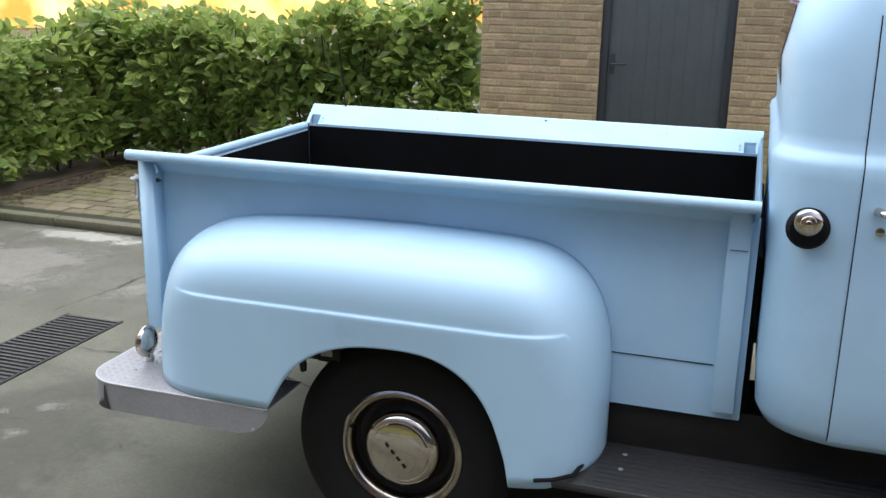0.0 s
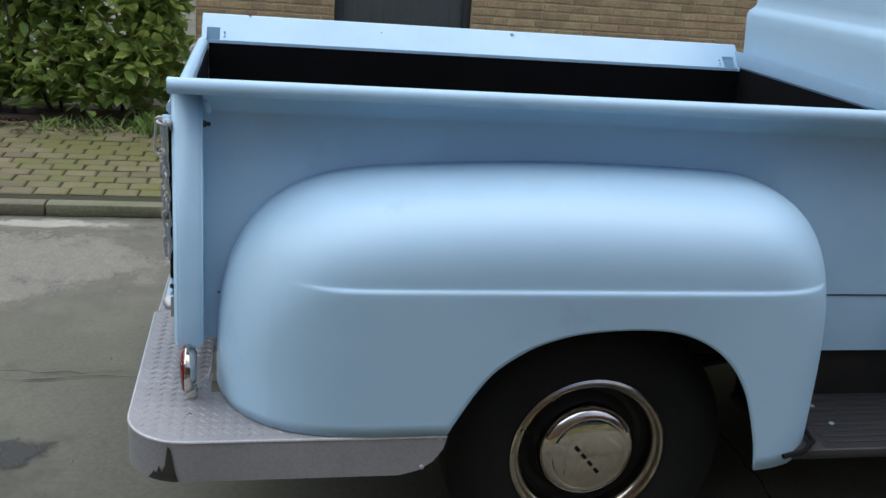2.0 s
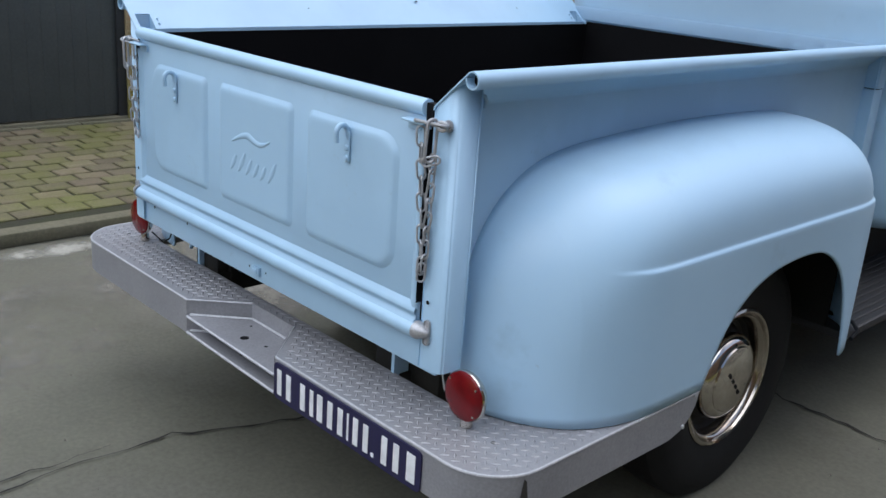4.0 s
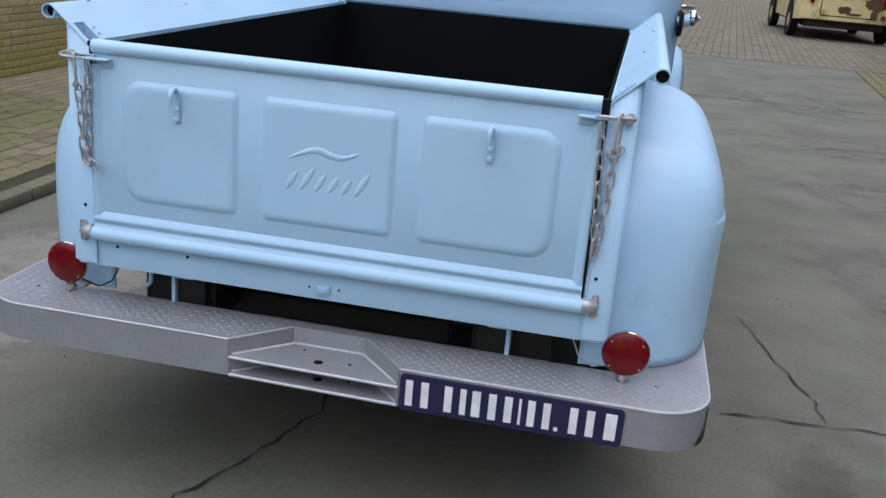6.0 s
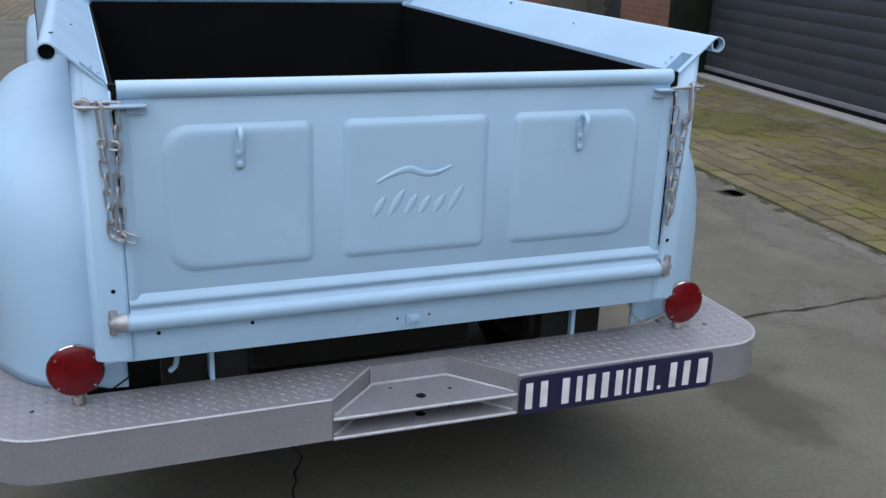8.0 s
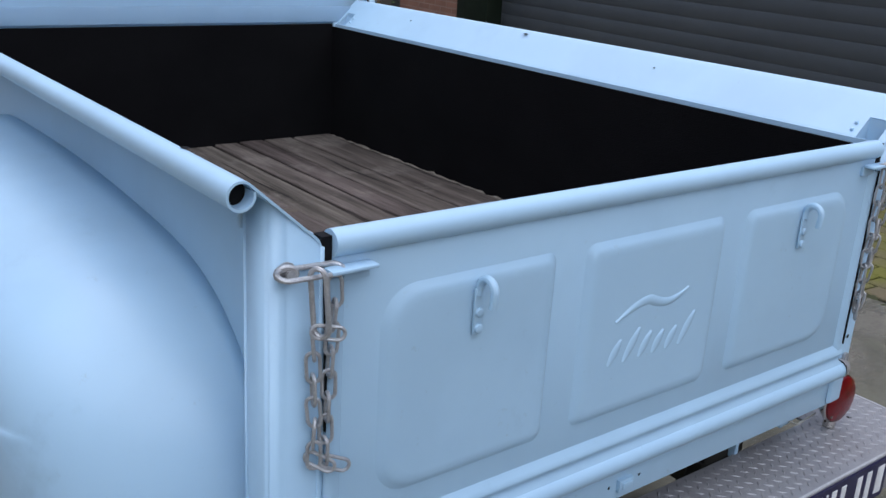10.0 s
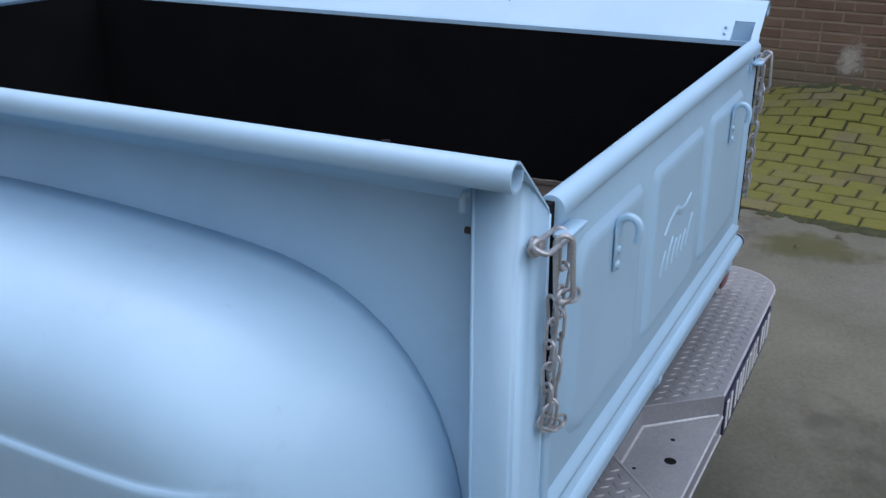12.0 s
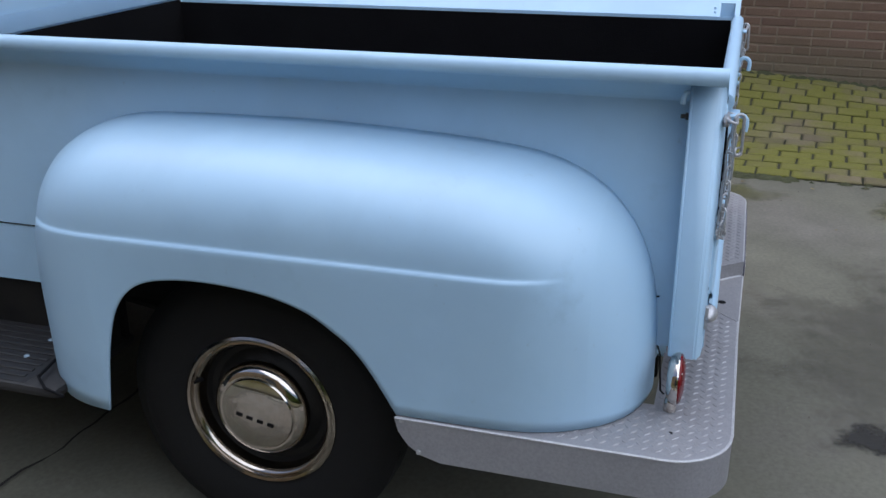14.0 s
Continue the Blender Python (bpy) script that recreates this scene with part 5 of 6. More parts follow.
    # rubber welt between fender and running board
    part("welt", tube(bmesh.new(), [(s * (D + 0.613), 1.46, 0.405), (s * (D + 0.608), 1.515, 0.415), (s * (D + 0.568), 1.565, 0.418), (s * 0.7, 1.60, 0.42)], 0.0065 if s > 0 else 0.004, 8), GAP, ob)
    # black sheet paints the inside of the wheel opening dark
    part("arch_dark_sheet", boxed(*sorted((s * BX, s * (BX + 0.006))), 0.64, 1.55, 0.54, 0.80), BLACK, ob, "black sheet painting the inside of the wheel opening dark")
    # added sheet hides bright ground that shows through the arch
    part("arch_blocker", boxed(*sorted((s * (BX + 0.006), s * 0.825)), 1.500, 1.510, 0.40, 0.78), BLACK, ob, "black sheet placed like a splash panel")
    return ob


fender(1)
fender(-1)


def wheel(x, y, s):
    """Tyre, steel wheel, tarnished trim ring and domed hub cap; s is the outer side."""
    c = (x, y, 0.357 if s > 0 else 0.353)
    tread = [(-0.078, 0.205), (-0.086, 0.25), (-0.083, 0.31), (-0.068, 0.345), (-0.055, 0.357), (-0.02, 0.361), (0.02, 0.361), (0.055, 0.357), (0.068, 0.345),
             (0.080, 0.318), (0.0835, 0.312), (0.086, 0.285), (0.0875, 0.255), (0.085, 0.235), (0.080, 0.215), (0.074, 0.200), (0.05, 0.19), (-0.05, 0.19)]
    ty = part("wheel", lathe(bmesh.new(), [(s * a, b * 1.0) for a, b in tread], 72, "x", c, close=True), RUBBER, truck, "black tyre with a tarnished rim")
    part("trim_ring", lathe(bmesh.new(), [(s * a, b) for a, b in ((0.066, 0.203), (0.078, 0.201), (0.082, 0.195), (0.079, 0.189), (0.072, 0.186), (0.074, 0.181), (0.071, 0.176), (0.060, 0.171), (0.035, 0.168))], 72, "x", c), TRIM, ty, "tarnished trim ring")
    part("wheel_disc", lathe(bmesh.new(), [(s * a, b) for a, b in ((0.036, 0.170), (0.022, 0.160), (0.020, 0.145), (0.030, 0.130), (0.046, 0.122), (0.05, 0.0))], 48, "x", c), BLACK, ty, "black steel wheel disc")
    cap = part("hub_cap", lathe(bmesh.new(), [(s * a, b) for a, b in ((0.048, 0.124), (0.062, 0.125), (0.074, 0.120), (0.083, 0.110), (0.087, 0.101), (0.086, 0.096), (0.090, 0.093), (0.0945, 0.075), (0.097, 0.05), (0.098, 0.02), (0.098, 0.0))], 64, "x", c), CHROME, ty, "worn chrome hub cap")
    turn = Matrix.Rotation(radians(-48 if s > 0 else 12), 4, "X")
    for k in range(4):
        m = Matrix.Translation(c) @ turn @ Matrix.Translation((s * 0.0975, (-0.042 + 0.028 * k) * 1.0, -0.012))
        part("mark", boxed(-0.0015, 0.0015, -0.008, 0.008, -0.0045, 0.0045, m=m), GAP, cap)
    part("valve", tube(bmesh.new(), [(c[0] + s * 0.06, c[1] - s * 0.16, c[2] + 0.055), (c[0] + s * 0.085, c[1] - s * 0.168, c[2] + 0.058)], 0.005, 6), GAP, ty)


for s in (1, -1):
    wheel(0.722 if s > 0 else -0.692, 1.006 if s > 0 else 1.018, s)
    wheel(s * 0.722, 3.92, s)


def lamp_red(s):
    c = (0.724, 0.045, 0.564) if s > 0 else (-0.716, 0.052, 0.570)
    t = part("tail_lamp", lathe(bmesh.new(), [(0.012, 0.0), (0.012, 0.036), (0.006, 0.050), (-0.002, 0.0555), (-0.009, 0.0562), (-0.012, 0.0545), (-0.008, 0.052)][::-1], 36, "y", c), CHROME, truck, "chrome tail lamp shell")
    part("lens", lathe(bmesh.new(), [(-0.006, 0.0540), (-0.0125, 0.0545), (-0.016, 0.0525), (-0.020, 0.044), (-0.0235, 0.026), (-0.0245, 0.0)], 36, "y", c), REDGLASS, t, "round deep red lens")
    for a in (38, 140, 222, 318):
        part("screw", lathe(bmesh.new(), [(-0.012, 0.003), (-0.0195, 0.003), (-0.0205, 0.0)], 8, "y", (c[0] + 0.047 * math.cos(radians(a)), c[1], c[2] + 0.047 * math.sin(radians(a)))), CHROME, t)
    part("stem", lathe(bmesh.new(), [(0.0, 0.014), (0.02, 0.013), (0.03, 0.010)], 12, "z", (c[0], c[1] + 0.002, 0.492)), CHROME, t, "short chrome stem")
    part("wire", tube(bmesh.new(), [(s * 0.70, 0.07, 0.52), (s * 0.65, 0.08, 0.50), (s * 0.615, 0.085, 0.52), (s * 0.596, 0.09, 0.56), (s * 0.61, 0.1, 0.6)], 0.0022, 6), PLASTIC if s > 0 else GAP, t)


lamp_red(1)
lamp_red(-1)

# ---------------------------------------------------------------- tailgate
gate = part("tailgate", boxed(-0.6045, 0.6045, 0.0, 0.018, 0.690, 1.128, bevel=0.003), PAINT, truck)
part("liner", boxed(-0.595, 0.595, 0.019, 0.024, 0.70, 1.12), LINER, gate, "black painted inner face")
part("top_roll", tube(bmesh.new(), [(-0.598, 0.004, 1.1405), (0.594, 0.004, 1.1405)], 0.0172, 24), PAINT, gate)
part("bottom_roll", tube(bmesh.new(), [(-0.612, -0.004, 0.680), (0.612, -0.004, 0.680)], 0.0185, 20), PAINT, gate)
bm = bmesh.new()
for x0, x1 in ((-0.6040, 0.6040),):
    a = [bm.verts.new((x, y, z)) for x in (x0, x1) for y, z in ((0.0, 0.738), (-0.006, 0.728), (-0.010, 0.722), (-0.010, 0.716), (-0.004, 0.712), (-0.004, 0.704), (-0.012, 0.699), (-0.012, 0.692))]
    for k in range(7):
        bm.faces.new((a[k], a[k + 1], a[k + 9], a[k + 8]))
bmesh.ops.recalc_face_normals(bm, faces=bm.faces)
part("lower_bead", bm, PAINT, gate, smooth=60)
for s in (-1, 1):
    bm = bmesh.new()
    q = [bm.verts.new((s * x, y, z)) for z in (0.724, 1.10) for x, y in ((0.6045, 0.0), (0.6035, -0.005), (0.598, -0.007), (0.591, -0.006), (0.580, 0.0))]
    for k in range(4):
        bm.faces.new((q[k], q[k + 1], q[k + 6], q[k + 5]))
    bmesh.ops.recalc_face_normals(bm, faces=bm.faces)
    part("side_bead", bm, PAINT, gate, smooth=60)
R, r = 0.055, 0.018
for x0, x1, rad in ((-0.532, -0.226, (R, r, r, R)), (-0.176, 0.156, (r, r, r, r)), (0.204, 0.528, (r, R, R, r))):
    part("raised_panel", pad(bmesh.new(), rounded(x0, x1, 0.770, 1.077, rad), 0.002, -0.0085, 0.019), PAINT, gate, smooth=60)


def ribbon(points, widths, closed=False):
    """A low raised ribbon of rounded section along (x, z) points."""
    n = len(points)
    bm = bmesh.new()
    rows = []
    for i, (x, z) in enumerate(points):
        a = points[(i - 1) % n] if closed or i else points[i]
        b = points[(i + 1) % n] if closed or i < n - 1 else points[i]
        d = Vector((b[0] - a[0], 0, b[1] - a[1])).normalized()
        o = Vector((d.z, 0, -d.x)) * widths[i]
        rows.append([bm.verts.new(Vector((x, y, z)) + o * f) for f, y in ((-1, -0.0082), (-0.7, -0.0098), (0, -0.0108), (0.7, -0.0098), (1, -0.0082))])
    for i in range(n if closed else n - 1):
        a, b = rows[i], rows[(i + 1) % n]
        for k in range(4):
            bm.faces.new((a[k], a[k + 1], b[k + 1], b[k]))
    bmesh.ops.recalc_face_normals(bm, faces=bm.faces)
    return bm


# embossed emblem, as plain raised shapes: a wave over a row of slanting lens shapes
wave = [(-0.100 + 0.166 * f, 0.938 + 0.022 * math.sin(min(1.0, f * 2.2) * 1.6) - 0.014 * math.sin(max(0.0, f - 0.45) / 0.55 * 3.14) + 0.006 * f) for f in [k / 22 for k in range(23)]]
part("emblem", ribbon(wave, [0.0014 + 0.0072 * math.sin(math.pi * (0.04 + 0.92 * k / 22)) for k in range(23)]), PAINT, gate, smooth=70)
for x, h in ((-0.106, 0.040), (-0.072, 0.052), (-0.036, 0.040), (-0.004, 0.036), (0.028, 0.036), (0.060, 0.054)):
    pts = [(x + 0.62 * h * f, 0.866 + h * f) for f in [q / 10 for q in range(11)]]
    part("emblem", ribbon(pts, [0.0015 + 0.0078 * math.sin(math.pi * (0.06 + 0.88 * q / 10)) for q in range(11)]), PAINT, gate, smooth=70)


def gate_hook(x):
    h = part("gate_hook", boxed(x - 0.008, x + 0.008, -0.0145, -0.0105, 0.985, 1.05, bevel=0.001), PAINT, gate)
    pts = [(x, -0.013, 1.040), (x, -0.013, 1.048)] + [(x, -0.028 + 0.0148 * math.cos(radians(a)), 1.050 + 0.016 * math.sin(radians(a))) for a in range(15, 181, 15)] + [(x, -0.0425, 1.042), (x, -0.041, 1.030)]
    part("hook", tube(bmesh.new(), pts, 0.006, 10), PAINT, h)
    for z in (0.993, 1.016):
        part("rivet", lathe(bmesh.new(), [(-0.0145, 0.007), (-0.018, 0.006), (-0.020, 0.0)], 12, "y", (x, 0, z)), PAINT, h)


# black strips paint the shade of the gap between gate and post
for s in (-1, 1):
    if s > 0:
        gap = boxed(0.6047, 0.6105, 0.0065, 0.014, 0.70, 1.112)
        box(gap, 0.6047, 0.6057, -0.0080, 0.0085, 0.74, 1.100)
    else:
        # on this side the gap closes towards its foot
        gap = bmesh.new()
        q = [gap.verts.new((x, y, z)) for y in (-0.0060, 0.010) for x, z in ((-0.6047, 1.112), (-0.6105, 1.112), (-0.6072, 1.03), (-0.6056, 0.95), (-0.6047, 0.90))]
        gap.faces.new(q[:5])
        gap.faces.new(q[5:])
        for k in range(5):
            gap.faces.new((q[k], q[(k + 1) % 5], q[5 + (k + 1) % 5], q[5 + k]))
        bmesh.ops.recalc_face_normals(gap, faces=gap.faces)
    box(gap, *sorted((s * (0.5945 if s > 0 else 0.5985), s * 0.6120)), -0.0006, 0.018, 1.112, 1.151)
    part("gate_gap_shade", gap, GAP, gate, "black strips painted as the shaded gap beside the gate")

gate_hook(-0.380)
gate_hook(0.366)

sill = part("rear_sill", boxed(-0.66, 0.66, 0.008, 0.020, 0.590, 0.672, bevel=0.003), PAINT, truck)
for x, z in ((-0.552, 0.647), (-0.363, 0.648), (-0.045, 0.62), (0.030, 0.622)):
    part("hole", lathe(bmesh.new(), [(0.0075, 0.0045 if abs(x) > 0.1 else 0.003), (0.0068, 0.0)], 10, "y", (x, 0, z)), GAP, sill)
bm = boxed(-0.026, 0.008, 0.000, 0.009, 0.606, 0.630, bevel=0.002)
box(bm, -0.02, 0.002, -0.004, 0.006, 0.612, 0.626, bevel=0.002)
part("lamp_bracket", bm, PAINT, sill)
for s in (-1, 1):
    t = part("hinge_cone", lathe(bmesh.new(), [(s * 0.610, 0.0192), (s * 0.619, 0.0188), (s * 0.632, 0.0135), (s * 0.645, 0.0060), (s * 0.648, 0.0)], 20, "x", (0, -0.006, 0.683)), STEEL, truck, "bare metal hinge cap")
    part("hinge_plate", boxed(*sorted((s * 0.629, s * 0.645)), -0.004, 0.0, 0.656, 0.710, bevel=0.005), STEEL, t, "rusty hinge plate")
    part("hinge_hole", lathe(bmesh.new(), [(0.0, 0.0045), (-0.0012, 0.0)], 10, "y", (s * 0.632, 0, 0.748)), GAP, t)


# ---------------------------------------------------------------- chains
def link_points(length, width, n=6):
    r, h = width / 2, length / 2 - width / 2
    pts = []
    for k in range(n + 1):
        a = math.pi * k / n
        pts.append((r * math.cos(a), 0, h + r * math.sin(a)))
    for k in range(n + 1):
        a = math.pi + math.pi * k / n
        pts.append((r * math.cos(a), 0, -h + r * math.sin(a)))
    return pts


LINK = finish("chain_link", tube(bmesh.new(), link_points(0.040, 0.0160), 0.0024, 7, closed=True), STEEL)
LONG = finish("long_link", tube(bmesh.new(), link_points(0.084, 0.020), 0.0033, 8, closed=True), STEEL)


def chain(s, strands, hook, cross):
    """Eye bolt on the corner post, a long link over the gate's tab, and the doubled chain that hangs from it."""
    ex, ey = (0.653, -0.013) if s > 0 else (0.659, -0.004)
    c = part("tailgate_chain", tube(bmesh.new(), [(s * (ex + 0.011 * math.cos(a)), ey + 0.003 * math.cos(a), 1.116 + 0.008 * math.sin(a)) for a in [k * math.tau / 14 for k in range(14)]], 0.0038, 8, closed=True), STEEL, truck, "steel eye bolt holding the doubled chain")
    part("eye_shank", tube(bmesh.new(), [(s * 0.656, 0.006, 1.116), (s * 0.656, -0.010, 1.116)], 0.0055, 8), STEEL, c)
    part("washer", lathe(bmesh.new(), [(0.0, 0.012), (-0.003, 0.012), (-0.003, 0.005)], 14, "y", (s * 0.656, 0.003, 1.116)), STEEL, c)
    part("tab", boxed(*sorted((s * 0.548, s * 0.612)), -0.026, -0.004, 1.111, 1.1165, bevel=0.002), PAINT, c, "painted steel tab")
    part("tab_bracket", boxed(*sorted((s * 0.548, s * 0.585)), -0.006, 0.001, 1.094, 1.111, bevel=0.002), PAINT, c, "painted bracket")

    def put(mesh, name, m):
        ob = new(name, mesh)
        ob.parent = c
        ob.matrix_basis = m

    put(LONG, "long_link", pose(s * (ex - 0.0265), ey * 0.5 - 0.0105, 1.1165, 0, 88 * s, 0) @ pose(0, 0, 0, 0, 0, 70))
    (hx, hy, hz, tilt, turn) = hook
    put(LONG, "hook_link", pose(s * hx, hy, hz, tilt, 3 * s, turn * s))
    r = random.Random(9 + s)
    for top, low in strands:
        a, b = Vector((s * top[0], top[1], top[2])), Vector((s * low[0], low[1], low[2]))
        n = max(2, round((b - a).length / 0.0315))
        q = (b - a).to_track_quat("-Z", "Y")
        for k in range(n + 1):
            p = a + (b - a) * k / n
            put(LINK, "chain_link", Matrix.LocRotScale(p, q, None) @ pose(0, 0, 0, r.uniform(-5, 5), r.uniform(-6, 6), (30 if k % 2 else 120) + r.uniform(-12, 12)))
    for x, y, z, ry, rz in cross:
        put(LINK, "chain_link", pose(s * x, y, z, 0, ry * s, rz * s))


chain(1, (((0.601, -0.018, 1.088), (0.617, -0.011, 0.826)), ((0.636, -0.015, 1.040), (0.624, -0.011, 0.832))), (0.637, -0.024, 1.086, 0, 66),
      ((0.620, -0.012, 0.812, 4, 40), (0.6355, -0.020, 1.046, 70, 20)))
chain(-1, (((0.603, -0.017, 1.090), (0.610, -0.011, 0.880)), ((0.630, -0.015, 1.028), (0.624, -0.011, 0.878))), (0.629, -0.027, 1.083, 3, 60),
      ((0.619, -0.030, 1.046, 80, 20), (0.617, -0.013, 0.868, 60, 30), (0.598, -0.017, 0.862, 66, 12)))

# ---------------------------------------------------------------- rear bumper
BZ, BB = 0.490, 0.392
EDGE = {1: 0.928, -1: 0.908}                       # the bumper sits a little to the right
LIP = {1: -0.085, -1: -0.078}                      # and its left half is pushed in a little


def outer_edge(s):
    e = EDGE[s]
    pts = [(e, 0.612), (e, 0.05)]
    for k in range(1, 9):
        a = radians(90 * k / 8)
        pts.append((e - 0.13 + 0.13 * math.cos(a), LIP[s] + 0.13 - 0.13 * math.sin(a)))
    return pts


OUT = outer_edge(1)
NOTCH = {s: [(0.216, LIP[s]), (0.095, 0.052)] for s in (1, -1)}
bumper = part("rear_bumper", prism(bmesh.new(), OUT + NOTCH[1] + [(-x, y) for x, y in (outer_edge(-1) + NOTCH[-1])[::-1]] + [(-0.70, 0.612), (-0.70, 0.088), (0.70, 0.088), (0.70, 0.612)], BZ - 0.005, BZ), ALLOY, truck, "silver diamond-plate step bumper")


def skirt(points, z0, z1, t):
    """An upright band of thickness t along plan points; z0 may differ at each point."""
    bm = bmesh.new()
    n = len(points)
    lines = []
    for i, (x, y) in enumerate(points):
        a, b = points[max(0, i - 1)], points[min(n - 1, i + 1)]
        d = Vector((b[0] - a[0], b[1] - a[1], 0)).normalized()
        nrm = Vector((-d.y, d.x, 0)) * t
        zz = z0[i] if isinstance(z0, list) else z0
        p = Vector((x, y, 0))
        lines.append([bm.verts.new(v) for v in (p + Vector((0, 0, z1)), p + Vector((0, 0, zz)), p + nrm + Vector((0, 0, zz)), p + nrm + Vector((0, 0, z1)))])
    for a, b in zip(lines, lines[1:]):
        for k in range(4):
            bm.faces.new((a[k], a[(k + 1) % 4], b[(k + 1) % 4], b[k]))
    bm.faces.new(lines[0])
    bm.faces.new(lines[-1][::-1])
    bmesh.ops.recalc_face_normals(bm, faces=bm.faces)
    return bm


for s in (1, -1):
    pts, zs = [], []
    for y, z in ((0.614, 0.486), (0.606, 0.455), (0.585, 0.425), (0.555, 0.404), (0.51, BB), (0.3, BB)):
        pts.append((s * (EDGE[s] + 0.001), y))
        zs.append(z)
    for x, y in outer_edge(s)[1:]:
        pts.append((s * (x + 0.001), y - 0.001))
        zs.append(BB)
    pts.append((s * 0.216, LIP[s] - 0.001))
    zs.append(BB)
    part("skirt", skirt(pts, zs, BZ - 0.001, 0.004 * (-1 if s > 0 else 1)), ALLOY, bumper, "plain silver bumper face")
    part("notch_wall", skirt([(s * 0.216, LIP[s]), (s * 0.095, 0.052)], BB, BZ + 0.001, 0.004), ALLOY, bumper)
    for y, z in ((0.597, 0.484), (0.560, 0.412)):
        part("bolt", lathe(bmesh.new(), [(s * 0.0, 0.006), (s * 0.004, 0.005), (s * 0.005, 0.0)], 8, "x", (s * (EDGE[s] + 0.001), y, z)), STEEL, bumper)
    part("deck_hole", lathe(bmesh.new(), [(0.0, 0.006), (0.0008, 0.0)], 10, "z", (s * 0.806, 0.045, BZ)), GAP, bumper)
for s in (1, -1):
    pts = [(s * x, y, BZ - 0.0025) for x, y in outer_edge(s)] + [(s * 0.216, LIP[s] + 0.0005, BZ - 0.0025), (s * 0.095, 0.052, BZ - 0.0015)]
    part("worn_lit_edge", tube(bmesh.new(), pts, 0.0034, 6), EDGE_METAL, bumper, "worn deck edge, painted bright like a highlight")
part("notch_wall", skirt([(0.095, 0.052), (-0.095, 0.052)], BB, BZ + 0.001, 0.004), ALLOY, bumper)
SHELF = [(0.214, LIP[1] - 0.002), (0.095, 0.05), (-0.095, 0.05), (-0.214, LIP[-1] - 0.002)]
for z in (0.445, 0.399):
    sh = part("hitch_shelf", prism(bmesh.new(), SHELF[::-1], z - 0.008, z), ALLOY, bumper, "silver hitch shelf with drilled holes")
    for x, y, r in ((0.0, -0.035, 0.012), (0.075, -0.02, 0.005), (-0.055, 0.02, 0.004)):
        part("hole", lathe(bmesh.new(), [(0.0, r), (0.0008, 0.0)], 14, "z", (x, y, z)), GAP, sh)
    part("shelf_edge", tube(bmesh.new(), [(0.213, LIP[1] - 0.0015, z - 0.004), (-0.213, LIP[-1] - 0.0015, z - 0.004)], 0.0042, 6), EDGE_METAL, sh)
    bm = bmesh.new()
    tube(bm, [(0.208, LIP[1] + 0.005, z + 0.001), (0.09, 0.047, z + 0.001), (-0.09, 0.047, z + 0.001), (-0.208, LIP[-1] + 0.005, z + 0.001)], 0.004, 6)
    part("weld_bead", bm, EDGE_METAL, sh, "rough weld bead")


def inside(x, y):
    e, lip = EDGE[1 if x > 0 else -1], LIP[1 if x > 0 else -1]
    if abs(x) > e - 0.015 or y < lip + 0.012:
        return False
    if abs(x) > e - 0.13 and y < lip + 0.13 and math.hypot(abs(x) - e + 0.13, y - lip - 0.13) > 0.118:
        return False
    if abs(x) < 0.216 and y < 0.06 and (0.216 - abs(x)) / 0.121 > (y - lip) / (0.052 - lip) - 0.12:
        return False
    return y < 0.080 or (abs(x) > 0.70 and y < 0.6)


verts, faces = [], []
rnd = random.Random(21)
for i in range(-68, 69):
    for j in range(-6, 44):
        x, y = i * 0.0142, j * 0.0142 + 0.004
        if (i + j) % 2 or not inside(x, y):
            continue
        a = radians(45 if i % 2 else -45)
        c, s_ = math.cos(a), math.sin(a)
        k = len(verts)
        for u, v, z in ((-0.0105, 0, 0), (0, -0.0032, 0), (0.0105, 0, 0), (0, 0.0032, 0), (-0.004, 0, 0.0018), (0.004, 0, 0.0018)):
            verts.append((x + u * c - v * s_, y + u * s_ + v * c, BZ + z))
        faces += [[k + q for q in f] for f in ((0, 1, 4), (1, 5, 4), (1, 2, 5), (2, 3, 5), (3, 4, 5), (3, 0, 4))]
me = bpy.data.meshes.new("tread_pattern")
me.from_pydata(verts, [], faces)
me.materials.append(ALLOY)
ob = new("tread_pattern", me)
ob.parent = bumper
tagged(ob, "raised diamond treads", kind="stuff")

plate = part("sign_plate", prism(bmesh.new(), rounded(0.219, 0.739, 0.388, 0.481, (0.012,) * 4), 0.0866, 0.0910), NAVY, bumper, "navy plate with white lettering bars")
for v in plate.data.vertices:
    v.co = Vector((v.co.x, -v.co.z, v.co.y))
plate.data.flip_normals()
for u, w in ((0.234, 0.017), (0.271, 0.018), (0.327, 0.018), (0.364, 0.014), (0.392, 0.020), (0.431, 0.018), (0.468, 0.018), (0.501, 0.006), (0.522, 0.017), (0.557, 0.017), (0.618, 0.018), (0.656, 0.018), (0.698, 0.026)):
    part("letter_bar", boxed(u, u + w, -0.0924, -0.0906, 0.402, 0.467), WHITEPAINT, plate)
part("letter_bar", boxed(0.585, 0.594, -0.0924, -0.0906, 0.402, 0.411), WHITEPAINT, plate)
rs = random.Random(4)
bm = bmesh.new()
prev = None
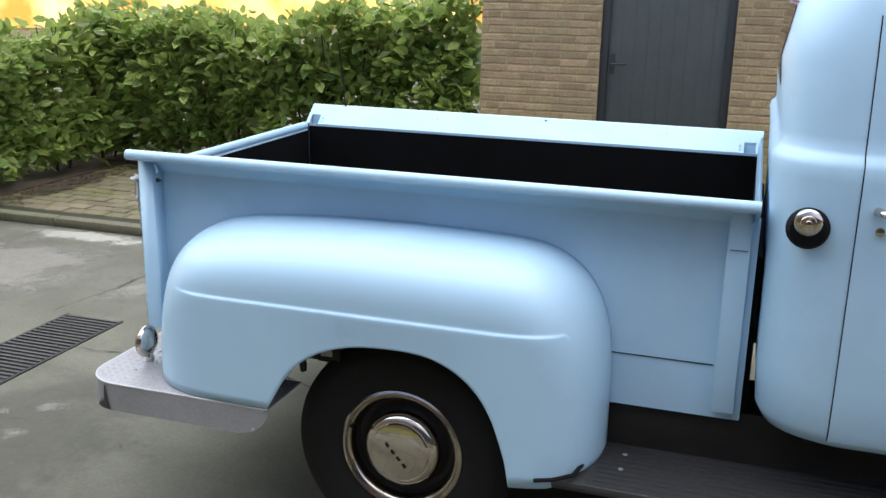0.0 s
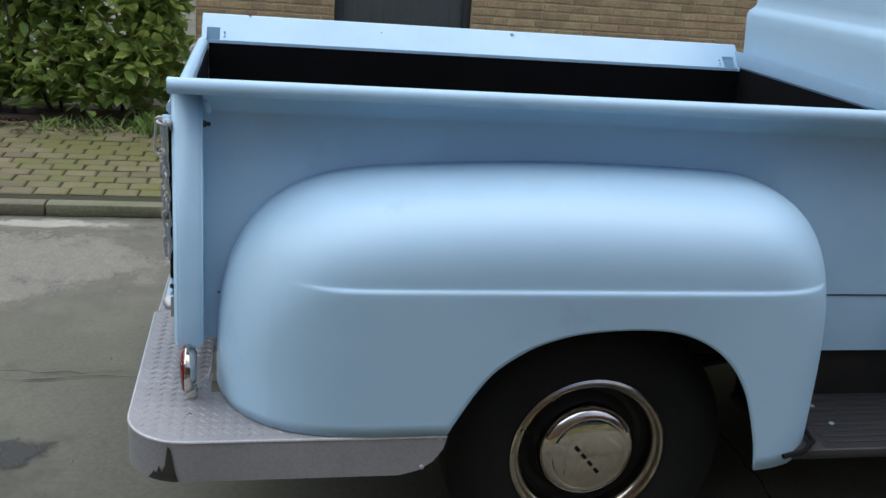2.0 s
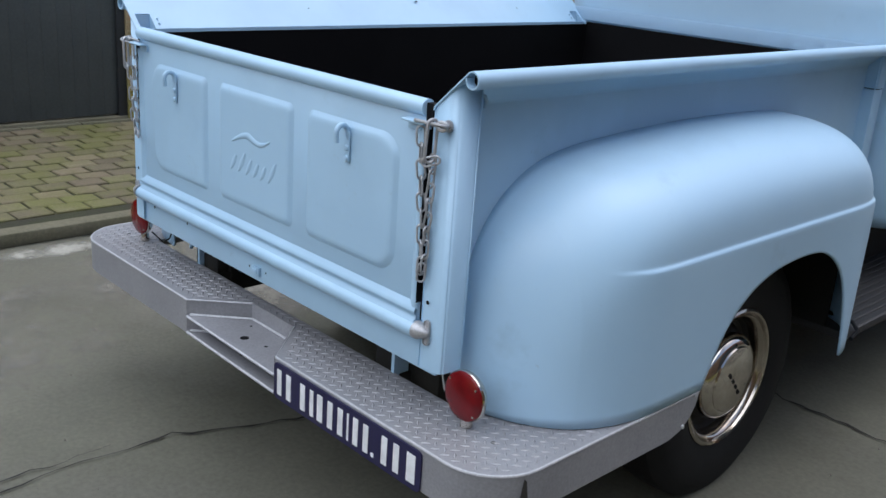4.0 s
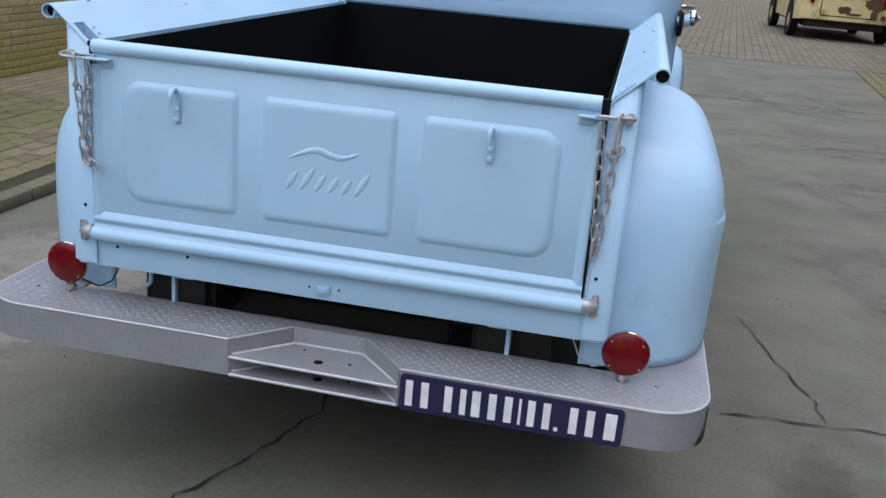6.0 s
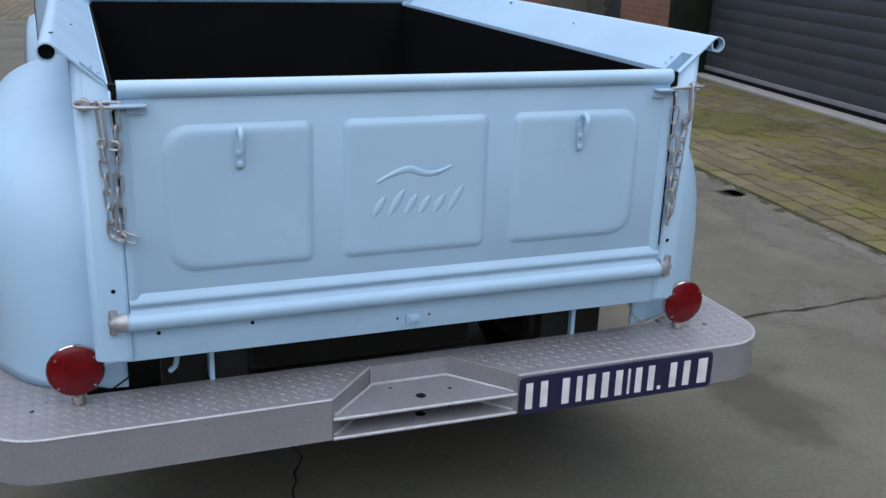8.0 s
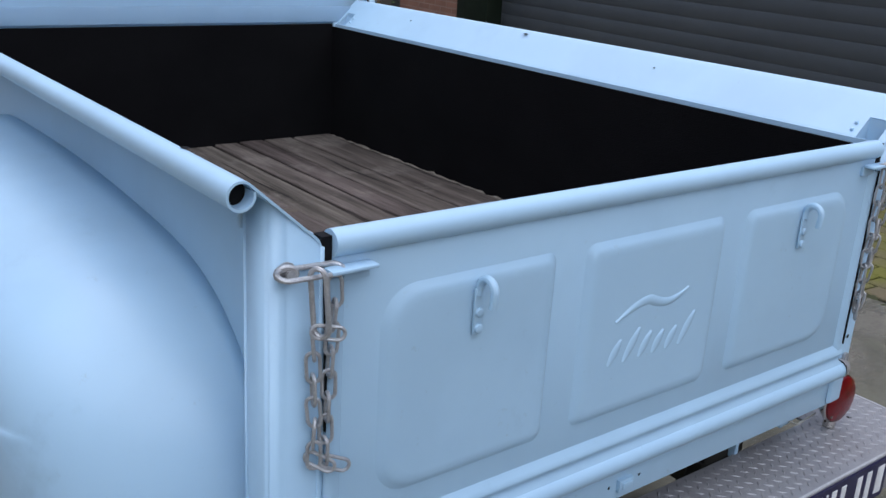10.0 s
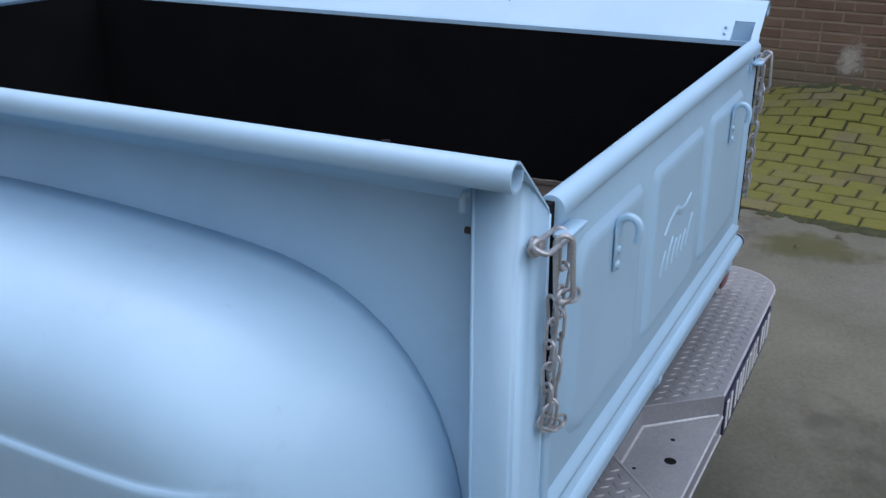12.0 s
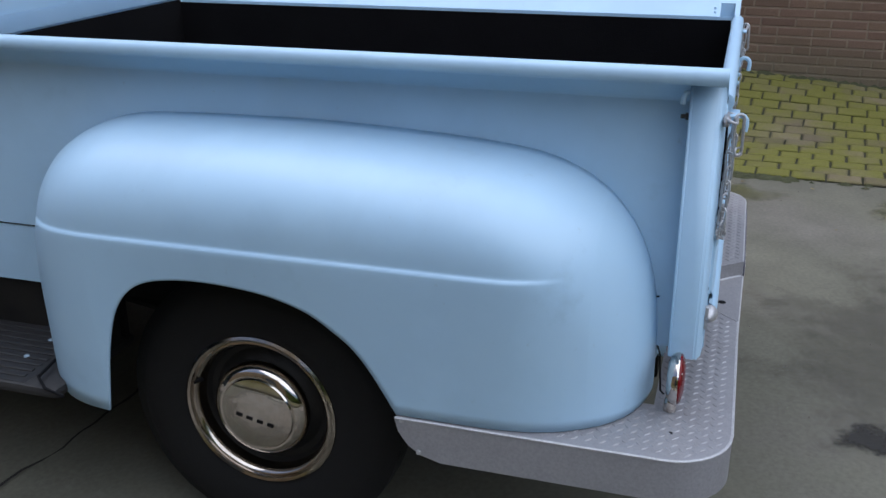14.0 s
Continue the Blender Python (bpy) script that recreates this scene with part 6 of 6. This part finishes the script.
for k, hi in enumerate((0.395, 0.425, 0.470, 0.478, 0.430, 0.412, 0.424, 0.405, 0.410, 0.402, 0.395)):
    f = 1.6 + k * 0.26
    (x0, y0), (x1, y1) = OUT[int(f)], OUT[int(f) + 1]
    u = f - int(f)
    x, y = x0 + (x1 - x0) * u, y0 + (y1 - y0) * u
    va, vb = bm.verts.new((x + 0.0032, y - 0.0026, 0.3935)), bm.verts.new((x + 0.0032, y - 0.0026, hi + rs.uniform(0, 0.006)))
    if prev:
        bm.faces.new((prev[0], va, vb, prev[1]))
    prev = (va, vb)
part("scrape", bm, OIL, bumper, "black rusty scrape", smooth=0)

# ---------------------------------------------------------------- underbody
frame_ = part("chassis", box(boxed(-0.44, -0.36, 0.10, 4.4, 0.46, 0.58, bevel=0.006), 0.36, 0.44, 0.10, 4.4, 0.46, 0.58, bevel=0.006), BLACK, truck, "black chassis rails")
part("axle", tube(bmesh.new(), [(-0.66, 1.012, 0.352), (-0.12, 1.012, 0.352), (-0.10, 1.012, 0.352), (0.10, 1.012, 0.352), (0.12, 1.012, 0.352), (0.66, 1.012, 0.352)], [0.045, 0.045, 0.12, 0.12, 0.045, 0.045], 14), BLACK, frame_)
part("axle", tube(bmesh.new(), [(-0.66, 3.92, 0.352), (0.66, 3.92, 0.352)], 0.04, 12), BLACK, frame_)
part("cross_member", boxed(-0.36, 0.36, 0.30, 0.36, 0.46, 0.56), BLACK, frame_)
# invented block keeps lit ground from showing under the bed
part("under_bed_block", boxed(-0.52, 0.26, 0.30, 0.80, 0.385, 0.64, bevel=0.03), BLACK, frame_, "black block added to darken the view under the bed")
for s in (1, -1):
    part("frame_horn", boxed(*sorted((s * 0.345, s * 0.545)), 0.135, 0.175, 0.43, 0.645, bevel=0.004), BLACK, frame_, "black end of the chassis rail")
part("hanger", tube(bmesh.new(), [(-0.512, 0.10, 0.60), (-0.512, 0.10, 0.55), (-0.516, 0.105, 0.525), (-0.528, 0.11, 0.512)], 0.006, 8), PAINT, frame_, "bent blue hanger")
part("cross_sill", box(boxed(-0.60, 0.60, 0.022, 0.07, 0.60, 0.668), -0.60, 0.60, 0.9, 0.98, 0.60, 0.668), BLACK, frame_)
part("underfloor", boxed(-0.60, 0.60, 0.07, 1.99, 0.645, 0.668), BLACK, frame_, "black underside of the bed")
for s in (1, -1):
    st = part("bumper_strap", boxed(s * 0.441 - 0.005, s * 0.441 + 0.005, 0.085, 0.13, 0.48, 0.60), PAINT, frame_, "light blue strap")
    part("strap_foot", boxed(*sorted((s * 0.441, s * 0.388)), 0.085, 0.125, 0.556, 0.562), PAINT, st)
    part("bumper_iron", boxed(s * 0.40 - 0.05, s * 0.40 + 0.05, 0.10, 0.40, 0.42, 0.485, bevel=0.005), BLACK, frame_)
    part("fender_strap", tube(bmesh.new(), [(s * 0.62, 0.60, 0.655), (s * 0.72, 0.63, 0.655), (s * 0.80, 0.674, 0.648), (s * 0.80, 0.674, 0.620), (s * 0.80, 0.674, 0.600), (s * 0.80, 0.674, 0.578)], [0.011, 0.011, 0.010, 0.007, 0.013, 0.010], 8), BLACK, frame_)
    if s > 0:
        part("fender_brace", boxed(0.775, 0.800, 0.675, 0.80, 0.626, 0.672, bevel=0.004), BLACK, frame_, "black brace inside the wheel opening")
        part("fender_tag", boxed(0.801, 0.804, 0.738, 0.776, 0.640, 0.660), PLASTIC, frame_, "pale tag inside the wheel opening")
    part("leaf_spring", tube(bmesh.new(), [(s * 0.48, 0.35, 0.565), (s * 0.48, 0.55, 0.53), (s * 0.48, 0.75, 0.48), (s * 0.48, 1.01, 0.43), (s * 0.48, 1.4, 0.45), (s * 0.48, 1.7, 0.5)], 0.024, 8), BLACK, frame_)

# ---------------------------------------------------------------- running boards
for s in (1, -1):
    rb = part("running_board", boxed(*sorted((s * 0.56, s * 0.895)), 1.50, 3.45, 0.372, 0.402, bevel=0.012), MAT, truck, "black running board with a ribbed mat")
    for k in range(9):
        x = 0.615 + k * 0.029
        part("rib", boxed(*sorted((s * x, s * (x + 0.016))), 1.62, 3.40, 0.401, 0.4055, bevel=0.0018), MAT, rb)
    part("mat", boxed(*sorted((s * 0.60, s * 0.885)), 1.60, 3.42, 0.400, 0.4025), MAT, rb, "ribbed rubber mat")
    part("skirt_panel", boxed(*sorted((s * 0.585, s * 0.60)), 1.50, 3.45, 0.40, 0.56), BLACK, rb, "black sheet placed like a splash panel")
    for x in (0.674, 0.770):
        part("screw", lathe(bmesh.new(), [(0.0, 0.008), (0.003, 0.007), (0.005, 0.0)], 12, "z", (s * x, 1.687, 0.4045)), TONGUE, rb, "bright screw head")

# ---------------------------------------------------------------- cab
CAB = [(0.565, 0.72, 2.14, 3.30), (0.572, 0.755, 2.105, 3.32), (0.59, 0.780, 2.060, 3.33), (0.63, 0.794, 2.040, 3.34), (0.75, 0.800, 2.030, 3.35), (1.10, 0.800, 2.026, 3.35), (1.24, 0.800, 2.020, 3.35), (1.31, 0.800, 2.014, 3.35),
       (1.345, 0.798, 2.010, 3.34), (1.362, 0.792, 2.013, 3.33), (1.374, 0.780, 2.024, 3.31), (1.386, 0.774, 2.030, 3.30), (1.42, 0.770, 2.028, 3.28), (1.60, 0.750, 2.012, 3.12),
       (1.74, 0.726, 2.040, 2.98), (1.82, 0.696, 2.10, 2.90), (1.88, 0.64, 2.17, 2.82), (1.92, 0.55, 2.27, 2.72), (1.945, 0.40, 2.42, 2.60)]


def cab_ring(hx, y0, y1, r, n=9):
    pts = []
    for cx, cy, a0 in ((hx - r, y1 - r, 0), (-hx + r, y1 - r, 90), (-hx + r, y0 + r, 180), (hx - r, y0 + r, 270)):
        for k in range(n + 1):
            a = radians(a0 + 90 * k / n)
            pts.append((cx + r * math.cos(a), cy + r * math.sin(a)))
    return pts


bm = bmesh.new()
rings = [[bm.verts.new((x, y, z)) for x, y in cab_ring(hx, y0, y1, min(0.175, hx * 0.5, (y1 - y0) * 0.45))] for z, hx, y0, y1 in CAB]
for a, b in zip(rings, rings[1:]):
    n = len(a)
    for k in range(n):
        bm.faces.new((a[k], a[(k + 1) % n], b[(k + 1) % n], b[k]))
bm.faces.new(rings[0][::-1])
bm.faces.new(rings[-1])
bmesh.ops.recalc_face_normals(bm, faces=bm.faces)
cab = part("cab", bm, PAINT, truck, "light blue rounded cab", smooth=60)


def on_side(z):
    return interp(z, [(a, b) for a, b, _, _ in CAB])


for s in (1, -1):
    bm = bmesh.new()
    rows = [[bm.verts.new((s * (on_side(z) + 0.004), y, z)) for y in (2.232, 2.24, 2.6, 3.02, 3.03)] for z in (0.60, 0.63, 0.75, 1.10, 1.31, 1.345, 1.362, 1.374, 1.386, 1.42, 1.5, 1.6, 1.72)]
    for a, b in zip(rows, rows[1:]):
        for k in range(4):
            bm.faces.new((a[k], a[k + 1], b[k + 1], b[k]))
    bmesh.ops.recalc_face_normals(bm, faces=bm.faces)
    d = part("door", bm, PAINT, cab, "closed light blue cab door", smooth=60)
    bm = bmesh.new()
    rows = [[bm.verts.new((s * (on_side(z) + 0.0022), y, z)) for y in (2.2290, 2.2326)] for z in (0.60, 0.63, 0.75, 1.10, 1.31, 1.345, 1.362, 1.374, 1.386, 1.42, 1.5, 1.6, 1.72)]
    for a, b in zip(rows, rows[1:]):
        bm.faces.new((a[0], a[1], b[1], b[0]))
    part("door_gap", bm, GAP, cab)
    bm = bmesh.new()
    tube(bm, [(s * 0.802, 2.275, 1.245), (s * 0.84, 2.285, 1.247), (s * 0.852, 2.30, 1.245), (s * 0.85, 2.36, 1.235), (s * 0.84, 2.40, 1.23)], [0.012, 0.010, 0.011, 0.010, 0.007], 10)
    part("door_handle", bm, CHROME, cab, "worn chrome door handle")
    part("door_lock", lathe(bmesh.new(), [(s * 0.803, 0.012), (s * 0.812, 0.011), (s * 0.815, 0.0)], 14, "x", (0, 2.285, 1.195)), CHROME, cab)
    bm = bmesh.new()
    q = [bm.verts.new((s * (on_side(z) + 0.006), y, z)) for z, y in ((1.46, 2.30), (1.46, 2.95), (1.70, 2.90), (1.70, 2.32))]
    bm.faces.new(q)
    part("side_window", bm, GLASS, cab, "dark side window glass", smooth=0)
    # black sheet right behind the glass paints the cab's unlit inside
    bm = bmesh.new()
    q = [bm.verts.new((s * (on_side(z) + 0.0054), y, z)) for z, y in ((1.46, 2.30), (1.46, 2.95), (1.70, 2.90), (1.70, 2.32))]
    bm.faces.new(q)
    part("window_dark_sheet", bm, BLACK, cab, "black sheet painted as the unlit cab inside", smooth=0)
    bm = bmesh.new()
    q = [bm.verts.new((s * (on_side(z) + 0.005), y, z)) for z, y in ((1.445, 2.285), (1.445, 2.965), (1.715, 2.91), (1.715, 2.305))]
    bm.faces.new(q)
    part("gasket", bm, DARKRED, cab, "dark red window surround", smooth=0)

# rear window
def on_back(z):
    return interp(z, [(a, c) for a, _, c, _ in CAB])


def back_pane(hw, z0, z1, r, off):
    bm = bmesh.new()
    rows = []
    for k in range(17):
        z = z0 + (z1 - z0) * k / 16
        d = max(0.0, r - min(z - z0, z1 - z))
        w = hw - (r - math.sqrt(max(0.0, r * r - d * d)))
        rows.append([bm.verts.new((x, on_back(z) - off, z)) for x in (-w, w)])
    for a, b in zip(rows, rows[1:]):
        bm.faces.new((a[0], a[1], b[1], b[0]))
    return bm


part("rear_window", back_pane(0.462, 1.525, 1.735, 0.03, 0.003), GLASS, cab, "rear window glass")
# rear glass has the same black stand-in for an unlit inside
part("window_dark_sheet", back_pane(0.462, 1.525, 1.735, 0.03, 0.0024), BLACK, cab, "black sheet painted as the unlit cab inside")
part("gasket", back_pane(0.474, 1.512, 1.748, 0.038, 0.0018), DARKRED, cab, "dark maroon window surround")

# fuel filler on the right
part("filler_rubber", lathe(bmesh.new(), [(0.795, 0.055), (0.806, 0.053), (0.815, 0.044), (0.817, 0.0)], 28, "x", (0, 2.116, 1.186)), GAP, cab, "black rubber grommet")
neck = part("filler_neck", tube(bmesh.new(), [(0.795, 2.116, 1.190), (0.825, 2.112, 1.200), (0.848, 2.110, 1.212)], 0.024, 20), PAINT, cab, "light blue filler neck")
part("filler_cap", lathe(bmesh.new(), [(0.840, 0.028), (0.844, 0.0335), (0.858, 0.034), (0.863, 0.029), (0.866, 0.020), (0.871, 0.018), (0.874, 0.009), (0.880, 0.008), (0.882, 0.0)], 28, "x", (0, 2.112, 1.214)), CHROME, neck, "chrome fuel filler cap")

# plain front end
bm = bmesh.new()
rows = []
for y, hw, zt in ((3.30, 0.62, 1.30), (3.6, 0.56, 1.29), (4.1, 0.46, 1.25), (4.4, 0.40, 1.18), (4.5, 0.34, 1.05)):
    rows.append([bm.verts.new((hw * math.copysign(abs(math.cos(math.pi * k / 14)) ** 0.5, math.cos(math.pi * k / 14)), y, 0.62 + (zt - 0.62) * abs(math.sin(math.pi * k / 14)) ** 0.55)) for k in range(15)])
for a, b in zip(rows, rows[1:]):
    for k in range(14):
        bm.faces.new((a[k], a[k + 1], b[k + 1], b[k]))
bm.faces.new(rows[-1])
bmesh.ops.recalc_face_normals(bm, faces=bm.faces)
part("hood", bm, PAINT, truck)
for s in (1, -1):
    bm = bmesh.new()
    rows = []
    for k in range(25):
        a = radians(-25 + k * 205 / 24)
        y, z = 3.92 - 0.62 * math.cos(a), 0.42 + 0.58 * math.sin(a)
        rows.append([bm.verts.new((s * x, 3.92 + (y - 3.92) * f, 0.42 + (z - 0.42) * f)) for x, f in ((0.45, 1.0), (0.65, 1.0), (0.80, 0.97), (0.90, 0.86), (0.925, 0.74))])
    for a, b in zip(rows, rows[1:]):
        for k in range(4):
            bm.faces.new((a[k], a[k + 1], b[k + 1], b[k]))
    bmesh.ops.recalc_face_normals(bm, faces=bm.faces)
    ff = part("front_fender", bm, PAINT, truck, smooth=60)
    ff.modifiers.new("thickness", "SOLIDIFY").thickness = 0.006


# ---------------------------------------------------------------- pavers and bricks
def paver_cells(x0, x1, y0, y1, z, l, w, seed, near, rise=lambda x, y: 0.0):
    """Running bond with the long side along y."""
    r = random.Random(seed)
    cells = []
    nx = int((x1 - x0) / w)
    for i in range(nx):
        y = y0 - (0.5 if i % 2 else 0.0) * l + r.uniform(-0.02, 0.02)
        while y < y1:
            x = x0 + (i + 0.5) * w
            h = rise(x, y + l / 2)
            tilt = math.degrees(math.atan((rise(x + 0.04, y + l / 2) - h) / 0.04))
            lean = math.degrees(math.atan((rise(x, y + l / 2 + 0.1) - h) / 0.1))
            m = pose(x + r.uniform(-0.002, 0.002), y + l / 2, z + h + r.uniform(-0.003, 0.003), lean + r.gauss(0, 0.35), -tilt + r.gauss(0, 0.6), 0) @ pose(0, 0, 0, 0, 0, 90 + r.gauss(0, 1.0))
            cells.append((m, (round(l - 0.011 - r.choice((0, 0.004)), 4), round(w - 0.012 - r.choice((0, 0, 0.003)), 4), 0.011)))
            y += l
    cells.sort(key=lambda c: (c[0].translation - Vector(near)).length)
    return cells


quad_prisms("pavers", paver_cells(WALL_X + 0.05, KERB_X - 0.10, -3.8, 4.3, PAVE_Z - 0.008, 0.182, 0.132, 1, (-2.6, -0.8, 0)),
            None, pavement_l, "tan concrete pavers in running bond", 300, "paver", PAVE_L, "pavers")
cells = paver_cells(0.0, 2.48, -6.5, 13.6, 0.004, 0.186, 0.138, 2, (0.6, -0.6, 0), bank)
quad_prisms("pavers", cells, None, pavement_r, "mossy pavers in running bond", 300, "paver", PAVE_R, "pavers")


def brick_cells(u0, u1, z0, z1, module, course, face, seed, near, hole=None):
    """Wild bond of stretchers and a few headers. face(u, z) gives the pose of a brick's back."""
    r = random.Random(seed)
    cells = []
    z, row = z0, 0
    while z + course <= z1 + 0.001:
        u = u0 - module * (0.5 if row % 2 else 0.0) - r.choice((0, 0, module / 4))
        while u < u1:
            l = module if r.random() > 0.14 else module / 2
            a, b = max(u, u0), min(u + l, u1)
            if hole and hole(z + course / 2):
                h0, h1 = hole(z + course / 2)
                if a < h1 and b > h0:
                    if a < h0 and h0 - a > 0.03:
                        b = h0
                    elif b > h1 and b - h1 > 0.03:
                        a = h1
                    else:
                        b = a
            if b - a > 0.03:
                m = face((a + b) / 2, z + course / 2) @ pose(0, 0, r.uniform(-0.001, 0.0015), r.gauss(0, 0.5), r.gauss(0, 0.3), r.gauss(0, 0.3))
                cells.append((m, (round((b - a - 0.014) / 0.01) * 0.01, round(course - 0.0135, 4), 0.0045)))
            u += l
        z += course
        row += 1
    cells.sort(key=lambda c: (c[0].translation - Vector(near)).length)
    return cells


# x axis of a piece runs along the wall, its height points out of the wall
west = Matrix(((0, 0, 1, WALL_X), (1, 0, 0, 0), (0, 1, 0, 0), (0, 0, 0, 1)))
quad_prisms("bricks", brick_cells(-0.24, 7.4, 0.0, 2.7, 0.222, 0.0612, lambda u, z: west @ Matrix.Translation((u, z, 0)), 7, (WALL_X, 0.9, 1.0),
                                  lambda z: (DOOR0, DOOR1) if z < DOOR_H else None), None, wall_w, "tan-brown bricks", 300, "brick", BRICK_L, "bricks")
east = FACADE @ Matrix(((0, 0, -1, 0), (-1, 0, 0, 0), (0, 1, 0, 0), (0, 0, 0, 1)))
cells = [(wall_e.matrix_world.inverted() @ m, k) for m, k in brick_cells(-G0, 4.5, 0.0, 2.3, 0.242, 0.0665, lambda u, z: east @ Matrix.Translation((u, z, 0)), 8, (4.8, -0.6, 0.5))]
quad_prisms("bricks", cells, None, wall_e, "red-brown bricks", 300, "brick", BRICK_R, "bricks")
